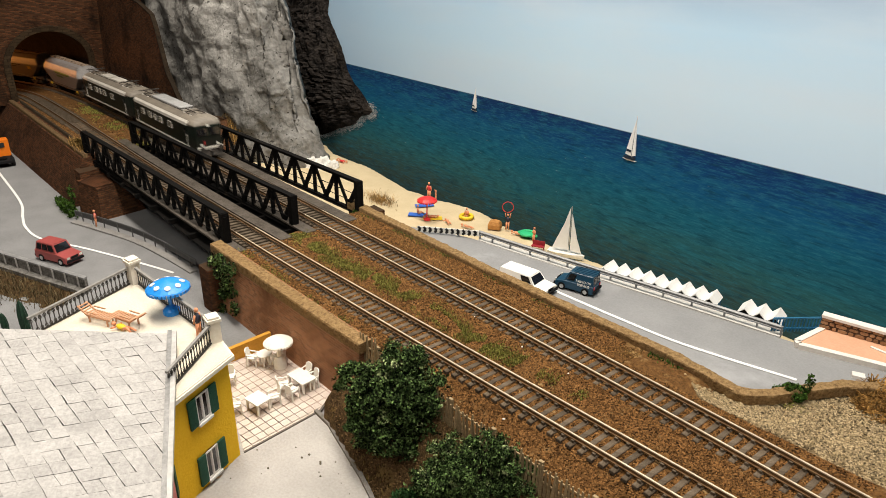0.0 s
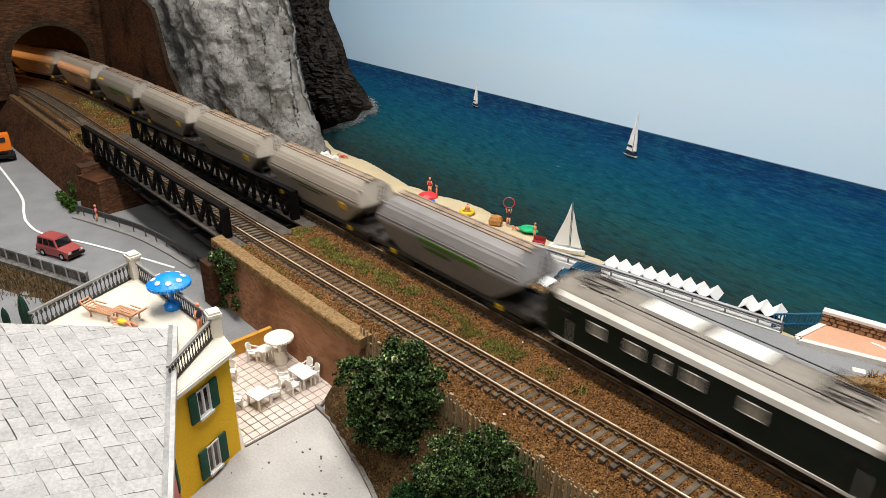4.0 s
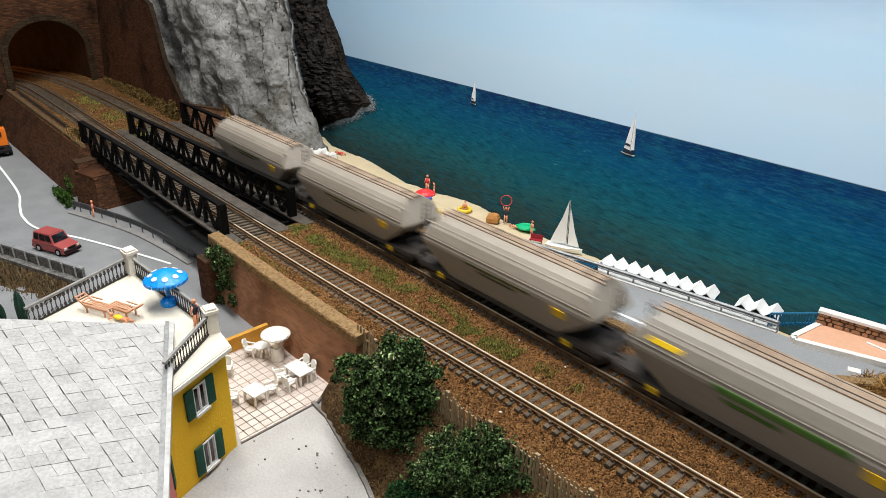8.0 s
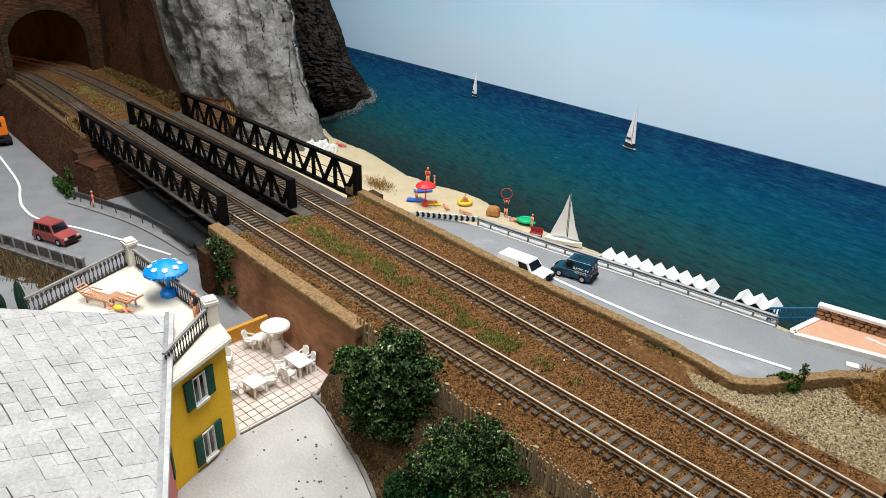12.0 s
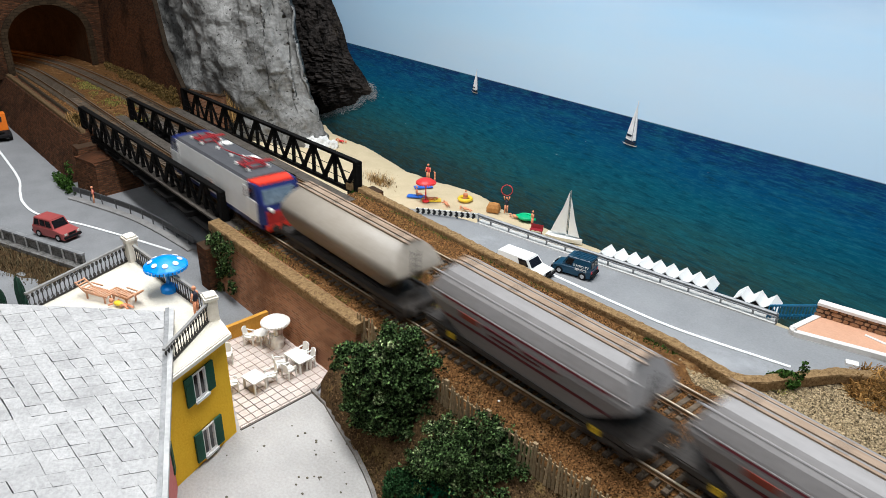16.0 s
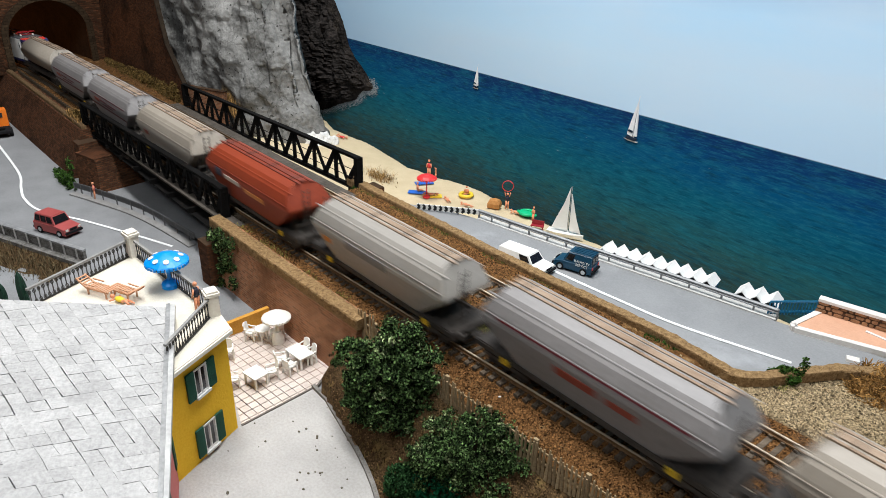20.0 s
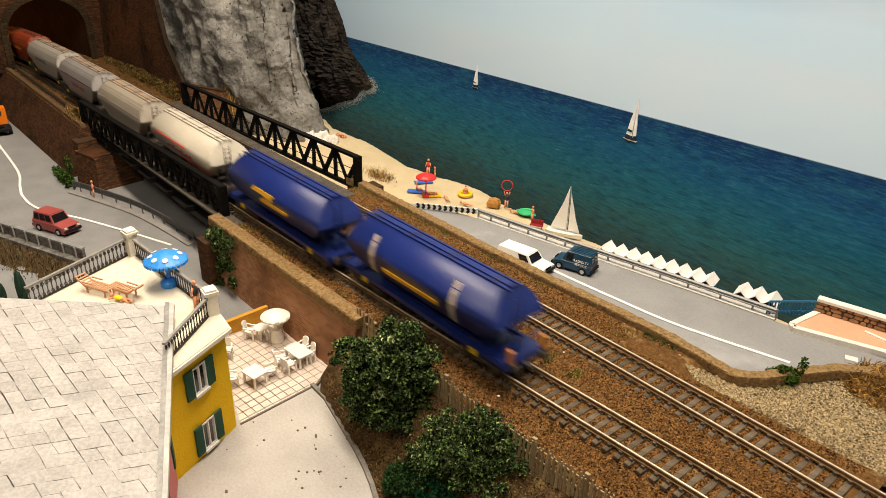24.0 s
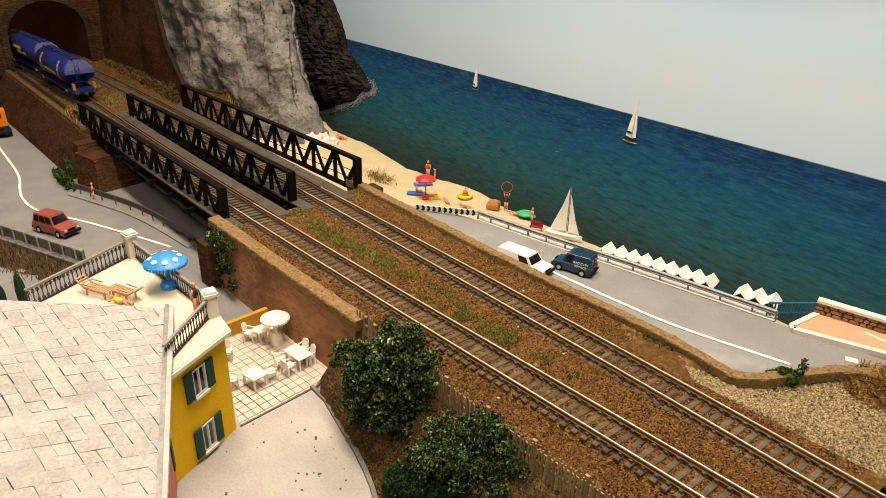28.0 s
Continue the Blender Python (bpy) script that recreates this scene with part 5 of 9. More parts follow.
def cabin(m):
    t = thing("beach_cabin", m, "small beach cabin with a white gabled roof and blue front", "beach hut", group="beach huts")
    w, d, h = 0.0086, 0.014, 0.012
    part("body", box(bmesh.new(), -w / 2 + 0.0004, -d / 2, 0, w / 2 - 0.0004, d / 2, h), CABIN_BLUE, t)
    bm = loft(bmesh.new(), [[(-w / 2 - 0.0002, y, h - 0.0003), (0, y, h + 0.0042), (w / 2 + 0.0002, y, h - 0.0003), (0, y, h + 0.0034)] for y in (-d / 2 - 0.0012, d / 2 + 0.0006)])
    part("roof", bm, CABIN_WHITE, t, "white gabled roof")
    # Shade inside the open gable is drawn as a solid black plate.
    bm = bmesh.new()
    prof = [bm.verts.new((x, -d / 2 - 0.0002, z)) for x, z in ((-w / 2 + 0.0006, h - 0.0004), (w / 2 - 0.0006, h - 0.0004), (0, h + 0.0033))]
    pb = [bm.verts.new((v.co.x, -d / 2 + 0.0004, v.co.z)) for v in prof]
    bm.faces.new(prof)
    bm.faces.new(pb[::-1])
    for i in range(3):
        bm.faces.new((prof[i], prof[(i + 1) % 3], pb[(i + 1) % 3], pb[i]))
    part("gable", bm, BLACK, t, "black plate for the shaded gable opening")
    part("door", box(bmesh.new(), -0.0022, -d / 2 - 0.0004, 0.0005, 0.0022, -d / 2 + 0.0002, h - 0.002), CABIN_WHITE, t, "white door")
    return t


cab_dir = Vector((0.97, 0.235)).normalized()
ca = math.degrees(math.atan2(cab_dir.y, cab_dir.x))
first = None
for i in range(13):
    if i == 9:
        continue
    s = i * 0.0093 + (0.004 if i > 9 else 0)
    x, y = -0.375 + cab_dir.x * s, 0.1225 + cab_dir.y * s
    m = pose(x, y, -0.0235, 0, 0, ca)
    first = first or cabin(m)
    if i:
        copy_thing(first, m)

PINK_PAVE = mat("salmon_paving", (0.64, 0.37, 0.24), (0.57, 0.32, 0.2), 60, 0.8, 0.1, fine=800)
PALE_STONE = mat("pale_coping_stone", (0.75, 0.71, 0.66), (0.66, 0.61, 0.55), 100, 0.8, 0.1)
WARM_STONE = mat("warm_wall_stone", (0.42, 0.24, 0.13), (0.26, 0.14, 0.07), 160, 0.9, 0.4, rand=0.35)
solo("promenade", prism(bmesh.new(), [(-0.2365, 0.128), (-0.1895, 0.1455), (-0.12, 0.172), (-0.12, 0.2), (-0.2345, 0.153)], -0.012, ROAD_Z + 0.0026), PINK_PAVE, "salmon paved promenade with pale kerb", kind="structure")
bm = bmesh.new()
kp = [(-0.2345, 0.1545), (-0.238, 0.1285), (-0.2355, 0.1262), (-0.1895, 0.1428), (-0.12, 0.168)]
for a, b in zip(kp, kp[1:]):
    bar(bm, (*a, ROAD_Z + 0.001), (*b, ROAD_Z + 0.001), 0.0036, 0.0045)
solo("promenade_kerb", bm, PALE_STONE, "pale stone kerb round the promenade", kind="structure")
bm = bar(bmesh.new(), (-0.206, 0.1545, ROAD_Z + 0.0028), (-0.165, 0.1545, ROAD_Z + 0.0028), 0.0018, 0.0006)
solo("promenade_marking", bm, PALE_STONE, "pale band across the promenade paving", kind="structure")
p0, p1 = Vector((-0.2365, 0.1535, ROAD_Z)), Vector((-0.1, 0.188, ROAD_Z))
sw = solo("wall_promenade", bar(bmesh.new(), p0 + Vector((0, 0.001, 0.005)), p1 + Vector((0, 0.001, 0.005)), 0.003, 0.0108), mat("dark_joint_mortar", (0.12, 0.07, 0.045), rough=0.95), "rubble stone parapet with a white coping", kind="structure")
part("coping", bar(bmesh.new(), p0 + Vector((-0.0006, 0.0006, 0.0113)), p1 + Vector((0.0006, 0.0006, 0.0113)), 0.0052, 0.0018), PALE_STONE, sw, "white coping")
rng = random.Random(8)
wd = (p1 - p0).normalized()
wn = Vector((wd.y, -wd.x, 0))
s = 0.0
for r in range(3):
    s = rng.uniform(-0.002, 0)
    z0 = (0.0026, 0.0056, 0.0082)[r]
    z1 = (0.0055, 0.0081, 0.0103)[r]
    while s < 0.136:
        w = rng.uniform(0.003, 0.0078)
        bm = bmesh.new()
        pts = []
        for k in range(7):
            a = 2 * math.pi * k / 7
            pts.append((s + w / 2 + (w / 2 - 0.0003) * math.copysign(abs(math.cos(a)) ** 0.6, math.cos(a)) * rng.uniform(0.88, 1.0), (z0 + z1) / 2 + (z1 - z0) / 2 * 0.9 * math.copysign(abs(math.sin(a)) ** 0.6, math.sin(a)) * rng.uniform(0.85, 1)))
        b0 = p0 - wn * -0.0004
        f = [bm.verts.new(p0 + wd * u + wn * 0.0023 + Vector((0, 0.001, v))) for u, v in pts]
        k_ = [bm.verts.new(p0 + wd * u + wn * 0.0012 + Vector((0, 0.001, v))) for u, v in pts]
        bm.faces.new(f)
        for i in range(7):
            bm.faces.new((f[i], f[(i + 1) % 7], k_[(i + 1) % 7], k_[i]))
        part("stone", bm, WARM_STONE, sw)
        s += w
fence = thing("blue_fence", pose(0, 0, ROAD_Z), "blue painted metal fence beside the promenade", "fence")
BLUE_F = mat("sea_blue_paint", (0.02, 0.16, 0.3), (0.015, 0.12, 0.24), 100, 0.5, 0.05)
f0, f1 = Vector((-0.2555, 0.1305, 0)), Vector((-0.237, 0.1525, 0))
for z in (0.0095, 0.0022):
    part("rail", bar(bmesh.new(), f0 + Vector((0, 0, z)), f1 + Vector((0, 0, z)), 0.001, 0.001), BLUE_F, fence)
for i in range(15):
    p = f0.lerp(f1, i / 14)
    part("bar", bar(bmesh.new(), p, p + Vector((0, 0, 0.0095)), 0.0007, 0.0007, up=(1, 0, 0)), BLUE_F, fence)
solo("stone_block", box(bmesh.new(), -0.0032, -0.0024, 0, 0.0032, 0.0024, 0.0016), PALE_STONE, "flat white stone block at the roadside", "stone", at=pose(-0.1985, 0.1235, ROAD_Z, 0, 0, 22))

# ---- beach things ----
BZ = -0.0295
parasol("beach_parasol", pose(-0.5535, 0.1075, BZ), 0.0078, 0.0195, 0.0005, RED_PLASTIC, RED_PLASTIC, "red parasol on the beach", base_r=0.36, base_h=0.0012)


def towel(x, y, a, c, label):
    bm = box(bmesh.new(), -0.0075, -0.0032, 0, 0.0075, 0.0032, 0.0006)
    return solo("beach_towel", bm, c, label, "towel", group="beach towels", at=pose(x, y, BZ, 0, 0, a))


towel(-0.566, 0.108, 40, BLUE_P, "blue towel on the sand")
towel(-0.5775, 0.125, 60, BLUE_P, "blue towel on the sand")
towel(-0.552, 0.1125, 50, YELLOW_P, "yellow towel on the sand under the parasol")
figurine(pose(-0.5665, 0.1085, BZ, 0, 0, 60), "painted figurine sitting on a blue towel", 0.013, sit=True)
figurine(pose(-0.5525, 0.1125, BZ + 0.0007, 0, 0, 50), "painted figurine lying on a yellow towel", 0.0135, lying=True)
figurine(pose(-0.587, 0.1385, BZ, 0, 0, 290), "painted figurine standing by the water, red swimsuit", 0.0145, dress=RED_P)
figurine(pose(-0.579, 0.1395, BZ, 0, 0, 250), "small painted figurine playing by the water", 0.0092, arms="up")
figurine(pose(-0.712, 0.133, BZ, 0, 0, 20), "painted figurine lying below the cliff, red swimsuit", 0.016, lying=True, dress=RED_P)
figurine(pose(-0.5355, 0.1365, BZ, 0, 0, 300), "painted figurine sitting on a yellow float", 0.0115, sit=True)
figurine(pose(-0.5205, 0.122, BZ, 0, 0, 190), "painted figurine lying on the sand", 0.013, lying=True)
figurine(pose(-0.5385, 0.117, BZ, 0, 0, 160), "painted figurine lying on the sand", 0.012, lying=True)
figurine(pose(-0.4945, 0.144, BZ, 0, 0, 300), "painted figurine with raised arms holding a hoop", 0.0132, arms="up", dress=DARK_P)
figurine(pose(-0.4655, 0.1445, BZ, 0, 0, 250), "painted figurine standing by the green float", 0.0115)
figurine(pose(-0.4835, 0.1435, BZ, 0, 0, 190), "painted figurine lying beside the green float", 0.0135, lying=True)


def ring_mesh(bm, c, R, r, n=20, k=6, plane="xy"):
    rings = []
    for i in range(n + 1):
        a = 2 * math.pi * i / n
        ring = []
        for j in range(k):
            b = 2 * math.pi * j / k
            q = (R + r * math.cos(b))
            p = (q * math.cos(a), q * math.sin(a), r * math.sin(b)) if plane == "xy" else (q * math.cos(a), r * math.sin(b), q * math.sin(a))
            ring.append((c[0] + p[0], c[1] + p[1], c[2] + p[2]))
        rings.append(ring)
    return loft(bm, rings, caps=False)


solo("swim_float", ring_mesh(bmesh.new(), (0, 0, 0.001), 0.0048, 0.0014), YELLOW_P, "yellow inflatable ring on the sand", "float", smooth=True, at=pose(-0.5345, 0.1352, BZ))
gf = ball(bmesh.new(), (0, 0, 0.0015), 0.009, 0.0042, 0.0015, 12)
ring_mesh(gf, (0, 0, 0.0022), 0.0052, 0.0011)
solo("green_float", gf, GREEN_P, "green inflatable mattress on the sand", "float", smooth=True, at=pose(-0.4755, 0.1475, BZ, 0, 0, 15))
solo("hoop", ring_mesh(bmesh.new(), (0, 0, 0.0185), 0.0042, 0.0003, plane="xz"), RED_P, "thin red hoop held up on the beach", "hoop", smooth=True, at=pose(-0.4945, 0.1435, BZ, 0, 0, 40))
WICKER = mat("wicker", (0.5, 0.25, 0.08), (0.36, 0.16, 0.05), 400, 0.8, 0.4)
bm = loft(bmesh.new(), [[(x * k, y * k, z) for x, y in ((-0.0045, -0.004), (0.0045, -0.004), (0.005, 0.002), (0, 0.0045), (-0.005, 0.002))] for z, k in ((0, 1), (0.0035, 1.05), (0.006, 0.8), (0.0068, 0.3))])
solo("beach_basket", bm, WICKER, "orange brown wicker beach chair", "beach chair", at=pose(-0.5035, 0.1385, BZ, 0, 0, 30))
bs = thing("beach_bench", pose(-0.4535, 0.1365, BZ, 0, 0, 25) @ Matrix.Scale(0.72, 4), "dark red folding bench on the sand", "bench")
DRED = paint("dark_red_paint", (0.3, 0.02, 0.03))
part("seat", box(bmesh.new(), -0.0065, -0.0025, 0.003, 0.0065, 0.0025, 0.0038), DRED, bs)
part("backrest", box(bmesh.new(), -0.0065, 0.0022, 0.0038, 0.0065, 0.0028, 0.0085), DRED, bs)
for x in (-0.006, 0.006):
    part("leg", bar(bmesh.new(), (x, -0.002, 0), (x, 0.002, 0.0032), 0.0008, 0.0008), DRED, bs)

sb = thing("sail_dinghy", pose(-0.4305, 0.1425, BZ, 0, 0, 22), "small white dinghy with a tall white sail on the beach", "sailboat")
SAIL = mat("white_sail", (0.84, 0.83, 0.8), (0.78, 0.77, 0.74), 60, 0.7, 0.05)
hull = loft(bmesh.new(), [[(x, -w, 0.004), (x, -w * 0.7, 0.001), (x, 0, 0.0), (x, w * 0.7, 0.001), (x, w, 0.004)] for x, w in ((-0.013, 0.0035), (-0.006, 0.0045), (0.004, 0.004), (0.014, 0.0004))])
part("hull", hull, WHITE_PLASTIC, sb)
part("mast", rod(bmesh.new(), (0.002, 0, 0.003), (0.002, 0, 0.0395), 0.00035, 0.0003, 6), CHROME, sb)
for nm, pts in (("main_sail", [(0.0015, 0.006), (0.0012, 0.039), (-0.0025, 0.026), (-0.0075, 0.0135), (-0.0105, 0.0055)]), ("fore_sail", [(0.003, 0.0055), (0.0026, 0.034), (0.0075, 0.0155), (0.0115, 0.005)])):
    bm = bmesh.new()
    f = [bm.verts.new((x, 0.0003 + 0.05 * 0.0, z)) for x, z in pts]
    k_ = [bm.verts.new((x, -0.0003, z)) for x, z in pts]
    bm.faces.new(f)
    bm.faces.new(k_[::-1])
    for i in range(len(pts)):
        bm.faces.new((f[i], f[(i + 1) % len(pts)], k_[(i + 1) % len(pts)], k_[i]))
    part(nm, bm, SAIL, sb)


def boulder(m, r, material, label, seed, name="boulder"):
    bm = bmesh.new()
    bmesh.ops.create_icosphere(bm, subdivisions=3, radius=1)
    for v in bm.verts:
        k = 1 + 0.35 * noise.noise(v.co * 1.6 + Vector((seed, 0, 0))) + 0.2 * noise.noise(v.co * 4 + Vector((0, seed, 0)))
        v.co = Vector((v.co.x * r[0] * k, v.co.y * r[1] * k, max(-0.3, v.co.z) * r[2] * k))
    return solo(name, bm, material, label, "rock", group="white rocks", at=m)


for i, (x, y, r) in enumerate(((-0.7345, 0.1025, 0.0085), (-0.7245, 0.1065, 0.0098), (-0.7145, 0.1125, 0.0095), (-0.7075, 0.1195, 0.0065))):
    boulder(pose(x, y, BZ + 0.001, 0, 0, i * 50), (r, r * 0.8, r * 0.85), WHITE_ROCK, "white boulder at the foot of the cliff", i * 3.1)

# ---- printed details of the backdrop: two sailing boats, the dark headland with surf ----
bm = bmesh.new()
def plate(bm, pts, d0=0.0, d1=0.0008, mi=0):
    a = [bm.verts.new(on_backdrop(s, z, 0.0003 + d0)) for s, z in pts]
    b = [bm.verts.new(on_backdrop(s, z, 0.0003 + d1)) for s, z in pts]
    bm.faces.new(a[::-1]).material_index = mi
    bm.faces.new(b).material_index = mi
    for i in range(len(pts)):
        bm.faces.new((a[i], a[(i + 1) % len(pts)], b[(i + 1) % len(pts)], b[i])).material_index = mi
    return bm


PRINT_WHITE = mat("printed_white", (0.88, 0.88, 0.88), (0.74, 0.75, 0.77), 300, 0.8, 0.0)
PRINT_DARK = mat("printed_dark", (0.03, 0.04, 0.06), (0.02, 0.03, 0.05), 300, 0.8, 0.0)


def print_boat(s, z, k, label):
    t = thing("printed_sailboat", pose(0, 0, 0), label, "sailboat", group="printed sailboats")
    part("main_sail", plate(bmesh.new(), [(s + 0.0008 * k, z + 0.0015 * k), (s + 0.0018 * k, z + 0.023 * k), (s - 0.0012 * k, z + 0.0115 * k), (s - 0.0032 * k, z + 0.0022 * k)][::-1]), PRINT_WHITE, t)
    part("fore_sail", plate(bmesh.new(), [(s + 0.0014 * k, z + 0.0018 * k), (s + 0.0038 * k, z + 0.0022 * k), (s + 0.0034 * k, z + 0.009 * k), (s + 0.0022 * k, z + 0.021 * k)]), PRINT_WHITE, t)
    part("sail_stripe", plate(bmesh.new(), [(s - 0.0027 * k, z + 0.0042 * k), (s + 0.0008 * k, z + 0.0038 * k), (s + 0.0009 * k, z + 0.005 * k), (s - 0.0022 * k, z + 0.0054 * k)], 0.0009, 0.0011), PRINT_DARK, t)
    part("hull", plate(bmesh.new(), [(s - 0.004 * k, z + 0.001 * k), (s - 0.003 * k, z - 0.0006 * k), (s + 0.003 * k, z - 0.0008 * k), (s + 0.0042 * k, z + 0.001 * k)]), PRINT_DARK, t, "dark hull")
    part("bow_wave", plate(bmesh.new(), [(s - 0.0055 * k, z - 0.0006 * k), (s - 0.002 * k, z - 0.0016 * k), (s + 0.004 * k, z - 0.0016 * k), (s + 0.0052 * k, z - 0.0008 * k)], 0.0002, 0.0003), PRINT_WHITE, t)
    part("mast", plate(bmesh.new(), [(s + 0.0013 * k, z), (s + 0.0017 * k, z), (s + 0.0021 * k, z + 0.0255 * k), (s + 0.0018 * k, z + 0.0255 * k)], 0.0, 0.0004), PRINT_WHITE, t)
    return t


print_boat(0.0918, 0.0498, 1.365, "white sailing yacht heeling slightly on the printed sea")
print_boat(-0.0988, 0.0554, 0.89, "small white sailing yacht on the printed sea")

# Near-black rock colour carries the shade beside the cliff.
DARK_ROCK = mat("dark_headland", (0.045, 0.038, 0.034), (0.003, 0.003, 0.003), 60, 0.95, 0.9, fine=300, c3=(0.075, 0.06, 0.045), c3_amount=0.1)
edge = [(-0.3707, 0.1525), (-0.3788, 0.1272), (-0.3646, 0.1078), (-0.3489, 0.0886), (-0.3374, 0.0627), (-0.3213, 0.0484), (-0.3063, 0.0397), (-0.293, 0.03), (-0.2823, 0.0202), (-0.2911, 0.0145), (-0.3089, 0.0103), (-0.3217, -0.0013), (-0.3418, -0.0088), (-0.3641, -0.0172), (-0.3931, -0.0286), (-0.4182, -0.0367), (-0.4651, -0.0433)]


def headland():
    verts, faces = [], []
    n = 44
    E = resample(edge, 0.003)
    for j, (s, z) in enumerate(E):
        s += 0.0016 * noise.noise(Vector((s * 160, z * 160, 2)))
        for i in range(n):
            t = i / (n - 1)
            ss = s + (-0.62 - s) * t
            d = 0.0006 + 0.03 * t ** 0.8 + 0.007 * noise.fractal(Vector((ss * 90, z * 26, 5)), 0.8, 2, 4) * min(1, t * 9)
            verts.append(on_backdrop(ss, z + 0.002 * noise.noise(Vector((ss * 50, z * 50, 9))), max(0.0006, d)))
    for j in range(len(E) - 1):
        for i in range(n - 1):
            faces.append((j * n + i, j * n + i + 1, (j + 1) * n + i + 1, (j + 1) * n + i))
    me = bpy.data.meshes.new("headland")
    me.from_pydata(verts, [], faces)
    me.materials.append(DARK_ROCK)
    return tagged(new("headland", me), "dark rocky headland behind the cliff, shade in its colour", "headland")


headland()
bm = bmesh.new()
rng = random.Random(21)
for i in range(2600):
    t = rng.random()
    k = 7 + t * 8
    j = min(int(k), len(edge) - 2)
    s = edge[j][0] + (edge[j + 1][0] - edge[j][0]) * (k - j) + rng.gauss(0.0018, 0.0042)
    z = edge[j][1] + (edge[j + 1][1] - edge[j][1]) * (k - j) + rng.gauss(-0.0012, 0.0021)
    r = rng.uniform(0.0001, 0.00042)
    plate(bm, [(s + r * 1.6 * math.cos(a) * rng.uniform(0.6, 1.2), z + r * 0.7 * math.sin(a) * rng.uniform(0.6, 1.2)) for a in [2 * math.pi * q / 6 for q in range(6)]], 0.0, 0.0003 + rng.random() * 0.0006)
solo("surf", bm, mat("printed_surf", (0.42, 0.45, 0.46), (0.2, 0.25, 0.27), 400, 0.8, 0.0), "white surf round the foot of the headland", kind="stuff")

# ---- picket fence ----
def strip_along(bm, x0, x1, n, off, w, z0, z1, place=on_track):
    rings = []
    for x in lin(x0, x1, n):
        o = off(x) if callable(off) else off
        a, b = place(x, o - w / 2).translation, place(x, o + w / 2).translation
        rings.append([(a.x, a.y, z0), (b.x, b.y, z0), (b.x, b.y, z1), (a.x, a.y, z1)])
    return loft(bm, rings)



PICKET = mat("weathered_picket", (0.38, 0.285, 0.16), (0.2, 0.145, 0.08), 250, 0.85, 0.3, rand=0.2)
pk = thing("picket_fence", pose(0, 0, 0), "weathered grey-brown picket fence below the tracks", "fence")
bm = box(bmesh.new(), -0.0009, -0.0003, -0.003, 0.0009, 0.0003, 0.0155)
v = [q for q in bm.verts if q.co.z > 0.015]
for q in v:
    q.co.x *= 0.45
PK = to_mesh("picket", bm, PICKET)
rng = random.Random(5)
def fence_off(x):
    return -0.0823 - 0.0065 * max(0.0, min(1.0, (x + 0.39) / 0.14))


x = -0.4045
while x < -0.16:
    off = fence_off(x)
    base = -0.0145 if x > -0.39 else -0.0095
    m = on_track(x, off, base + rng.uniform(-0.0004, 0.0004), 0) @ pose(0, 0, 0, rng.uniform(-5, 5), rng.uniform(-3, 3), 0)
    share("picket", PK, pk, m)
    x += 0.0024
for z in (0.004, 0.0105):
    part("rail", strip_along(bmesh.new(), -0.4045, -0.16, 40, lambda q: fence_off(q) + 0.0007, 0.0006, -0.0135 + z, -0.0135 + z + 0.0009), PICKET, pk)
for x in lin(-0.39, -0.17, 8):
    m = on_track(x, fence_off(x) + 0.0006, -0.017)
    part("post", box(bmesh.new(), -0.0013, -0.0008, 0, 0.0013, 0.0008, 0.0195), PICKET, pk, at=m)

# ---- plants ----
def isl(m, lo, hi):
    """Vary a material stone by stone."""
    nt = m.node_tree
    b = nt.nodes["Principled BSDF"]
    g = nt.nodes.new("ShaderNodeNewGeometry")
    mr = nt.nodes.new("ShaderNodeMapRange")
    mr.inputs["To Min"].default_value, mr.inputs["To Max"].default_value = lo, hi
    hs = nt.nodes.new("ShaderNodeHueSaturation")
    nt.links.new(g.outputs["Random Per Island"], mr.inputs["Value"])
    nt.links.new(mr.outputs[0], hs.inputs["Value"])
    nt.links.new(b.inputs["Base Color"].links[0].from_socket, hs.inputs["Color"])
    nt.links.new(hs.outputs["Color"], b.inputs["Base Color"])
    return m


LEAF_DARK = isl(mat("dark_foliage", (0.078, 0.125, 0.038), (0.002, 0.008, 0.003), 260, 0.8, 0.2, fine=1200, c3=(0.34, 0.38, 0.19), c3_amount=0.13), 0.12, 1.8)
LEAF_MID = isl(mat("mid_green_foliage", (0.03, 0.075, 0.022), (0.006, 0.02, 0.007), 400, 0.8, 0.2), 0.3, 1.6)
LEAF_FRESH = mat("fresh_foliage", (0.06, 0.12, 0.02), (0.018, 0.042, 0.007), 700, 0.8, 0.2, fine=2500)
LEAF_TEAL = mat("teal_foliage", (0.014, 0.1, 0.04), (0.004, 0.03, 0.014), 700, 0.8, 0.2, fine=2500)
GRASS_GREEN = mat("green_turf", (0.23, 0.22, 0.05), (0.1, 0.1, 0.025), 900, 0.9, 0.2, fine=3000)
GRASS_DRY = mat("dry_grass", (0.36, 0.22, 0.08), (0.2, 0.11, 0.035), 600, 0.9, 0.2, fine=2500)
for q in (LEAF_DARK, LEAF_FRESH, LEAF_TEAL, GRASS_GREEN, GRASS_DRY):
    isl(q, 0.12, 1.8)
BARK = mat("brown_bark", (0.09, 0.06, 0.035), (0.05, 0.03, 0.02), 250, 0.9, 0.5)


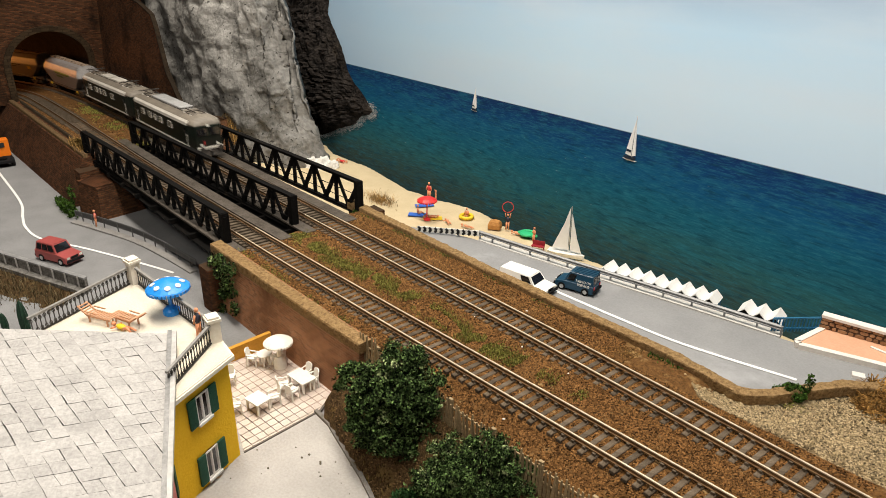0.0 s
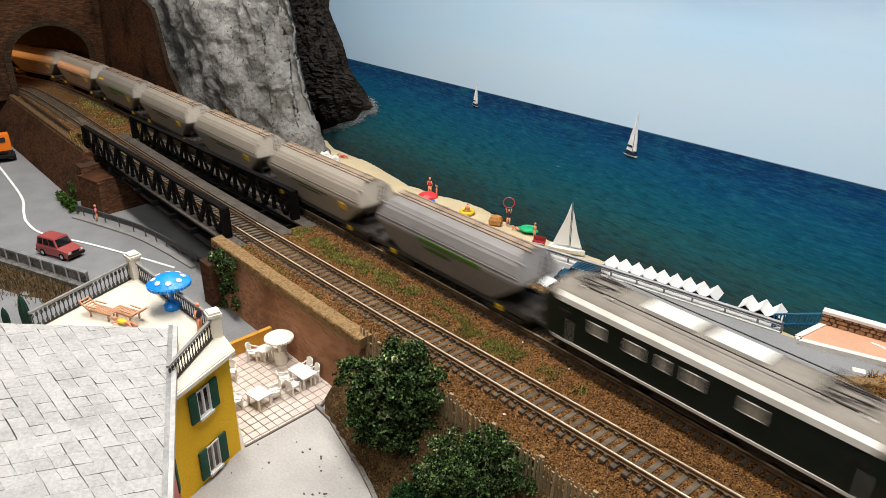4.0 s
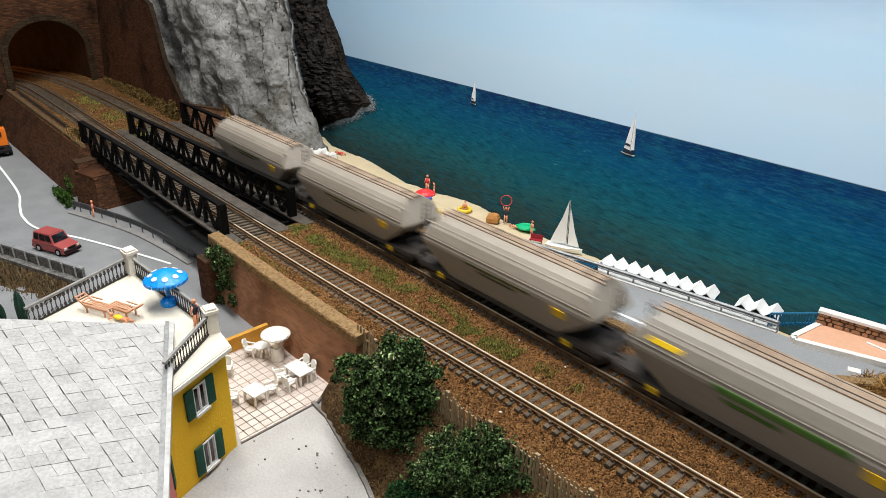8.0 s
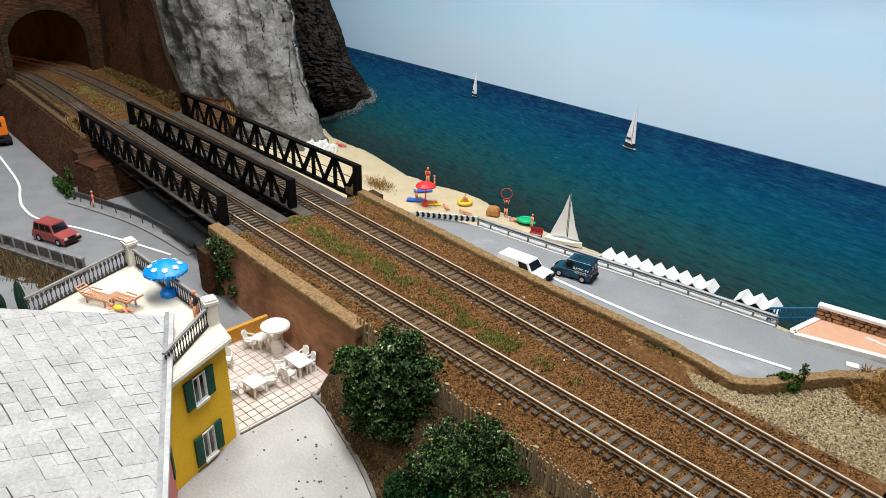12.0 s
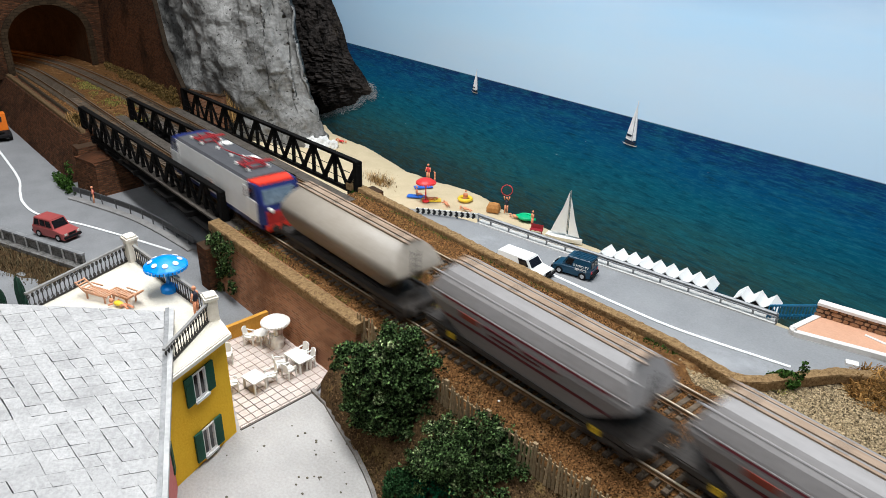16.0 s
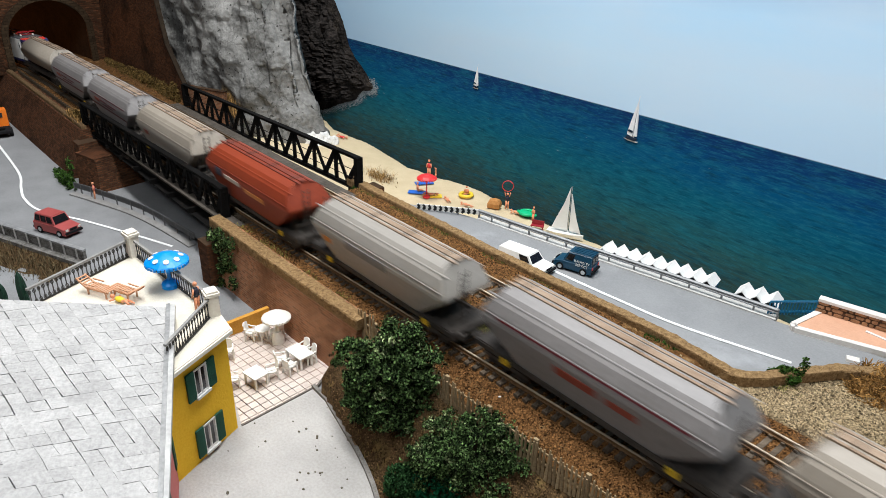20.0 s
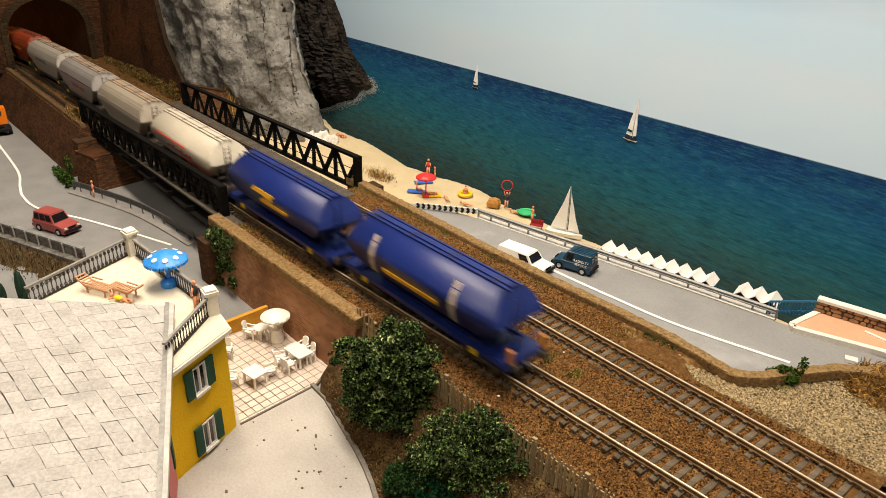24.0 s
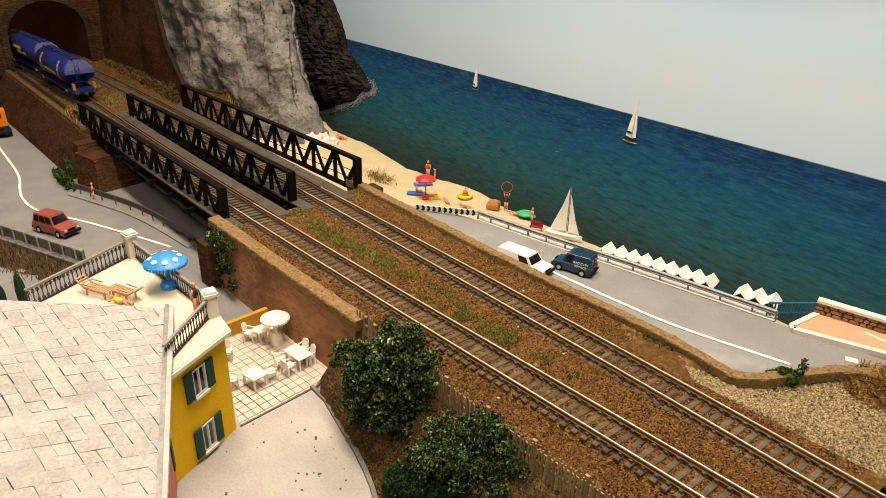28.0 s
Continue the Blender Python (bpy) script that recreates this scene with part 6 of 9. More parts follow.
def clumps(name, centres, radii, n, size, material, seed, shell=0.55, sprays=0):
    """Foliage of many small ragged clumps in and on a set of rounded masses."""
    rng = random.Random(seed)
    verts, faces = [], []
    weights = [r[0] * r[1] * r[2] for r in radii]
    tips = []
    for _ in range(sprays):
        k = rng.choices(range(len(centres)), weights)[0]
        d = Vector((rng.gauss(0, 1), rng.gauss(0, 1), rng.gauss(0, 1))).normalized() * rng.uniform(0.7, 1.12)
        tips.append(Vector(centres[k]) + Vector((d.x * radii[k][0], d.y * radii[k][1], d.z * radii[k][2])))
    for _ in range(n):
        k = rng.choices(range(len(centres)), weights)[0]
        while True:
            d = Vector((rng.uniform(-1, 1), rng.uniform(-1, 1), rng.uniform(-1, 1)))
            if 0.05 < d.length < 1:
                break
        f = d.length ** (1 - shell)
        d = d.normalized() * f
        c = Vector(centres[k]) + Vector((d.x * radii[k][0], d.y * radii[k][1], d.z * radii[k][2]))
        if tips:
            c = Vector(centres[k]).lerp(c, 0.7)
        c += Vector((noise.noise(c * 130), noise.noise(c * 130 + Vector((7, 0, 0))), noise.noise(c * 130 + Vector((0, 7, 0))))) * size * 1.3
        if tips and rng.random() < 0.85:
            c = rng.choice(tips) + Vector((rng.gauss(0, 1), rng.gauss(0, 1), rng.gauss(0, 0.8))) * 0.0019
        for _q in range(4):
            a = Vector((rng.gauss(0, 1), rng.gauss(0, 1), rng.gauss(0, 1))).normalized()
            b = a.orthogonal().normalized()
            b = (Matrix.Rotation(rng.uniform(0, 6.28), 3, a) @ b)
            e = a.cross(b)
            s = size * rng.uniform(0.45, 1.0)
            o = c + Vector((rng.gauss(0, 1), rng.gauss(0, 1), rng.gauss(0, 1))) * size * 0.4
            i0 = len(verts)
            verts += [o + b * s, o + e * s * 0.55 + a * s * 0.2, o - b * s * 0.8, o - e * s * 0.6 - a * s * 0.15]
            faces.append((i0, i0 + 1, i0 + 2, i0 + 3))
    me = bpy.data.meshes.new(name)
    me.from_pydata(verts, [], faces)
    me.materials.append(material)
    return me


def tree(m, label, masses, n, size, material, trunk_h, trunk_r, seed):
    t = thing("tree", m, label, "tree", group="trees")
    rng = random.Random(seed)
    bm = bmesh.new()
    pts = [Vector((0, 0, -0.014))]
    for i in range(1, 6):
        pts.append(Vector((rng.uniform(-1, 1) * trunk_r, rng.uniform(-1, 1) * trunk_r, trunk_h * i / 5)))
    for i in range(5):
        rod(bm, pts[i], pts[i + 1], trunk_r * (1 - i * 0.12), trunk_r * (1 - (i + 1) * 0.12), 8)
    part("trunk", bm, BARK, t, smooth=True)
    for c, r in masses:
        a = pts[rng.choice((2, 3, 4))]
        mid = a.lerp(Vector(c), 0.55) + Vector((rng.uniform(-1, 1), rng.uniform(-1, 1), rng.uniform(0, 1))) * 0.003
        bm = rod(bmesh.new(), a, mid, trunk_r * 0.5, trunk_r * 0.33, 6)
        rod(bm, mid, Vector(c) + Vector((0, 0, r[2] * 0.4)), trunk_r * 0.33, trunk_r * 0.12, 6)
        part("limb", bm, BARK, t)
    ob = new("crown", clumps("crown", [c for c, r in masses], [r for c, r in masses], n, size, material, seed, sprays=n // 75))
    ob.parent = t
    return t


tree(pose(-0.349, -0.089, -0.046), "dark green bushy tree by the picket fence",
     [((0.0, -0.002, 0.05), (0.018, 0.018, 0.017)), ((-0.012, -0.012, 0.036), (0.013, 0.014, 0.014)), ((0.009, 0.008, 0.045), (0.013, 0.012, 0.015)), ((0.003, 0.002, 0.064), (0.012, 0.012, 0.012)),
      ((-0.006, 0.01, 0.058), (0.011, 0.011, 0.012)), ((0.011, -0.006, 0.032), (0.013, 0.012, 0.011)), ((0.01, 0.011, 0.056), (0.01, 0.01, 0.011)), ((-0.016, -0.014, 0.05), (0.011, 0.011, 0.013)), ((0.012, 0.004, 0.03), (0.012, 0.011, 0.012)), ((-0.006, -0.008, 0.024), (0.012, 0.012, 0.012))], 13500, 0.0012, LEAF_DARK, 0.042, 0.0022, 11)
tree(pose(-0.2865, -0.0865, -0.035) @ Matrix.Scale(0.87, 4), "dark green bushy tree by the picket fence",
     [((0.0, 0.0, 0.026), (0.017, 0.017, 0.015)), ((-0.013, -0.014, 0.02), (0.012, 0.012, 0.012)), ((0.012, 0.01, 0.024), (0.013, 0.012, 0.014)), ((0.002, 0.003, 0.04), (0.011, 0.011, 0.010)), ((-0.004, -0.008, 0.012), (0.014, 0.012, 0.012)), ((0.02, 0.012, 0.026), (0.012, 0.012, 0.013)), ((-0.018, -0.004, 0.028), (0.012, 0.011, 0.013)), ((0.012, -0.006, 0.014), (0.014, 0.013, 0.014)), ((-0.022, -0.018, 0.012), (0.013, 0.013, 0.012))], 12500, 0.0012, LEAF_DARK, 0.024, 0.002, 12)


def bush(m, label, masses, n, size, material, seed, name="bush"):
    return tagged(new_at(name, clumps(name, [c for c, r in masses], [r for c, r in masses], n, size, material, seed), m), label, "bush", group="bushes")


def new_at(name, data, m):
    ob = new(name, data)
    ob.matrix_basis = m
    return ob


bush(pose(-0.314, -0.112, -0.046), "dark green shrub below the trees", [((0, 0, 0.007), (0.008, 0.009, 0.01)), ((0.007, 0.004, 0.004), (0.008, 0.008, 0.008))], 1500, 0.0011, LEAF_MID, 19)
bush(pose(-0.298, -0.1015, -0.045), "teal green shrub below the trees", [((0, 0, 0.008), (0.011, 0.012, 0.012)), ((0.014, 0.006, 0.004), (0.012, 0.01, 0.009))], 1800, 0.0012, LEAF_TEAL, 13)
bush(pose(-0.2325, -0.048, -0.03), "dark green shrub at the fence", [((0, 0, 0.006), (0.007, 0.006, 0.007)), ((0.014, 0.008, 0.005), (0.009, 0.006, 0.007))], 500, 0.0016, LEAF_DARK, 14)
bush(pose(-0.818, -0.1, STREET_Z), "green weeds at the foot of the bridge pier", [((0, 0, 0.003), (0.009, 0.005, 0.006)), ((0.012, -0.001, 0.004), (0.007, 0.004, 0.007)), ((-0.013, 0.0, 0.003), (0.009, 0.004, 0.005)), ((0.004, 0.004, 0.014), (0.005, 0.002, 0.008)), ((-0.024, 0.001, 0.002), (0.008, 0.004, 0.004)), ((0.02, -0.002, 0.002), (0.006, 0.004, 0.004))], 620, 0.0013, LEAF_FRESH, 15)
bush(pose(-0.211, 0.0735, -0.005), "bright green creeper at the end of the low wall", [((0, 0, 0.003), (0.006, 0.0045, 0.004)), ((-0.006, -0.003, 0.001), (0.004, 0.003, 0.0025)), ((0.005, 0.003, 0.009), (0.0018, 0.0018, 0.006))], 420, 0.0011, LEAF_FRESH, 16)
tufts_at = [(-0.208 + dx * 0.009, 0.0665 + dy * 0.0045) for dx, dy in [(math.cos(k * 2.4) * (k / 260) ** 0.5, math.sin(k * 2.4) * (k / 260) ** 0.5) for k in range(260)]]
bush(pose(-0.3165, -0.078, -0.036), "dark green shrub between the trees", [((0, 0, 0.006), (0.008, 0.007, 0.009)), ((0.006, 0.005, 0.004), (0.006, 0.006, 0.006))], 1200, 0.0011, LEAF_MID, 20)
DRY_SHRUB = isl(mat("olive_dry_scrub", (0.2, 0.125, 0.038), (0.06, 0.042, 0.013), 300, 0.9, 0.2), 0.2, 1.35)
rng = random.Random(23)
scrub = [((x, 0.0285 + rng.uniform(-0.002, 0.002), -0.005), (rng.uniform(0.006, 0.012), 0.004, 0.006 + 0.016 * max(0.0, (x + 1.02) / 0.17) * rng.uniform(0.5, 1.0))) for x in lin(-1.02, -0.85, 16)]
bush(pose(0, 0, 0), "olive brown dry scrub at the foot of the flank wall", scrub, 4200, 0.0012, DRY_SHRUB, 24, "dry_scrub")
bush(pose(-0.846, -0.069, -0.003), "yellowish dry scrub on the wall at the bridge end", [((0, 0, 0.003), (0.012, 0.004, 0.007)), ((-0.012, -0.001, 0.002), (0.01, 0.004, 0.005))], 900, 0.0011, DRY_SHRUB, 25, "dry_scrub")
ivy = []
rng = random.Random(17)
for i in range(26):
    ivy.append(((rng.gauss(-0.553, 0.008), -0.081 - rng.uniform(0, 0.002), STREET_Z + 0.002 + 0.043 * rng.random() ** 0.8), (0.0045, 0.0022, 0.0045)))
bush(pose(0, 0, 0), "climbing ivy on the end of the brick retaining wall", ivy, 1100, 0.0012, LEAF_DARK, 18, "ivy")


def tufts(name, spots, h, w, material, label, seed, lean=0.5, kind="stuff"):
    """Many single blades, each a slim bent triangle strip."""
    rng = random.Random(seed)
    verts, faces = [], []
    for (x, y, z, k) in spots:
        a = rng.uniform(0, 6.28)
        hh = h * k * rng.uniform(0.5, 1.15)
        d = Vector((math.cos(a), math.sin(a), 0))
        s = Vector((-d.y, d.x, 0)) * w * rng.uniform(0.6, 1.2)
        p = Vector((x, y, z))
        l = lean * hh * rng.uniform(0.2, 1.2)
        i0 = len(verts)
        verts += [p - s, p + s, p + d * l * 0.35 + Vector((0, 0, hh * 0.6)) - s * 0.7, p + d * l * 0.35 + Vector((0, 0, hh * 0.6)) + s * 0.7, p + d * l + Vector((0, 0, hh))]
        faces += [(i0, i0 + 1, i0 + 3, i0 + 2), (i0 + 2, i0 + 3, i0 + 4)]
    me = bpy.data.meshes.new(name)
    me.from_pydata(verts, [], faces)
    me.materials.append(material)
    return tagged(new(name, me), label, kind=kind)


rng = random.Random(31)


def band(n, x0, x1, off, spread, z=BED, patch=60.0, thr=-0.05):
    out = []
    while len(out) < n:
        x = rng.uniform(x0, x1)
        o = (off(x) if callable(off) else off) + rng.gauss(0, spread)
        p = on_track(x, o).translation
        if nz(p.x, p.y, patch, 4) > thr:
            out.append((p.x, p.y, z, 1.0))
    return out


tufts("turf", band(13000, -0.56, -0.33, lambda x: -0.0262 + 0.003 * math.sin(x * 40), 0.0042, patch=90.0, thr=-0.2) + band(900, -0.36, -0.28, -0.026, 0.003, thr=0.15), 0.0016, 0.00045, GRASS_GREEN, "low green turf between the tracks", 32)
tufts("turf_sea_side", band(3600, -0.555, -0.28, 0.0265, 0.0045, z=BED - 0.0004, patch=50.0, thr=0.0), 0.0014, 0.0003, GRASS_DRY, "thin dry grass beside the sea-side track", 42)
tufts("turf_far", band(2200, -1.0, -0.82, -0.0285, 0.006), 0.0017, 0.0004, GRASS_GREEN, "low green turf between the tracks before the tunnel", 33)
tufts("weeds_near", band(900, -0.565, -0.43, -0.0735, 0.0035, thr=0.1), 0.002, 0.00035, GRASS_GREEN, "green weeds beside the retaining wall", 34)
tufts("dry_grass_far", band(700, -1.02, -0.835, 0.0285, 0.002, z=-0.006, thr=-0.3) + band(700, -0.9, -0.84, 0.0285, 0.002, z=-0.006, thr=-1), 0.0095, 0.0004, GRASS_DRY, "tall dry grass below the flank wall", 35, 0.7)
tufts("reeds", [(rng.gauss(-0.785, 0.006), rng.gauss(0.055, 0.0025), -0.008, rng.uniform(0.4, 1)) for _ in range(160)], 0.034, 0.0003, GRASS_DRY, "tall dry reeds before the cliff", 43, 0.25)
tufts("dry_grass_cap", band(260, -0.865, -0.83, -0.083, 0.003, z=-0.001, thr=-1), 0.008, 0.0003, GRASS_DRY, "tall dry grass on the wall at the bridge", 36, 0.5)
spots = []
for i in range(5200):
    x = rng.uniform(-0.565, -0.25)
    k = [q for q in SEA_LINE if q[0] <= x][-1]
    j = SEA_LINE.index(k)
    k2 = SEA_LINE[j + 1]
    y = k[1] + (k2[1] - k[1]) * (x - k[0]) / (k2[0] - k[0]) - abs(rng.gauss(0.003, 0.002)) - 0.001
    if nz(x, y, 45, 6) > (-0.12 if x < -0.45 else 0.22):
        spots.append((x, y, -0.006, 1.0))
tufts("weeds_sea_wall", spots, 0.0028, 0.00045, LEAF_FRESH, "green weeds along the low wall", 37)
tufts("scrub_slope", [(x, y, z, k) for x, y, z, k in [(*hill_pt(rng.uniform(-0.4, -0.2), rng.uniform(0.0, 0.75)), rng.uniform(0.5, 1)) for _ in range(3800)]], 0.0032, 0.0004, isl(mat("brown_scrub", (0.16, 0.105, 0.035), (0.06, 0.045, 0.016), 600, 0.9, 0.2), 0.2, 1.6), "dry scrub on the earth slope", 38)
DITCH_GRASS = isl(mat("dull_ditch_grass", (0.17, 0.13, 0.07), (0.07, 0.055, 0.03), 600, 0.9, 0.2), 0.3, 1.6)
tufts("ditch_grass", [(*ditch_pt(rng.random(), abs(rng.gauss(0.18, 0.12)) + 0.1), rng.uniform(0.4, 1)) for _ in range(1700)], 0.0075, 0.0003, DITCH_GRASS, "tall dry grass in the ditch", 39, 0.6)
tufts("beach_grass", [(rng.gauss(-0.612, 0.008), rng.gauss(0.103, 0.004), -0.031, rng.uniform(0.4, 1)) for _ in range(420)], 0.009, 0.00025, GRASS_DRY, "dry grass on the beach", 40, 1.2)
DRY_TWIG = mat("dry_brown_twigs", (0.34, 0.19, 0.055), (0.16, 0.08, 0.025), 500, 0.9, 0.2)


def curly_bush(m, label, spread, high, n, material, seed):
    """A low dome of thin curling twigs."""
    rng = random.Random(seed)
    verts, faces = [], []
    for _ in range(n):
        r = rng.random() ** 0.5
        a = rng.uniform(0, 6.28)
        p = Vector((spread * r * math.cos(a), spread * r * math.sin(a), high * (1 - r * r) * rng.uniform(0.1, 1.0)))
        d = Vector((math.cos(a) * r + rng.gauss(0, 0.6), math.sin(a) * r + rng.gauss(0, 0.6), rng.gauss(0.1, 0.5))).normalized()
        axis = Vector((rng.gauss(0, 1), rng.gauss(0, 1), rng.gauss(0, 1))).normalized()
        turn = Matrix.Rotation(rng.uniform(0.25, 0.8), 3, axis)
        w = rng.uniform(0.00016, 0.00034)
        i0 = len(verts)
        for k in range(8):
            u = d.orthogonal().normalized() * w
            v = d.cross(u).normalized() * w
            verts += [p + u, p - u * 0.5 + v * 0.87, p - u * 0.5 - v * 0.87]
            p = p + d * 0.0011
            p.z = max(p.z, 0.0)
            d = turn @ d
            if k:
                q = i0 + 3 * k
                faces += [(q - 3 + e, q - 3 + (e + 1) % 3, q + (e + 1) % 3, q + e) for e in range(3)]
    me = bpy.data.meshes.new("dry_bush")
    me.from_pydata(verts, [], faces)
    me.materials.append(material)
    return tagged(new_at("dry_bush", me, m), label, "bush", group="bushes")


tufts("gravel_grass", [(x, y, -0.0075, 1.0) for x, y in tufts_at], 0.0022, 0.00035, GRASS_GREEN, "olive grass below the creeper on the gravel", 44)
curly_bush(pose(-0.168, 0.108, -0.007), "curly brown dry bush at the road end", 0.021, 0.0095, 1500, isl(DRY_TWIG, 0.35, 1.6), 41)


CACTUS_GREEN = mat("dark_cactus_green", (0.008, 0.045, 0.022), (0.003, 0.018, 0.009), 300, 0.7, 0.2)


def cactus(m, label, h, w):
    t = thing("cactus", m, label, "cactus", group="cacti")
    def blob(H, W):
        bm = bmesh.new()
        rings = []
        for i in range(9):
            s = i / 8
            r = W * (math.sin(math.pi * min(1, s * 0.9 + 0.1)) ** 0.6)
            rings.append([(r * (1.0 if k % 2 else 0.78) * math.cos(2 * math.pi * k / 14), r * 0.7 * (1.0 if k % 2 else 0.78) * math.sin(2 * math.pi * k / 14), H * s) for k in range(14)])
        return loft(bm, rings)
    CG = CACTUS_GREEN
    part("stem", blob(h, w), CG, t)
    part("arm", blob(h * 0.55, w * 0.55), CG, t, at=pose(w * 1.3, 0, 0, 0, 14, 0))
    part("arm", blob(h * 0.45, w * 0.5), CG, t, at=pose(-w * 1.4, 0.001, 0, 0, -16, 0))
    return t


cactus(pose(-0.622, -0.1985, STREET_Z), "dark green ribbed cactus beside the house", 0.028, 0.0048)
cactus(pose(-0.634, -0.2085, STREET_Z), "small dark green cactus beside the house", 0.017, 0.0035)

# dark toothed edging above the far wall
tooth = thing("toothed_edging", pose(0, 0, 0), "dark toothed edging on the coping before the tunnel", "edging")
bm = box(bmesh.new(), -0.0016, -0.0011, 0, 0.0016, 0.0011, 0.0042)
TOOTH = to_mesh("tooth", bm, mat("dark_edging", (0.06, 0.045, 0.03), rough=0.9))
for x in lin(-1.035, -0.87, 30):
    share("tooth", TOOTH, tooth, on_track(x, -0.079, -0.0035))

# crumbs on the yard and ballast stones
bm = bmesh.new()
rng = random.Random(51)
for i in range(60):
    x, y = rng.uniform(-0.42, -0.3), rng.uniform(-0.2, -0.1)
    if cut([(x, y), (x + 0.0001, y), (x, y + 0.0001)], [(-0.41, -0.15), (-0.33, -0.3), (-0.3, -0.2), (-0.34, -0.112), (-0.41, -0.097)]):
        r = rng.uniform(0.0003, 0.0009) * (1.6 if rng.random() < 0.06 else 1)
        ball(bm, (x, y, STREET_Z + 0.0014), r, r * 0.8, r * 0.6, 6)
solo("crumbs", bm, mat("dark_crumbs", (0.16, 0.14, 0.1), (0.08, 0.07, 0.05), 300, 0.9, 0.1), "dark crumbs scattered on the yard", kind="stuff")


def stones(name, n, pick, r0, r1, material, label, seed):
    rng = random.Random(seed)
    verts, faces = [], []
    ico = [(0, 0, 1), (0.9, 0, 0.2), (0.3, 0.85, 0.2), (-0.7, 0.5, 0.2), (-0.7, -0.5, 0.2), (0.3, -0.85, 0.2)]
    for _ in range(n):
        p = pick(rng)
        r = rng.uniform(r0, r1)
        a = rng.uniform(0, 6.28)
        i0 = len(verts)
        for x, y, z in ico:
            x, y = x * rng.uniform(0.7, 1.2), y * rng.uniform(0.7, 1.2)
            verts.append((p[0] + r * (x * math.cos(a) - y * math.sin(a)), p[1] + r * (x * math.sin(a) + y * math.cos(a)), p[2] + r * (z - 0.3) * 0.8))
        for k in range(5):
            faces.append((i0, i0 + 1 + k, i0 + 1 + (k + 1) % 5))
    me = bpy.data.meshes.new(name)
    me.from_pydata(verts, [], faces)
    me.materials.append(material)
    return tagged(new(name, me), label, kind="stuff")


BALLAST_STONE = isl(mat("ballast_stone", (0.215, 0.108, 0.038), (0.085, 0.04, 0.013), 300, 0.95, 0.3), 0.08, 1.7)
GRAVEL_STONE = isl(mat("gravel_stone", (0.42, 0.33, 0.2), (0.26, 0.19, 0.1), 300, 0.95, 0.3), 0.12, 1.5)


def on_bed(rng):
    while True:
        x = rng.uniform(-0.56, -0.15) if rng.random() < 0.9 else rng.uniform(-1.0, -0.83)
        o = rng.uniform(-0.08, 0.034 if x < -0.3 else 0.0165)
        if x > -0.575 and grid_y(x) + o > sea_y(x) - 0.002:
            continue
        if min(abs(o - GAUGE / 2), abs(o + GAUGE / 2), abs(o + SPACING - GAUGE / 2), abs(o + SPACING + GAUGE / 2)) > 0.0014:
            break
    p = on_track(x, o).translation
    z = BED
    if o > 0.034 and -0.56 < x < -0.2:
        z -= (o - 0.034) * 0.3
    if x > -0.41 and o < -0.06:
        z += (o + 0.06) * 0.42 * min(1, (x + 0.41) / 0.03)
    return (p.x, p.y, z + 0.0004)


stones("ballast_stones", 100000, on_bed, 0.00035, 0.00095, BALLAST_STONE, "brown ballast stones", 61)
stones("gravel_stones", 42000, lambda r: gravel_pt(r.uniform(-0.276, -0.1), r.uniform(0.05, 0.97)), 0.00045, 0.001, GRAVEL_STONE, "pale gravel stones", 62)
stones("slope_stones", 16000, lambda r: hill_pt(r.uniform(-0.405, -0.15), r.uniform(0, 0.7)), 0.0004, 0.0009, isl(mat("slope_stone", (0.15, 0.092, 0.04), (0.06, 0.036, 0.016), 300, 0.95, 0.3), 0.15, 1.7), "brown crumbs of earth on the slope", 63)
stones("white_pebbles", 9, lambda r: (*on_track(r.uniform(-0.4, -0.2), r.uniform(-0.075, 0.02)).translation[:2], BED + 0.0006), 0.0006, 0.0011, WHITE_ROCK, "a few white pebbles between the rails", 64)

# ---- refit to the camera's view ----
# The places above lie on view rays of a first camera fit. They move onto the same rays of the
# final camera, fitted by track gauge and wagon length, to look the same from it; uprights stay upright.
RAY_MATRIX = Matrix(((1.13402, 0.09557, -0.04607), (0.09885, 1.15593, 0.01498), (-0.09887, 0.11404, 1.19318)))
FIRST_EYE, CAMERA_EYE = Vector((-0.0569, -0.3107, 0.2716)), Vector((-0.0569, -0.3107, 0.2056))
FLAT = ("ground", "pavement", "trackbed", "embankment", "gravel_ground", "road", "ditch_ground", "kerb", "trim_", "wall_street", "wall_abutments",
        "wall_sea_side", "wall_pier", "patio", "turf", "weeds", "dry_", "reeds", "scrub", "beach_grass", "crumbs", "ballast_stones", "gravel_stones", "slope_stones",
        "white_pebbles", "ivy", "promenade")
NATIVE = ("baseboard", "backdrop", "printed_sailboat", "headland", "surf", "camera", "layout_strip_light", "ceiling_panel_light", "back_panel_light", "tunnel_bulb")
ON_HOUSE = ("corner_house", "terrace_house")


def refit_places(p, foot):
    """Places p (n x 3) moved onto the final camera's rays, their foot at height foot (n)."""
    g, d0, s0 = np.array(RAY_MATRIX), np.array(FIRST_EYE), np.array(CAMERA_EYE)
    low = np.column_stack([p[:, :2], foot]) - d0
    d = low @ g.T
    base = s0 + d * ((foot - s0[2]) / d[:, 2])[:, None]
    e = (p - d0) @ g.T
    k = ((base - s0)[:, :2] * e[:, :2]).sum(1) / (e[:, :2] ** 2).sum(1)
    return np.column_stack([base[:, :2], s0[2] + k * e[:, 2]])


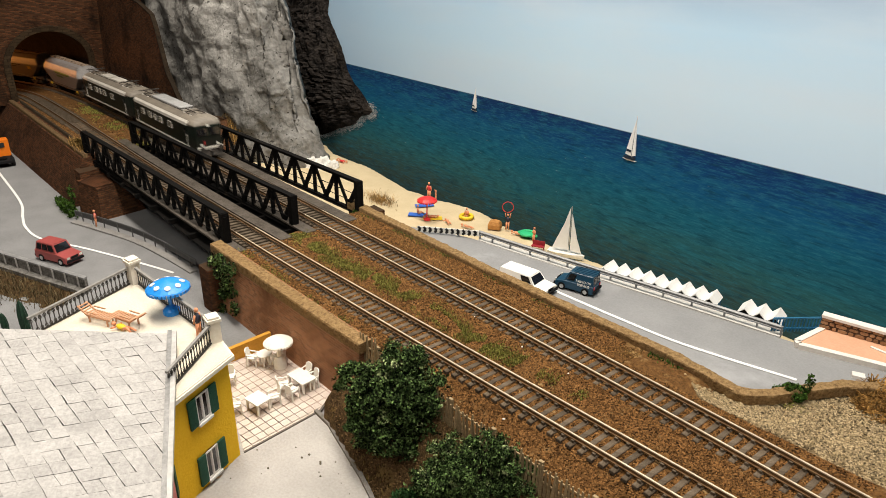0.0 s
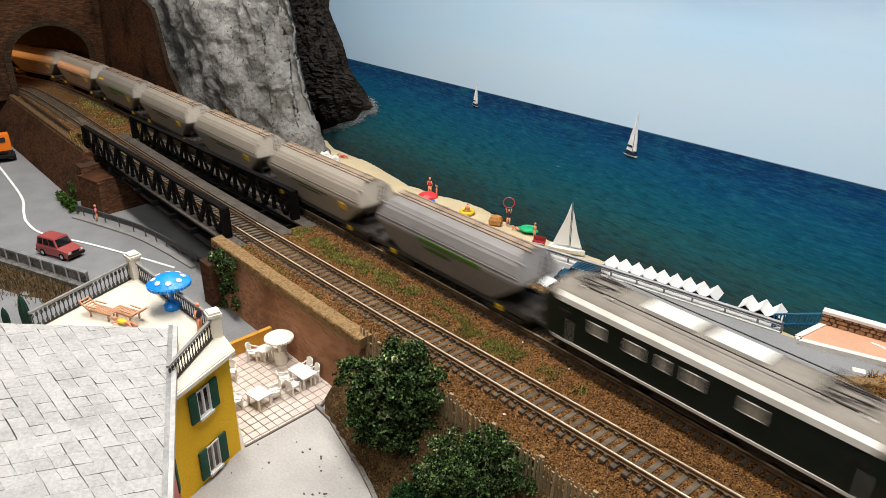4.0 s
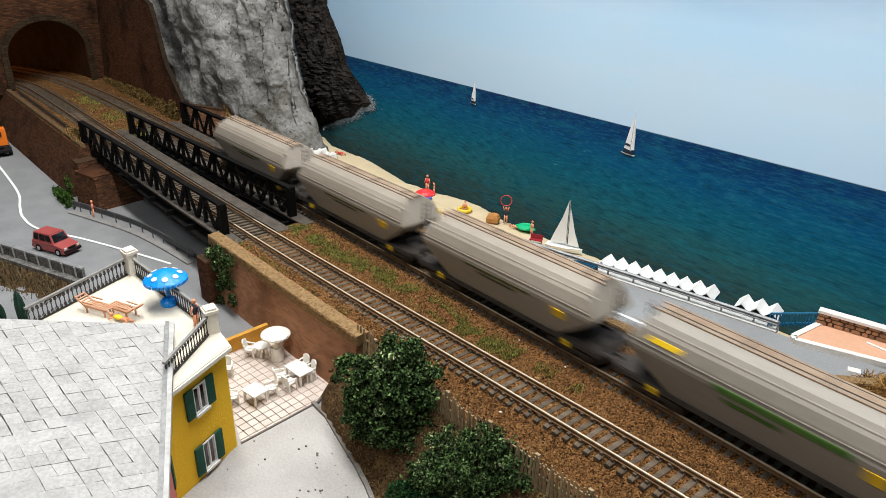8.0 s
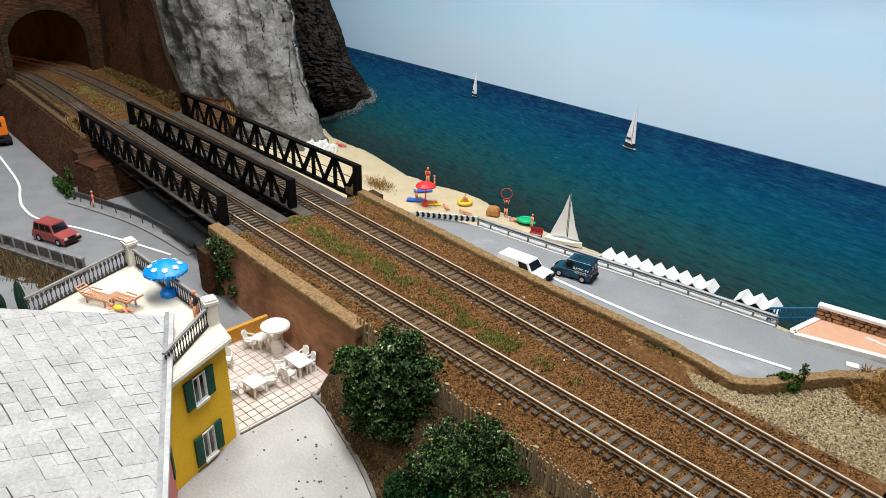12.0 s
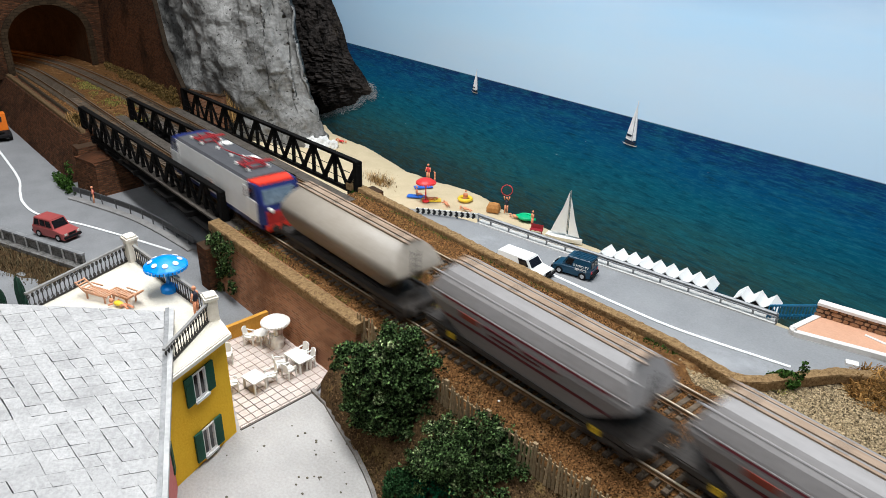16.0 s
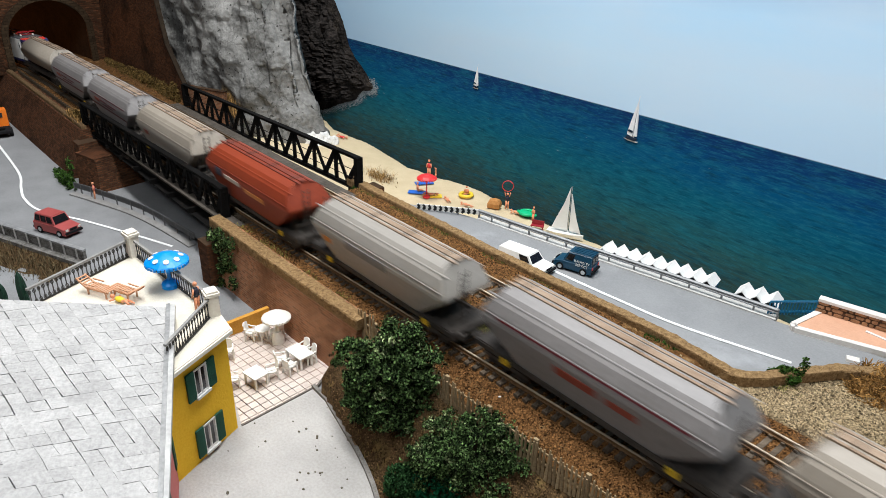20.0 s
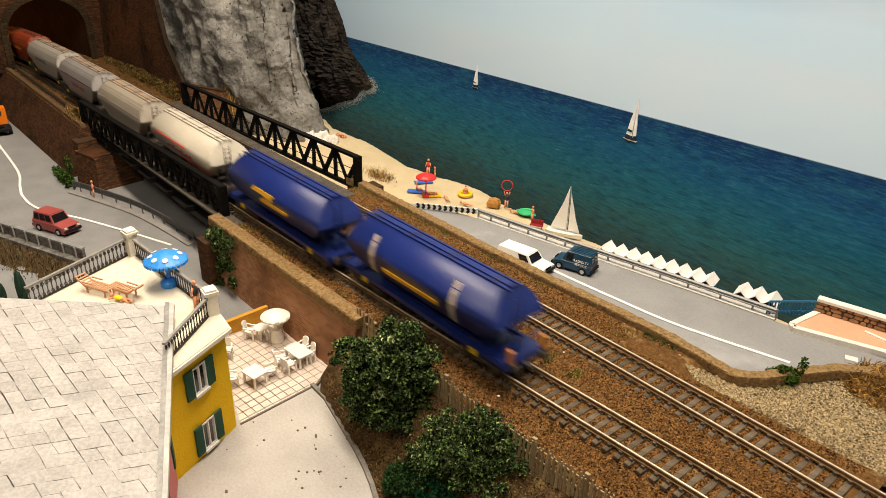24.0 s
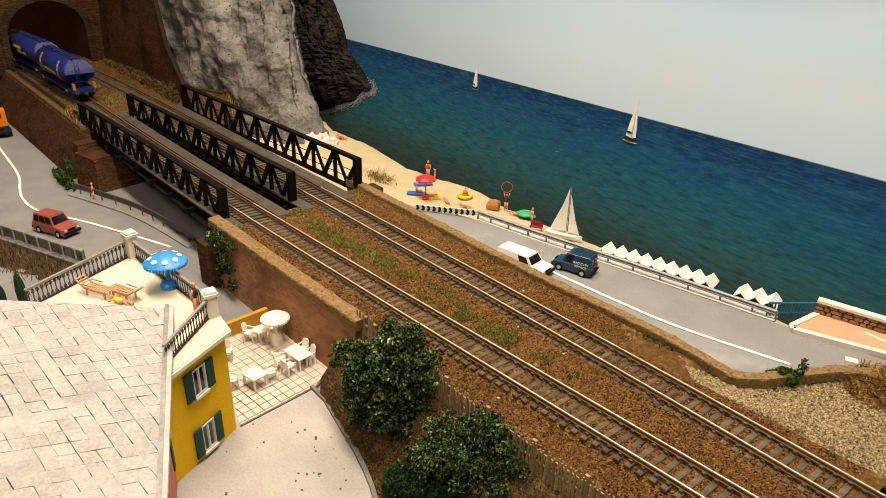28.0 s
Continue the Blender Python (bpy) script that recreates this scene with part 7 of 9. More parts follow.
def refit_pose(m, foot):
    """The pose and size of a small thing, refitted to the camera's view."""
    o = m.translation
    d = (m.to_3x3() @ Vector((1, 0, 0))).to_2d()
    d = d.normalized() if d.length > 0.3 else Vector((1, 0))
    h = 0.004
    pts = np.array([o, o + Vector((d.x * h, d.y * h, 0)), o + Vector((-d.y * h, d.x * h, 0))])
    q = refit_places(pts, np.full(3, foot if foot is not None else o.z))
    a, b = (q[1] - q[0])[:2], (q[2] - q[0])[:2]
    turn = math.atan2(a[1], a[0]) - math.atan2(d.y, d.x)
    size = math.sqrt(abs(a[0] * b[1] - a[1] * b[0])) / h
    return Matrix.Translation(q[0]) @ Matrix.Rotation(turn, 4, "Z") @ Matrix.Scale(min(size, 1.2), 4) @ Matrix.Translation(-o) @ m


def refit_mesh(ob, world, foot):
    me = ob.data
    n = len(me.vertices)
    co = np.empty(n * 3)
    me.vertices.foreach_get("co", co)
    w = np.array(world)
    p = co.reshape(n, 3) @ w[:3, :3].T + w[:3, 3]
    q = refit_places(p, p[:, 2].copy() if foot is None else np.full(n, foot))
    i = np.array(world.inverted())
    me.vertices.foreach_set("co", (q @ i[:3, :3].T + i[:3, 3]).ravel())
    me.update()


def refit_to_view():
    bpy.context.view_layer.update()
    tops = [ob for ob in scene.objects if ob.parent is None and not ob.name.startswith(NATIVE)]
    for top in tops:
        family = [top, *top.children_recursive]
        worlds = {ob: ob.matrix_world.copy() for ob in family}
        z = [(worlds[ob] @ Vector(c)).z for ob in family if ob.type == "MESH" for c in ob.bound_box]
        at = top.matrix_world.translation
        foot = None if top.name.startswith(FLAT) else min(z)
        if at.to_2d().length < 1e-6 or top.name.startswith("wall_"):
            if top.name.startswith(ON_HOUSE):
                foot = STREET_Z
            for ob in family:
                if ob.type != "MESH":
                    continue
                if ob.data.users > 1:
                    back = worlds[ob.parent].inverted() if ob.parent else Matrix()
                    ob.matrix_basis = back @ refit_pose(worlds[ob], foot if top.name.startswith(ON_HOUSE) else None)
                else:
                    refit_mesh(ob, worlds[ob], foot)
        else:
            top.matrix_basis = refit_pose(top.matrix_basis, STREET_Z if abs(at.z - TZ) < 0.002 else None)


refit_to_view()


WATER_LINE = [(-0.92, 0.15), (-0.8004, 0.1458), (-0.7618, 0.132), (-0.7336, 0.133), (-0.6955, 0.1336), (-0.6587, 0.1286), (-0.6231, 0.1222), (-0.5943, 0.1166), (-0.5763, 0.1196), (-0.5538, 0.1205), (-0.5372, 0.1258),
              (-0.5182, 0.1292), (-0.5, 0.1296), (-0.4807, 0.1275), (-0.4483, 0.1209), (-0.4293, 0.1215), (-0.4128, 0.1219), (-0.3883, 0.1196), (-0.3495, 0.1233), (-0.2, 0.125), (-0.05, 0.125)]


def water_y(x):
    """Where the sand ends at the water."""
    for (x0, y0), (x1, y1) in zip(WATER_LINE, WATER_LINE[1:]):
        if x0 <= x <= x1:
            return y0 + (y1 - y0) * (x - x0) / (x1 - x0)
    return WATER_LINE[-1][1]


def beach_pt(u, v):
    y = -0.04 + (water_y(u) + 0.04 + 0.0008 * nz(u, 0, 300)) * min(v, 0.97) / 0.97
    z = -0.0305 + 0.0013 * nz(u, y, 25) + 0.0006 * nz(u, y, 120) + 0.0003 * nz(u, y, 500) - (0.03 if v > 0.98 else 0.0012 * max(0.0, v - 0.9) / 0.07)
    return (u, y, z)


tagged(new("beach", sheet("beach", lin(-0.92, -0.06, 260), lin(0, 1, 50), beach_pt, SAND)), "pale sandy beach at the foot of the sea backdrop", kind="structure")


def track_y(x):
    """The middle of the sea-side track: straight along the coast, then bending left into the tunnel."""
    def poly(u):
        return -0.100862 * u ** 4 - 0.230049 * u ** 3 - 0.190021 * u * u - 0.075166 * u - 0.048645
    if x > 0:
        return poly(0) - 0.0752 * x
    if x < -1.2:
        u = max(x + 1.2, -0.4)
        return poly(-1.2) + 0.0842 * u - 1.0 * u * u + 0.884 * min(0.0, x + 1.6)
    return poly(x)


def line_at(x, off, z=0.0, extra=0.0):
    a = math.atan2(track_y(x + 0.01) - track_y(x - 0.01), 0.02)
    return pose(x - off * math.sin(a), track_y(x) + off * math.cos(a), z, 0, 0, math.degrees(a) + extra)


def spacing(x):
    """From track to track: widest on the bridge."""
    x = max(-1.2, min(0.0, x))
    return -0.0533148 * x * x - 0.0797843 * x + 0.0341044


# ---- tracks ----
def true_strip(bm, x0, x1, n, off, w, z0, z1):
    return strip_along(bm, x0, x1, n, off, w, z0, z1, place=line_at)


X_FAR, X_GLINT, X_NEAR = -2.4, -0.53, 2.2
solo("trackbed_3", true_strip(bmesh.new(), -0.09, X_NEAR, 30, -0.025, 0.085, BED - 0.004, BED), BALLAST, "brown ballast of the open line", kind="structure")
solo("trackbed_4", true_strip(bmesh.new(), X_FAR, -1.27, 40, -0.027, 0.12, BED - 0.004, BED), BALLAST, "dark ballast inside the tunnel", kind="structure")
PITCH = 0.0059


def off_a(x):
    return 0.0


def off_b(x):
    return -spacing(x)


def build_track(off, label):
    t = thing("railway_track", pose(0, 0, 0), label, "track", group="railway tracks")
    for s in (-1, 1):
        o = (lambda x, q=s * GAUGE / 2: off(x) + q)
        bm = true_strip(bmesh.new(), X_FAR, X_NEAR, 160, o, 0.0006, -0.0021, -0.0002)
        true_strip(bm, X_FAR, X_NEAR, 160, o, 0.0018, -0.0027, -0.0021)
        rail = part("rail", bm, RAIL_SIDE, t, "rail with rusty flanks")
        # Two colours along one rail stand for where it catches the light.
        part("railhead", true_strip(bmesh.new(), X_GLINT, X_NEAR, 110, o, 0.0008, -0.0006, 0.0), RAIL_TOP, rail, "bright railhead with the glint in its colour")
        part("railhead", true_strip(bmesh.new(), X_FAR, X_GLINT, 90, o, 0.0008, -0.0006, 0.0), RAIL_NO_GLINT, rail, "dull rusty railhead with no glint in its colour")
    bm = box(bmesh.new(), -0.00145, -0.013, -0.0052, 0.00145, 0.013, -0.0035)
    bmesh.ops.bevel(bm, geom=[e for e in bm.edges if abs(e.verts[0].co.z + 0.0035) < 1e-6 and abs(e.verts[1].co.z + 0.0035) < 1e-6], offset=0.0003, segments=1, affect="EDGES")
    for sy in (-1, 1):
        for q in (-0.0016, 0.0016):
            y = sy * GAUGE / 2 + q
            box(bm, -0.0008, y - 0.0005, -0.0036, 0.0008, y + 0.0005, -0.0021)
    sleeper = to_mesh("sleeper", bm, SLEEPER)
    rng = random.Random(int(100 * (off(0) + 1)))
    x = -1.0
    far = bmesh.new()
    while x < 0.5:
        if x < -0.04:
            m = line_at(x, off(x) + rng.uniform(-0.0003, 0.0003), rng.uniform(-0.0002, 0.0001), rng.uniform(-1.2, 1.2))
            share("sleeper", sleeper, t, m)
        else:
            m = line_at(x, off(x))
            bar(far, m @ Vector((0, -0.0148, -0.0038)), m @ Vector((0, 0.0148, -0.0038)), 0.0029, 0.002)
        x += PITCH
    x = -1.0 - PITCH
    while x > -1.75:
        m = line_at(x, off(x))
        bar(far, m @ Vector((0, -0.0148, -0.0038)), m @ Vector((0, 0.0148, -0.0038)), 0.0029, 0.002)
        x -= PITCH
    tagged(part("sleeper_run", far, SLEEPER, t), kind="stuff")
    return t


build_track(off_a, "straight track with bright rails on weathered sleepers, sea side")
build_track(off_b, "straight track with bright rails on weathered sleepers, street side")

# ---- the bridge: three lattice girders and a deck ----
def truss(name, p0, p1, z0, z1, panels, label, rails=True):
    p0, p1 = Vector((*p0, 0)), Vector((*p1, 0))
    L = (p1 - p0).length
    t = thing(name, Matrix.Translation(p0) @ pose(0, 0, 0, 0, 0, math.degrees(math.atan2((p1 - p0).y, (p1 - p0).x))), label, "bridge girder", group="bridge girders")
    for n, z, h in (("top_chord", z1 - 0.0012, 0.0024), ("bottom_chord", z0 + 0.0012, 0.0024)):
        bm = bar(bmesh.new(), (0, 0, z), (L, 0, z), 0.0036, h)
        bar(bm, (0, 0, z + (h / 2 if n == "top_chord" else -h / 2)), (L, 0, z + (h / 2 if n == "top_chord" else -h / 2)), 0.005, 0.0007)
        part(n, bm, IRON, t)
    for x in (0.0014, L - 0.0014):
        part("end_post", bar(bmesh.new(), (x, 0, z0), (x, 0, z1), 0.006, 0.005, up=(1, 0, 0)), IRON, t)
    w = L / panels
    for i in range(panels):
        a, b = i * w, (i + 1) * w
        mid = (a + b) / 2
        for e in (-0.0012, 0.0012):
            part("tie_bar", bar(bmesh.new(), (a + 0.001 + e, 0.0005, z1 - 0.002), (mid + e, 0.0005, z0 + 0.002), 0.0016, 0.0009), IRON, t)
        part("diagonal", bar(bmesh.new(), (mid, -0.0006, z0 + 0.002), (b, -0.0006, z1 - 0.002), 0.0016, 0.0042), IRON, t)
        if i:
            part("upright", bar(bmesh.new(), (a, 0.0001, z0), (a, 0.0001, z1), 0.0024, 0.003, up=(1, 0, 0)), IRON, t)
        part("gusset", bar(bmesh.new(), (mid - 0.003, 0, z0 + 0.0028), (mid + 0.003, 0, z0 + 0.0028), 0.0026, 0.003), IRON, t)
    if rails:
        for z in (0.35, 0.6):
            part("handrail", rod(bmesh.new(), (0, -0.0022, z0 + (z1 - z0) * z), (L, -0.0022, z0 + (z1 - z0) * z), 0.00035, n=5), IRON, t)
    return t


def tr(x, off):
    return tuple(line_at(x, off).translation)[:2]


SPAN0, SPAN1 = -0.88, -0.508
truss("bridge_girder", (-0.849, -0.1237), (-0.5234, -0.1163), -0.0095, 0.0205, 10, "black iron lattice girder on the street side")
truss("bridge_girder", (-0.8592, -0.0704), (-0.5238, -0.0575), -0.008, 0.021, 10, "black iron lattice girder between the two tracks")
truss("bridge_girder", (-0.8691, -0.0052), (-0.518, 0.0029), -0.008, 0.022, 10, "black iron lattice girder on the sea side")
deck = thing("bridge_deck", pose(0, 0, 0), "dark bridge deck with plank walkways beside the rails", "bridge deck")
# Plate added below the deck, out of sight, to keep light off the street.
part("deck_plate", true_strip(bmesh.new(), SPAN0, SPAN1, 10, -0.032, 0.118, -0.0135, -0.0128), IRON, deck, "unseen deck plate that shuts off light")
for off in (off_a, off_b):
    for o, w in ((-0.0195, 0.0105), (0.0195, 0.0105)):
        part("walkway", true_strip(bmesh.new(), SPAN0 - 0.004, SPAN1 + 0.006, 12, lambda x: off(x) + o, w, -0.0052, -0.0036), DECK, deck, "grey plank walkway")
    for o in (-0.006, 0.006):
        part("stringer", true_strip(bmesh.new(), SPAN0, SPAN1, 8, lambda x: off(x) + o, 0.003, -0.012, -0.0052), IRON, deck)
for i in range(9):
    x = SPAN0 + 0.02 + i * (SPAN1 - SPAN0 - 0.04) / 8
    a, b = tr(x, -0.093), tr(x, 0.032)
    part("cross_beam", bar(bmesh.new(), (*a, -0.0105), (*b, -0.0105), 0.003, 0.004), IRON, deck)

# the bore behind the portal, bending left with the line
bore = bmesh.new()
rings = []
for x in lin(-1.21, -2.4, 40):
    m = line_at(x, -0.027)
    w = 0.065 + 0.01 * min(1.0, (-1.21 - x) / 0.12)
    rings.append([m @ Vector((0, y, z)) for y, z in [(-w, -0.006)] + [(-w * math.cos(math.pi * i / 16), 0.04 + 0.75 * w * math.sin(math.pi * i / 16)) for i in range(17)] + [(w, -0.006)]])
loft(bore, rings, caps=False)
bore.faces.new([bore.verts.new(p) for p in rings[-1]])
# Near-black lining holds the dark of the bore away from the bulb.
solo("wall_tunnel_bore", bore, mat("tunnel_lining", (0.03, 0.017, 0.01), (0.012, 0.007, 0.005), 60, 0.9, 0.2), "brown tunnel lining with the dark of the bore in its colour", kind="structure")

# ---- the hall around the layout ----
# Unseen shell around the layout; its dark paint holds bounce light down.
HALL = mat("hall_paint", (0.06, 0.058, 0.055), (0.05, 0.048, 0.046), 3, 0.9, 0.0)
bm = box(bmesh.new(), -4.6, -3.2, -1.05, 3.4, 2.2, -1.0)
solo("floor", bm, mat("hall_floor", (0.07, 0.06, 0.05), (0.05, 0.045, 0.04), 5, 0.6, 0.05), "dark floor of the exhibition hall", kind="structure")
for nm, b in (("wall_north", (-4.6, 2.2, -1.05, 3.4, 2.3, 2.1)), ("wall_south", (-4.6, -3.3, -1.05, 3.4, -3.2, 2.1)), ("wall_west", (-4.7, -3.3, -1.05, -4.6, 2.3, 2.1)), ("wall_east", (3.4, -3.3, -1.05, 3.5, 2.3, 2.1))):
    solo(nm, box(bmesh.new(), *b), HALL, "plain grey wall of the exhibition hall", kind="structure")
solo("ceiling", box(bmesh.new(), -4.7, -3.3, 2.1, 3.5, 2.3, 2.2), HALL, "plain ceiling of the exhibition hall", kind="structure")


def hanging_lamp(lamp, name, label, sx, sy):
    """An assumed, unseen housing for a lamp that hangs from the ceiling on two wires."""
    m = lamp.matrix_world.copy()
    t = thing(name, m, label, "lamp")
    white = bpy.data.materials["cabin_white"]
    part("housing", box(bmesh.new(), -sx / 2 - 0.01, -sy / 2 - 0.01, 0.012, sx / 2 + 0.01, sy / 2 + 0.01, 0.035), white, t)
    part("diffuser", box(bmesh.new(), -sx / 2, -sy / 2, 0.006, sx / 2, sy / 2, 0.0118), white, t, "white diffuser")
    for k in (-0.4, 0.4):
        a = Vector((k * sx, 0, 0.034))
        top = m @ a
        top.z = 2.1
        part("wire", rod(bmesh.new(), a, m.inverted() @ top, 0.0012, n=6), IRON, t)
    return t


hanging_lamp(STRIP, "strip_lamp", "assumed white strip lamp hanging out of view above the model railway", 0.9, 0.14)
hanging_lamp(PANEL, "panel_lamp", "assumed white panel housing behind the front fill light", 1.0, 0.5)


# ---- trains ----
def body_paint(name, c1, c2, dirt, amount=0.15, rough=0.45):
    return mat(name, c1, c2, 22, rough, 0.04, fine=420, c3=dirt, c3_amount=amount)


GREY_BODY = body_paint("grey_silo_paint", (0.27, 0.24, 0.2), (0.215, 0.19, 0.155), (0.19, 0.15, 0.11))
SILVER_BODY = body_paint("silver_silo_paint", (0.245, 0.23, 0.222), (0.185, 0.172, 0.165), (0.17, 0.145, 0.125))
BEIGE_BODY = body_paint("beige_silo_paint", (0.32, 0.28, 0.23), (0.26, 0.225, 0.18), (0.2, 0.155, 0.11))
LIGHT_BODY = body_paint("pale_silo_paint", (0.32, 0.295, 0.265), (0.26, 0.24, 0.21), (0.22, 0.18, 0.145))
RED_BODY = body_paint("rust_red_paint", (0.238, 0.0343, 0.00726), (0.191, 0.0264, 0.00594), (0.112, 0.0185, 0.00726), 0.1, 0.6)
BLUE_BODY = body_paint("deep_blue_paint", (0.008, 0.022, 0.15), (0.006, 0.017, 0.11), (0.01, 0.015, 0.07), 0.05, 0.4)
CREAM_BODY = body_paint("cream_silo_paint", (0.52, 0.475, 0.4), (0.44, 0.4, 0.33), (0.42, 0.34, 0.24), 0.05)
ROOF_DIRT = mat("dirty_roof", (0.33, 0.25, 0.18), (0.2, 0.135, 0.09), 60, 0.8, 0.1, fine=600)
WHEEL = mat("dark_wheel_steel", (0.11, 0.09, 0.075), (0.03, 0.025, 0.02), 150, 0.5, 0.1, metal=0.4)
FRAME = mat("sooty_underframe", (0.07, 0.058, 0.048), (0.018, 0.015, 0.012), 200, 0.75, 0.2)
YELLOW_MARK = paint("yellow_mark", (0.85, 0.55, 0.01))
GOLD_MARK = paint("golden_mark", (0.7, 0.38, 0.02))
MAROON = paint("maroon_band", (0.1, 0.012, 0.018))
MID_GREEN = paint("green_label", (0.06, 0.13, 0.02))
DULL_RED = paint("dull_red_label", (0.25, 0.05, 0.03))
PALE_LABEL = paint("pale_label", (0.5, 0.42, 0.35))
ORANGE_LABEL = paint("orange_label", (0.55, 0.2, 0.03))

ZA, ZB_ = 0.0122, 0.0465


def half_section(round_):
    w, h = 0.0335, ZB_ - ZA
    if round_:
        return [(w * 0.5 * math.sin(math.radians(a)), ZA + h * 0.5 - h * 0.5 * math.cos(math.radians(a))) for a in (46, 56, 68, 80, 94, 108, 122, 136, 148, 158, 167, 175)]
    return [(w * 0.405, ZA), (w * 0.45, ZA + h * 0.22), (w * 0.497, ZA + h * 0.47), (w * 0.5, ZA + h * 0.54), (w * 0.475, ZA + h * 0.66), (w * 0.42, ZA + h * 0.8), (w * 0.3, ZA + h * 0.925), (w * 0.12, ZB_)]


def side_y(sec, z):
    for (y0, z0), (y1, z1) in zip(sec, sec[1:]):
        if z0 <= z <= z1:
            return y0 + (y1 - y0) * (z - z0) / (z1 - z0)
    return sec[-1][0]


def decal(bm, sec, x0, x1, z0, z1, skew=0.0, sides=(-1, 1)):
    """A painted panel that follows the wagon's flank."""
    for sgn in sides:
        rings = []
        for k in range(5):
            z = z0 + (z1 - z0) * k / 4
            y = side_y(sec, z)
            dx = skew * k / 4
            rings.append([(x0 + dx, sgn * (y - 0.0003), z), (x1 + dx, sgn * (y - 0.0003), z), (x1 + dx, sgn * (y + 0.0004), z), (x0 + dx, sgn * (y + 0.0004), z)])
        loft(bm, rings)
    return bm


def bogie(t, x, wb=0.0205):
    b = part("bogie", box(bmesh.new(), x - wb * 0.55, -0.0048, 0.0058, x + wb * 0.55, 0.0048, 0.009), FRAME, t)
    for y in (-0.0117, 0.0117):
        bm = box(bmesh.new(), x - wb * 0.72, y - 0.0009, 0.0052, x + wb * 0.72, y + 0.0009, 0.0075)
        for s in (-1, 1):
            box(bm, x + s * wb / 2 - 0.0019, y - 0.0014, 0.0034, x + s * wb / 2 + 0.0019, y + 0.0014, 0.0078)
        box(bm, x - 0.003, y - 0.0013, 0.0042, x + 0.003, y + 0.0013, 0.0082)
        part("side_frame", bm, FRAME, b)
    for s in (-1, 1):
        bm = bmesh.new()
        for y in (-0.0083, 0.0083):
            rod(bm, (x + s * wb / 2, y - 0.0012, 0.0055), (x + s * wb / 2, y + 0.0012, 0.0055), 0.0055, n=18)
        rod(bm, (x + s * wb / 2, -0.0083, 0.0055), (x + s * wb / 2, 0.0083, 0.0055), 0.001, n=6)
        part("wheelset", bm, WHEEL, b)
    return b


def buffers(t, L):
    for s in (-1, 1):
        for y in (-0.0098, 0.0098):
            bm = rod(bmesh.new(), (s * (L / 2 - 0.0055), y, 0.0112), (s * (L / 2 - 0.0012), y, 0.0112), 0.0011, n=8)
            rod(bm, (s * (L / 2 - 0.0012), y, 0.0112), (s * (L / 2 - 0.0004), y, 0.0112), 0.0026, n=12)
            part("buffer", bm, FRAME, t)
        part("coupling", bar(bmesh.new(), (s * (L / 2 - 0.006), 0, 0.0085), (s * (L / 2 - 0.0001), 0, 0.0085), 0.003, 0.0015), FRAME, t)


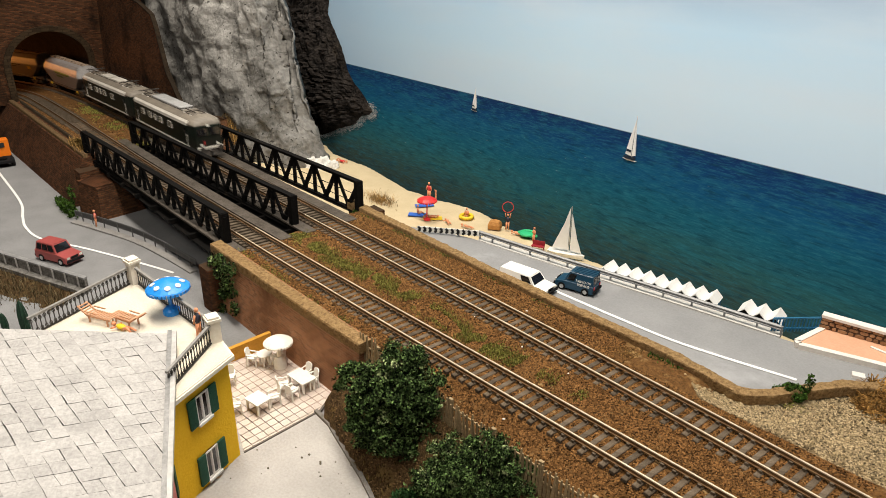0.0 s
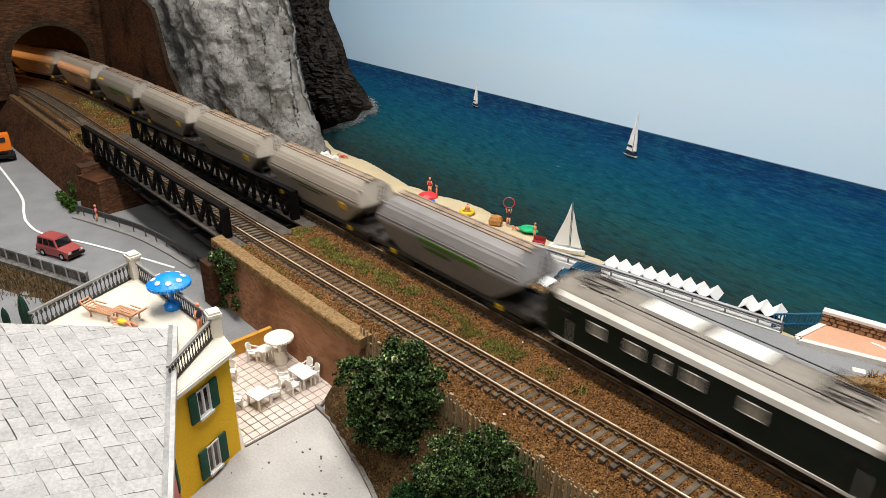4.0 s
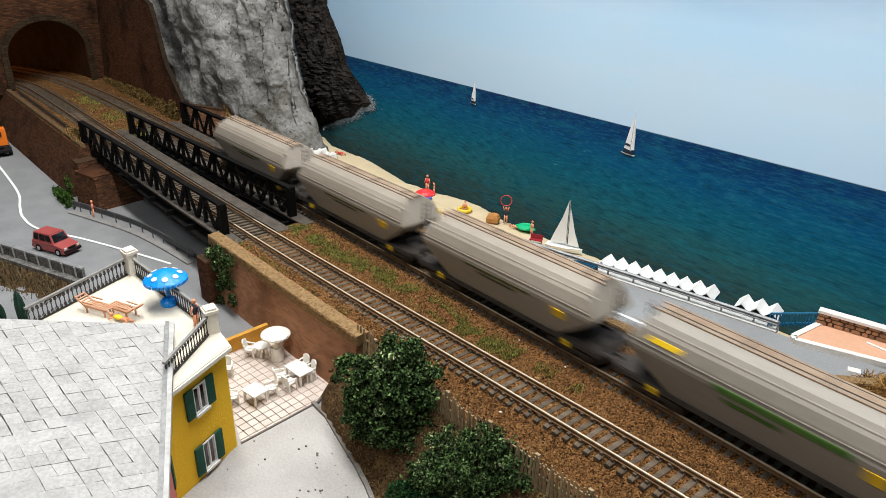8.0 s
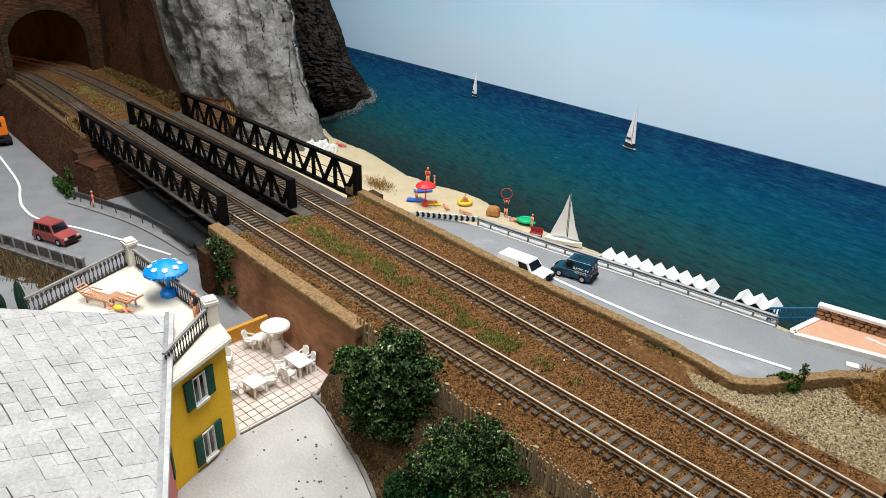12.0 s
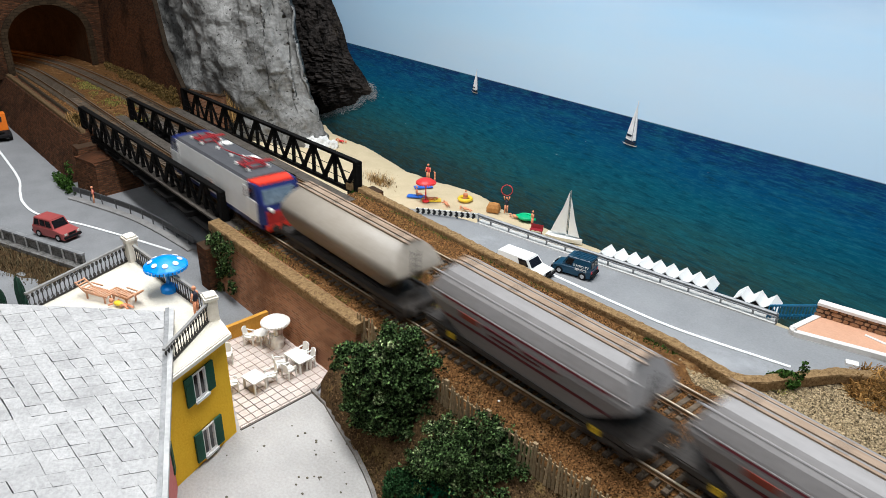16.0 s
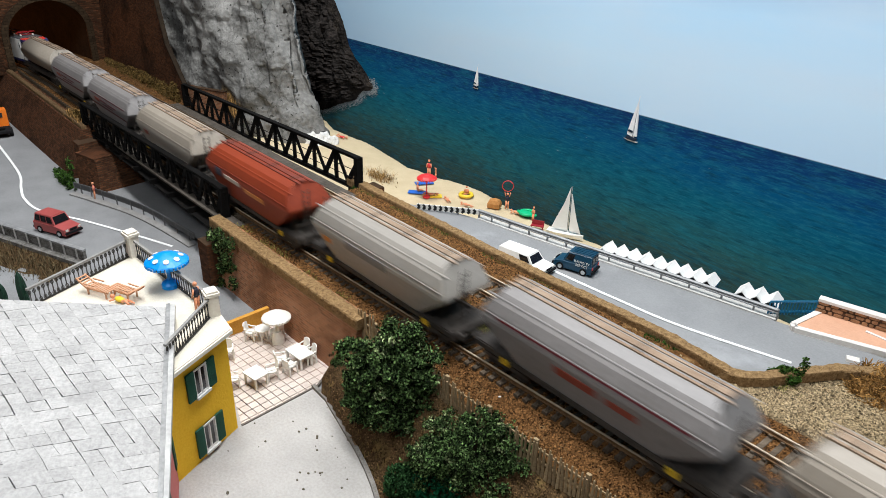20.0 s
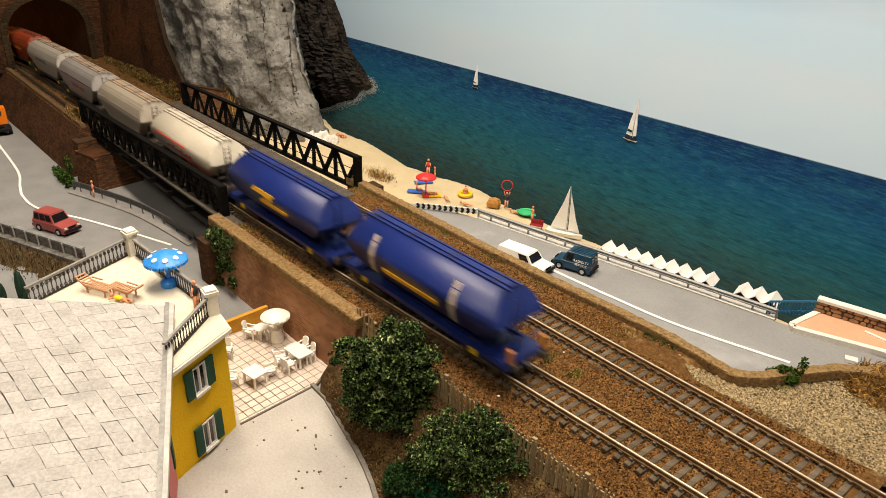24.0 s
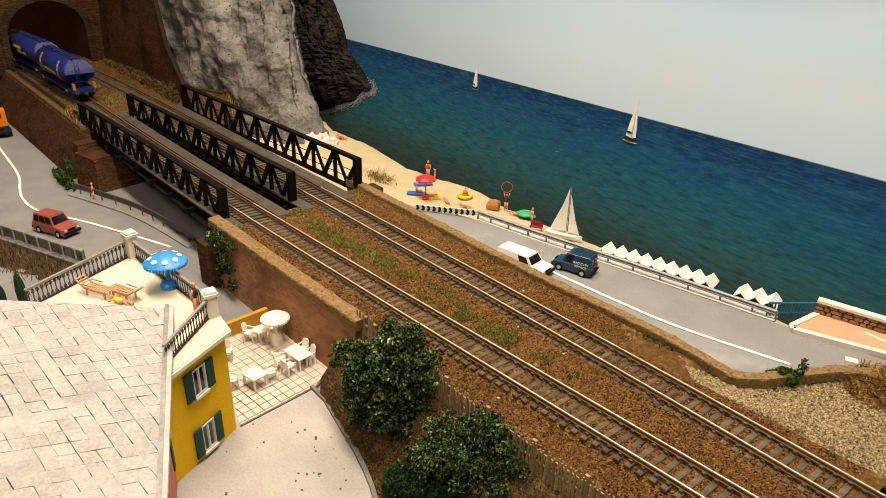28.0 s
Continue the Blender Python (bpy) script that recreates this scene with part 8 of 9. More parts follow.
def hopper(body_mat, label, length=0.153, round_=False, labels=(), stripe=None, end_band=None, marks=YELLOW_MARK, frame_mat=None, roof_mat=None, turned=False):
    """A bogie silo wagon: a long hopper body on an open frame, with end platforms."""
    fm = frame_mat or FRAME
    t = thing("silo_wagon", pose(0, 0, 0), label, "goods wagon", group="silo wagons")
    half = half_section(round_)
    sec = half + [(-y, z) for y, z in half[::-1]]
    L = length
    bl = L - 0.019

    def ring(k, inset, sc=1.0):
        out = []
        for y, z in sec:
            s = (z - ZA) / (ZB_ - ZA)
            c = 0.024 * max(0, 1 - s / 0.5) + 0.009 * max(0, s - 0.56) / 0.44 + inset
            out.append((k * (bl / 2 - c), y * sc, ZA + (z - ZA) * (1 if sc == 1 else 0.5 + 0.5 * sc) ))
        return out
    bm = bmesh.new()
    ends = [[bm.verts.new(p) for p in ring(k, 0.0)] for k in (-1, 1)]
    n = len(sec)
    for i in range(n):
        bm.faces.new((ends[0][i], ends[0][(i + 1) % n], ends[1][(i + 1) % n], ends[1][i]))
    for e in ends:
        for i in range(n // 2 - 1):
            bm.faces.new((e[i], e[i + 1], e[n - 2 - i], e[n - 1 - i]))
    bmesh.ops.bevel(bm, geom=[q for q in bm.edges if abs(q.verts[0].co.x) > bl * 0.3 and q.verts[0].co.x * q.verts[1].co.x > 0 and len({len(f.verts) for f in q.link_faces}) and abs(q.verts[0].co.y - q.verts[1].co.y) < 0.008 and q.verts[0].co.z != q.verts[1].co.z], offset=0.0009, segments=2, affect="EDGES")
    body = part("body", bm, body_mat, t, smooth=False)
    if round_:
        body.data.polygons.foreach_set("use_smooth", [abs(p.normal.x) < 0.3 for p in body.data.polygons])
    # roof: walkways and hatches
    rm = roof_mat or ROOF_DIRT
    for y in (-0.0042, 0.0042):
        part("roof_walkway", box(bmesh.new(), -bl / 2 + 0.006, y - 0.0007, ZB_ - 0.0006, bl / 2 - 0.006, y + 0.0007, ZB_ + 0.0004), rm, t)
    part("filling_strip", box(bmesh.new(), -bl / 2 + 0.008, -0.0019, ZB_ - 0.0005, bl / 2 - 0.008, 0.0019, ZB_ + 0.0007), rm, t, "dirty brown filling hatch strip")
    for i in range(4):
        x = -bl / 2 + bl * (i + 0.5) / 4
        part("hatch_lever", bar(bmesh.new(), (x, -0.0045, ZB_ + 0.0007), (x, 0.0045, ZB_ + 0.0007), 0.0007, 0.0006), FRAME, t)
    for z_, nm in ((ZA + (ZB_ - ZA) * 0.62, "seam"), (ZA + (ZB_ - ZA) * 0.86, "seam")):
        if not round_:
            bm = bmesh.new()
            decal(bm, half, -bl / 2 + 0.002, bl / 2 - 0.002, z_ - 0.0002, z_ + 0.0002)
            part(nm, bm, body_mat, t)
    # frame
    bm = bmesh.new()
    for y in (-0.0135, 0.0135):
        box(bm, -L / 2 + 0.005, y - 0.0008, 0.0096, L / 2 - 0.005, y + 0.0008, 0.0122)
    box(bm, -L / 2 + 0.005, -0.012, 0.0098, L / 2 - 0.005, 0.012, 0.0108)
    for s in (-1, 1):
        box(bm, s * (L / 2 - 0.0052) - 0.0007, -0.0148, 0.0088, s * (L / 2 - 0.0052) + 0.0007, 0.0148, 0.0132)
    part("frame", bm, fm, t)
    for k in (-0.22, 0.0, 0.22):
        bm = loft(bmesh.new(), [[(k * bl + a * sx, b * sx, z) for a, b in ((-0.011, -0.01), (0.011, -0.01), (0.011, 0.01), (-0.011, 0.01))] for z, sx in ((ZA + 0.0005, 1.0), (0.0055, 0.45))])
        part("discharge_hopper", bm, fm, t)
    for s in (-1, 1):
        x = s * (L / 2 - 0.012)
        part("platform", box(bmesh.new(), min(x - 0.0055, x + 0.0055), -0.0138, 0.0122, max(x - 0.0055, x + 0.0055), 0.0138, 0.0129), fm, t)
        bm = bmesh.new()
        for y in (-0.0135, 0.0135):
            bar(bm, (s * (L / 2 - 0.0062), y, 0.0125), (s * (L / 2 - 0.0062), y, 0.0215), 0.0006, 0.0006, up=(1, 0, 0))
        bar(bm, (s * (L / 2 - 0.0062), -0.0135, 0.0215), (s * (L / 2 - 0.0062), 0.0135, 0.0215), 0.0006, 0.0006)
        part("end_railing", bm, fm, t)
        bm = bmesh.new()
        for y in (0.001, 0.0055):
            bar(bm, (s * (L / 2 - 0.0105), y, 0.0125), (s * (bl / 2 + 0.0002), y, 0.044), 0.0005, 0.0005, up=(0, 1, 0))
        for q in range(9):
            u = (q + 0.5) / 9
            bar(bm, (s * ((L / 2 - 0.0105) * (1 - u) + (bl / 2 + 0.0002) * u), 0.001, 0.0125 + 0.0315 * u), (s * ((L / 2 - 0.0105) * (1 - u) + (bl / 2 + 0.0002) * u), 0.0055, 0.0125 + 0.0315 * u), 0.0004, 0.0004)
        part("ladder", bm, fm, t)
        for y in (-0.008, 0.008):
            part("body_support", bar(bmesh.new(), (s * (bl / 2 - 0.014), y, 0.0125), (s * (bl / 2 - 0.0045), y, ZA + 0.016), 0.0013, 0.0013, up=(0, 1, 0)), fm, t)
        if marks:
            for y in (-0.0146, 0.0146):
                part("brake_mark", box(bmesh.new(), s * (L / 2 - 0.027) - 0.0016, y - 0.0005, 0.0082, s * (L / 2 - 0.027) + 0.0016, y + 0.0005, 0.0112), marks, t, "yellow brake mark")
        bogie(t, s * (L * 0.335))
    buffers(t, L)
    if stripe:
        bm = bmesh.new()
        for z0, z1 in stripe[1:]:
            decal(bm, half, -bl / 2 + 0.012, bl / 2 - 0.012, ZA + (ZB_ - ZA) * z0, ZA + (ZB_ - ZA) * z1)
        part("stripe", bm, stripe[0], t)
    for x0, x1, z0, z1, m, sk in labels:
        if turned:
            x0, x1, sk = -x1, -x0, -sk
        for side in (-1, 1):
            part("label_panel", decal(bmesh.new(), half, x0 * bl, x1 * bl, ZA + (ZB_ - ZA) * z0, ZA + (ZB_ - ZA) * z1, sk, (side,)), m, t)
    if end_band:
        bm = bmesh.new()
        loft(bm, [[(x, y * 1.012, ZA + (z - ZA) * 1.006) for y, z in sec] for x in end_band[1:]])
        part("end_band", bm, end_band[0], t)
    return t


def pantograph(t, x, m, dirn=1, z=0.0455):
    bm = bmesh.new()
    ring = [(x - 0.009, -0.0075), (x + 0.009, -0.0075), (x + 0.009, 0.0075), (x - 0.009, 0.0075)]
    for k in range(4):
        a, b = ring[k], ring[(k + 1) % 4]
        bar(bm, (*a, z + 0.0006), (*b, z + 0.0006), 0.0008, 0.0008)
    p = part("pantograph", bm, m, t)
    for y in (-0.005, 0.005):
        part("lower_arm", bar(bmesh.new(), (x - 0.008, y, z + 0.001), (x + 0.010, y * 0.6, z + 0.0028), 0.0007, 0.0007), m, p)
        part("upper_arm", bar(bmesh.new(), (x + 0.010, y * 0.6, z + 0.0028), (x - 0.009, y * 1.3, z + 0.0042), 0.0006, 0.0006), m, p)
    for q in (-0.0105, -0.008):
        part("collector_bar", bar(bmesh.new(), (x + q, -0.0115, z + 0.0044), (x + q, 0.0115, z + 0.0044), 0.0009, 0.0007), m, p)
    return p


def insulators(t, xs, z, m):
    for x, y in xs:
        part("insulator", lathe(bmesh.new(), [(0.0009, z), (0.0013, z + 0.0007), (0.0008, z + 0.0012), (0.0012, z + 0.0018), (0.0006, z + 0.0024)], 8, c=(x, y)), m, t)


GREEN = mat("dark_green_paint", (0.01, 0.016, 0.011), (0.006, 0.01, 0.007), 60, 0.4, 0.03, spec=0.2, c3=(0.018, 0.017, 0.013), c3_amount=0.1)
SILVER = mat("silver_roof_paint", (0.72, 0.69, 0.63), (0.55, 0.52, 0.46), 60, 0.4, 0.05, metal=0.2)
TAN_ROOF = mat("tan_roof_paint", (0.24, 0.21, 0.17), (0.15, 0.13, 0.105), 60, 0.55, 0.05)
# The tan reflection in the side windows is the glass colour itself.
PANE = mat("pale_window_glass", (0.3, 0.28, 0.22), (0.22, 0.2, 0.16), 60, 0.12, 0.0, spec=0.8)


def green_engine(first):
    label = ("dark green electric locomotive with silver roof boxes" if first else "dark green electric locomotive with a tan roof")
    t = thing("locomotive", pose(0, 0, 0), label, "locomotive", group="locomotives")
    length = 0.188
    L = length - 0.009
    w = 0.0168

    def ring(x, k, zs=1.0):
        return [(x, y * k, z) for y, z in ((w, 0.0115), (w, 0.0345), (-w, 0.0345), (-w, 0.0115))]
    bm = loft(bmesh.new(), [ring(-L / 2, 0.80), ring(-L / 2 + 0.0035, 0.9), ring(-L / 2 + 0.011, 1), ring(L / 2 - 0.011, 1), ring(L / 2 - 0.0035, 0.9), ring(L / 2, 0.80)])
    part("body", bm, GREEN, t)
    prof = [(w + 0.0003, 0.0346), (w - 0.0004, 0.0372), (0.0132, 0.0406), (0.0075, 0.0428), (0, 0.0434)]
    prof = prof + [(-y, z) for y, z in prof[-2::-1]]

    def rring(x, k, d=0.0):
        return [(x, y * k, z - d * (z - 0.0346)) for y, z in prof]
    bm = loft(bmesh.new(), [rring(-L / 2 + 0.001, 0.8, 0.75), rring(-L / 2 + 0.004, 0.9, 0.3), rring(-L / 2 + 0.012, 1), rring(L / 2 - 0.012, 1), rring(L / 2 - 0.004, 0.9, 0.3), rring(L / 2 - 0.001, 0.8, 0.75)])
    part("roof", bm, TAN_ROOF, t, "weathered tan roof", smooth=True)
    for s in (-1, 1):
        part("roof_edge", loft(bmesh.new(), [[(x, s * y, z) for y, z in ((w + 0.0006, 0.0345), (w + 0.0002, 0.0374), (0.0148, 0.0394), (0.0146, 0.0385), (w - 0.0004, 0.036), (w - 0.0002, 0.0345))] for x in (-L / 2 + 0.012, L / 2 - 0.012)]), SILVER, t, "bright silver roof edge")
        part("lower_band", box(bmesh.new(), -L / 2 + 0.011, s * (w + 0.0002) - 0.0003, 0.0116, L / 2 - 0.011, s * (w + 0.0002) + 0.0003, 0.0132), SILVER, t, "thin silver band")
        for x, ww in ((-0.051, 0.0075), (-0.0285, 0.0085), (-0.0125, 0.0042), (0.003, 0.0085), (0.031, 0.009)):
            p = part("side_window", box(bmesh.new(), x - ww / 2, s * (w + 0.0002) - 0.0003, 0.0245, x + ww / 2, s * (w + 0.0002) + 0.0003, 0.0305), PANE, t)
            bm = bmesh.new()
            for q in (-ww / 2, ww / 2):
                box(bm, x + q - 0.0003, s * (w + 0.0004) - 0.0003, 0.0242, x + q + 0.0003, s * (w + 0.0004) + 0.0003, 0.0308)
            for z in (0.0242, 0.0305):
                box(bm, x - ww / 2, s * (w + 0.0004) - 0.0003, z, x + ww / 2, s * (w + 0.0004) + 0.0003, z + 0.0004)
            part("window_frame", bm, SILVER, p)
        for e in (-1, 1):
            x = e * (L / 2 - 0.0175)
            d = part("cab_door", box(bmesh.new(), x - 0.0032, s * (w + 0.0002) - 0.0002, 0.0128, x + 0.0032, s * (w + 0.0002) + 0.0003, 0.033), GREEN, t)
            part("door_window", box(bmesh.new(), x - 0.0018, s * (w + 0.0006) - 0.0002, 0.0255, x + 0.0018, s * (w + 0.0006) + 0.0002, 0.031), DARK_GLASS, d)
            part("handrail", bar(bmesh.new(), (x + 0.0042, s * (w + 0.0009), 0.0125), (x + 0.0042, s * (w + 0.0009), 0.026), 0.0004, 0.0004, up=(1, 0, 0)), SILVER, t)
    for e in (-1, 1):
        for y in (-0.0066, 0.0066):
            part("windscreen", box(bmesh.new(), e * (L / 2) - 0.0004 + e * 0.0002, y - 0.0055, 0.0245, e * (L / 2) + 0.0004 + e * 0.0002, y + 0.0055, 0.0325), DARK_GLASS, t)
        for y, z in ((-0.0085, 0.0152), (0.0085, 0.0152), (0, 0.0345)):
            part("headlight", rod(bmesh.new(), (e * (L / 2 - 0.0005), y, z), (e * (L / 2 + 0.0012), y, z), 0.0014, n=10), LAMP_GLASS, t)
        bm = bar(bmesh.new(), (e * (L / 2 + 0.0008), -0.0135, 0.0118), (e * (L / 2 + 0.0008), 0.0135, 0.0118), 0.002, 0.0024)
        part("buffer_beam", bm, SILVER if first else FRAME, t)
        part("snow_plough", loft(bmesh.new(), [[(e * (L / 2 + 0.0005), y, 0.0095), (e * (L / 2 + 0.0025), y, 0.0035), (e * (L / 2 + 0.0005), y, 0.0035)] for y in (-0.0125, 0.0125)]), FRAME, t)
        part("multiple_unit_cable", bar(bmesh.new(), (e * (L / 2 + 0.0016), -0.006, 0.0195), (e * (L / 2 + 0.0016), -0.006, 0.0155), 0.0007, 0.0007, up=(1, 0, 0)), RED_P, t)
    if first:
        for x, q in ((-0.032, 0.011), (-0.008, 0.012), (0.017, 0.011), (0.036, 0.006)):
            bm = box(bmesh.new(), x - q, -0.0075, 0.0425, x + q, 0.0075, 0.0458)
            bmesh.ops.bevel(bm, geom=list(bm.edges), offset=0.0006, segments=1, affect="EDGES")
            bx_ = part("roof_box", bm, mat("pale_silver_box", (0.38, 0.38, 0.375), (0.28, 0.28, 0.275), 60, 0.4, 0.05) if "pale_silver_box" not in bpy.data.materials else bpy.data.materials["pale_silver_box"], t, "pale silver resistor box")
            for k in range(5):
                part("vent_slot", box(bmesh.new(), x - q * 0.8 + k * q * 0.4, -0.0076, 0.0434, x - q * 0.8 + k * q * 0.4 + 0.0006, 0.0076, 0.0452), FRAME, bx_)
    else:
        for x, q in ((-0.02, 0.014), (0.014, 0.013)):
            bm = box(bmesh.new(), x - q, -0.006, 0.0425, x + q, 0.006, 0.0448)
            part("roof_box", bm, SILVER, t, "pale silver roof box")
    for e in (-1, 1):
        pantograph(t, e * 0.061, FRAME, z=0.0425)
        insulators(t, [(e * 0.053, 0.008), (e * 0.053, -0.008), (e * 0.069, 0.008), (e * 0.069, -0.008)], 0.041, WHITE_PLASTIC)
    part("roof_cable", bar(bmesh.new(), (-0.055, 0.0095, 0.0446), (0.055, 0.0095, 0.0446), 0.0005, 0.0005), FRAME, t)
    part("roof_cable", bar(bmesh.new(), (-0.055, -0.0095, 0.0446), (0.055, -0.0095, 0.0446), 0.0005, 0.0005), FRAME, t)
    part("underframe", box(bmesh.new(), -L / 2 + 0.005, -0.0155, 0.0092, L / 2 - 0.005, 0.0155, 0.0114), FRAME, t)
    part("battery_box", box(bmesh.new(), -0.018, -0.0125, 0.0042, 0.018, 0.0125, 0.0092), FRAME, t)
    for e in (-1, 1):
        bogie(t, e * L * 0.285, 0.032)
    buffers(t, length)
    return t


WHITE_BODY = mat("white_engine_paint", (0.76, 0.745, 0.71), (0.68, 0.665, 0.63), 40, 0.35, 0.02)
NAVY = mat("navy_paint", (0.012, 0.02, 0.11), (0.01, 0.016, 0.08), 60, 0.35, 0.02)
BRIGHT_RED = mat("bright_red_paint", (0.72, 0.045, 0.02), (0.62, 0.035, 0.015), 60, 0.35, 0.02)
GREY_ROOF = mat("dark_grey_roof", (0.075, 0.075, 0.08), (0.05, 0.05, 0.055), 60, 0.55, 0.05)
DEEP_RED = mat("deep_red_paint", (0.3, 0.02, 0.015), (0.2, 0.014, 0.01), 60, 0.4, 0.02)
# Windscreen reflection is painted as a pale blue base colour.
REFLECTION_GLASS = mat("pale_blue_windscreen", (0.12, 0.16, 0.2), (0.06, 0.085, 0.11), 60, 0.1, 0.0, spec=0.8)
RED_PANTO = mat("red_pantograph", (0.4, 0.02, 0.025), (0.3, 0.015, 0.02), 100, 0.4, 0.02)


def modern_engine():
    t = thing("locomotive", pose(0, 0, 0), "white and navy electric locomotive with red cab ends", "locomotive", group="locomotives")
    length = 0.18
    L = length - 0.009
    w = 0.0168

    def ring(x, k, zt, tilt=0.0):
        return [(x, w * k, 0.0125), (x + tilt * 0.35, w * k, 0.026), (x + tilt, w * k * 0.97, zt), (x + tilt, -w * k * 0.97, zt), (x + tilt * 0.35, -w * k, 0.026), (x, -w * k, 0.0125)]
    c = 0.021
    bm = loft(bmesh.new(), [ring(-L / 2 + c, 1, 0.0395), ring(L / 2 - c, 1, 0.0395)])
    part("body", bm, WHITE_BODY, t)
    for e in (-1, 1):
        bm = loft(bmesh.new(), [ring(e * (L / 2 - c + 0.0001), 1.002, 0.0395), ring(e * (L / 2 - 0.006), 0.99, 0.0395, -e * 0.005), ring(e * (L / 2), 0.86, 0.0385, -e * 0.0105)])
        cab = part("cab", bm, NAVY, t, "navy blue cab end")
        # white lower flank and red front panels
        for s in (-1, 1):
            part("cab_flank", box(bmesh.new(), min(e * (L / 2 - c), e * (L / 2 - 0.0085)), s * (w + 0.0002) - 0.0003, 0.0128, max(e * (L / 2 - c), e * (L / 2 - 0.0085)), s * (w + 0.0002) + 0.0003, 0.0285), WHITE_BODY, cab)
            part("cab_window", box(bmesh.new(), e * (L / 2 - 0.0165) - 0.0022, s * (w - 0.0001) - 0.0004, 0.0295, e * (L / 2 - 0.0165) + 0.0022, s * (w - 0.0001) + 0.0004, 0.0362), DARK_GLASS, cab)
            part("cab_door", box(bmesh.new(), e * (L / 2 - 0.0245) - 0.002, s * (w + 0.0001) - 0.0002, 0.0145, e * (L / 2 - 0.0245) + 0.002, s * (w + 0.0001) + 0.0003, 0.0365), WHITE_BODY, t)
            part("door_window", box(bmesh.new(), e * (L / 2 - 0.0245) - 0.0009, s * (w + 0.0004) - 0.0002, 0.028, e * (L / 2 - 0.0245) + 0.0009, s * (w + 0.0004) + 0.0003, 0.0345), DARK_GLASS, t)
        f = lambda y, z, o=0.0: (e * (L / 2 - 0.0105 * max(0, (z - 0.0125) / 0.026) ** 1.25 + o), y, z)
        bm = loft(bmesh.new(), [[f(-0.0128, 0.0262, 0.0001), f(0.0128, 0.0262, 0.0001), f(0.0122, 0.0355, 0.0001), f(-0.0122, 0.0355, 0.0001)], [f(-0.0128, 0.0262, 0.0009), f(0.0128, 0.0262, 0.0009), f(0.0122, 0.0355, 0.0011), f(-0.0122, 0.0355, 0.0011)]])
        part("windscreen", bm, REFLECTION_GLASS, cab, "windscreen with a pale reflection in its colour")
        part("front_panel", loft(bmesh.new(), [[f(-0.0135, 0.013, 0.0001), f(0.0135, 0.013, 0.0001), f(0.0132, 0.0215, 0.0001), f(-0.0132, 0.0215, 0.0001)], [f(-0.0135, 0.013, 0.0008), f(0.0135, 0.013, 0.0008), f(0.0132, 0.0215, 0.001), f(-0.0132, 0.0215, 0.001)]]), DEEP_RED, cab, "deep red front panel")
        rt = [(e * (L / 2 - 0.0105), -0.0135), (e * (L / 2 - 0.0105), 0.0135), (e * (L / 2 - 0.022), 0.0158), (e * (L / 2 - 0.022), -0.0158)]
        part("cab_roof", loft(bmesh.new(), [[(x, y, 0.0386) for x, y in rt], [(x - e * 0.0005, y * 0.95, 0.0405) for x, y in rt]]), BRIGHT_RED if e < 0 else NAVY, cab, "bright red cab roof" if e < 0 else "navy cab roof")
        for y in (-0.0095, 0.0095):
            part("headlight", rod(bmesh.new(), (e * (L / 2 - 0.003), y, 0.0228), (e * (L / 2 + 0.0002), y, 0.0228), 0.0015, n=10), LAMP_GLASS, cab)
        part("buffer_beam", box(bmesh.new(), min(e * (L / 2 - 0.002), e * (L / 2 + 0.001)), -0.0145, 0.0088, max(e * (L / 2 - 0.002), e * (L / 2 + 0.001)), 0.0145, 0.0128), BRIGHT_RED, t)
        pantograph(t, e * 0.04, RED_PANTO, z=0.0425)
        insulators(t, [(e * 0.031, 0.008), (e * 0.031, -0.008), (e * 0.05, 0.008), (e * 0.05, -0.008), (e * 0.012, 0.003), (e * 0.02, -0.003)], 0.0415, WHITE_PLASTIC)
        part("roof_plate", box(bmesh.new(), e * 0.0235 - 0.0045, -0.0125, 0.0416, e * 0.0235 + 0.0045, -0.0065, 0.0421), WHITE_PLASTIC, t, "pale roof plate")
        part("bus_bar", bar(bmesh.new(), (e * 0.002, 0.003, 0.0446), (e * 0.036, -0.002, 0.0446), 0.0007, 0.0007), RED_PANTO, t)
        bogie(t, e * L * 0.29, 0.03)
    bm = loft(bmesh.new(), [[(x, w * 0.96, 0.0395), (x, w * 0.86, 0.0412), (x, 0.006, 0.0418), (x, -0.006, 0.0418), (x, -w * 0.86, 0.0412), (x, -w * 0.96, 0.0395)] for x in (-L / 2 + c + 0.001, L / 2 - c - 0.001)])
    part("roof", bm, GREY_ROOF, t, "dark grey roof")
    part("skirt", box(bmesh.new(), -L / 2 + 0.004, -w + 0.0002, 0.0092, L / 2 - 0.004, w - 0.0002, 0.0124), NAVY, t)
    for s in (-1, 1):
        for k in range(5):
            part("label_bar", box(bmesh.new(), -0.006 + k * 0.0032, s * (w + 0.0002) - 0.0002, 0.021 + (k % 2) * 0.0016, -0.0035 + k * 0.0032, s * (w + 0.0002) + 0.0003, 0.0222 + (k % 2) * 0.0016), PALE_LABEL, t)
    part("transformer", box(bmesh.new(), -0.022, -0.0125, 0.0042, 0.022, 0.0125, 0.0092), FRAME, t)
    buffers(t, length)
    return t


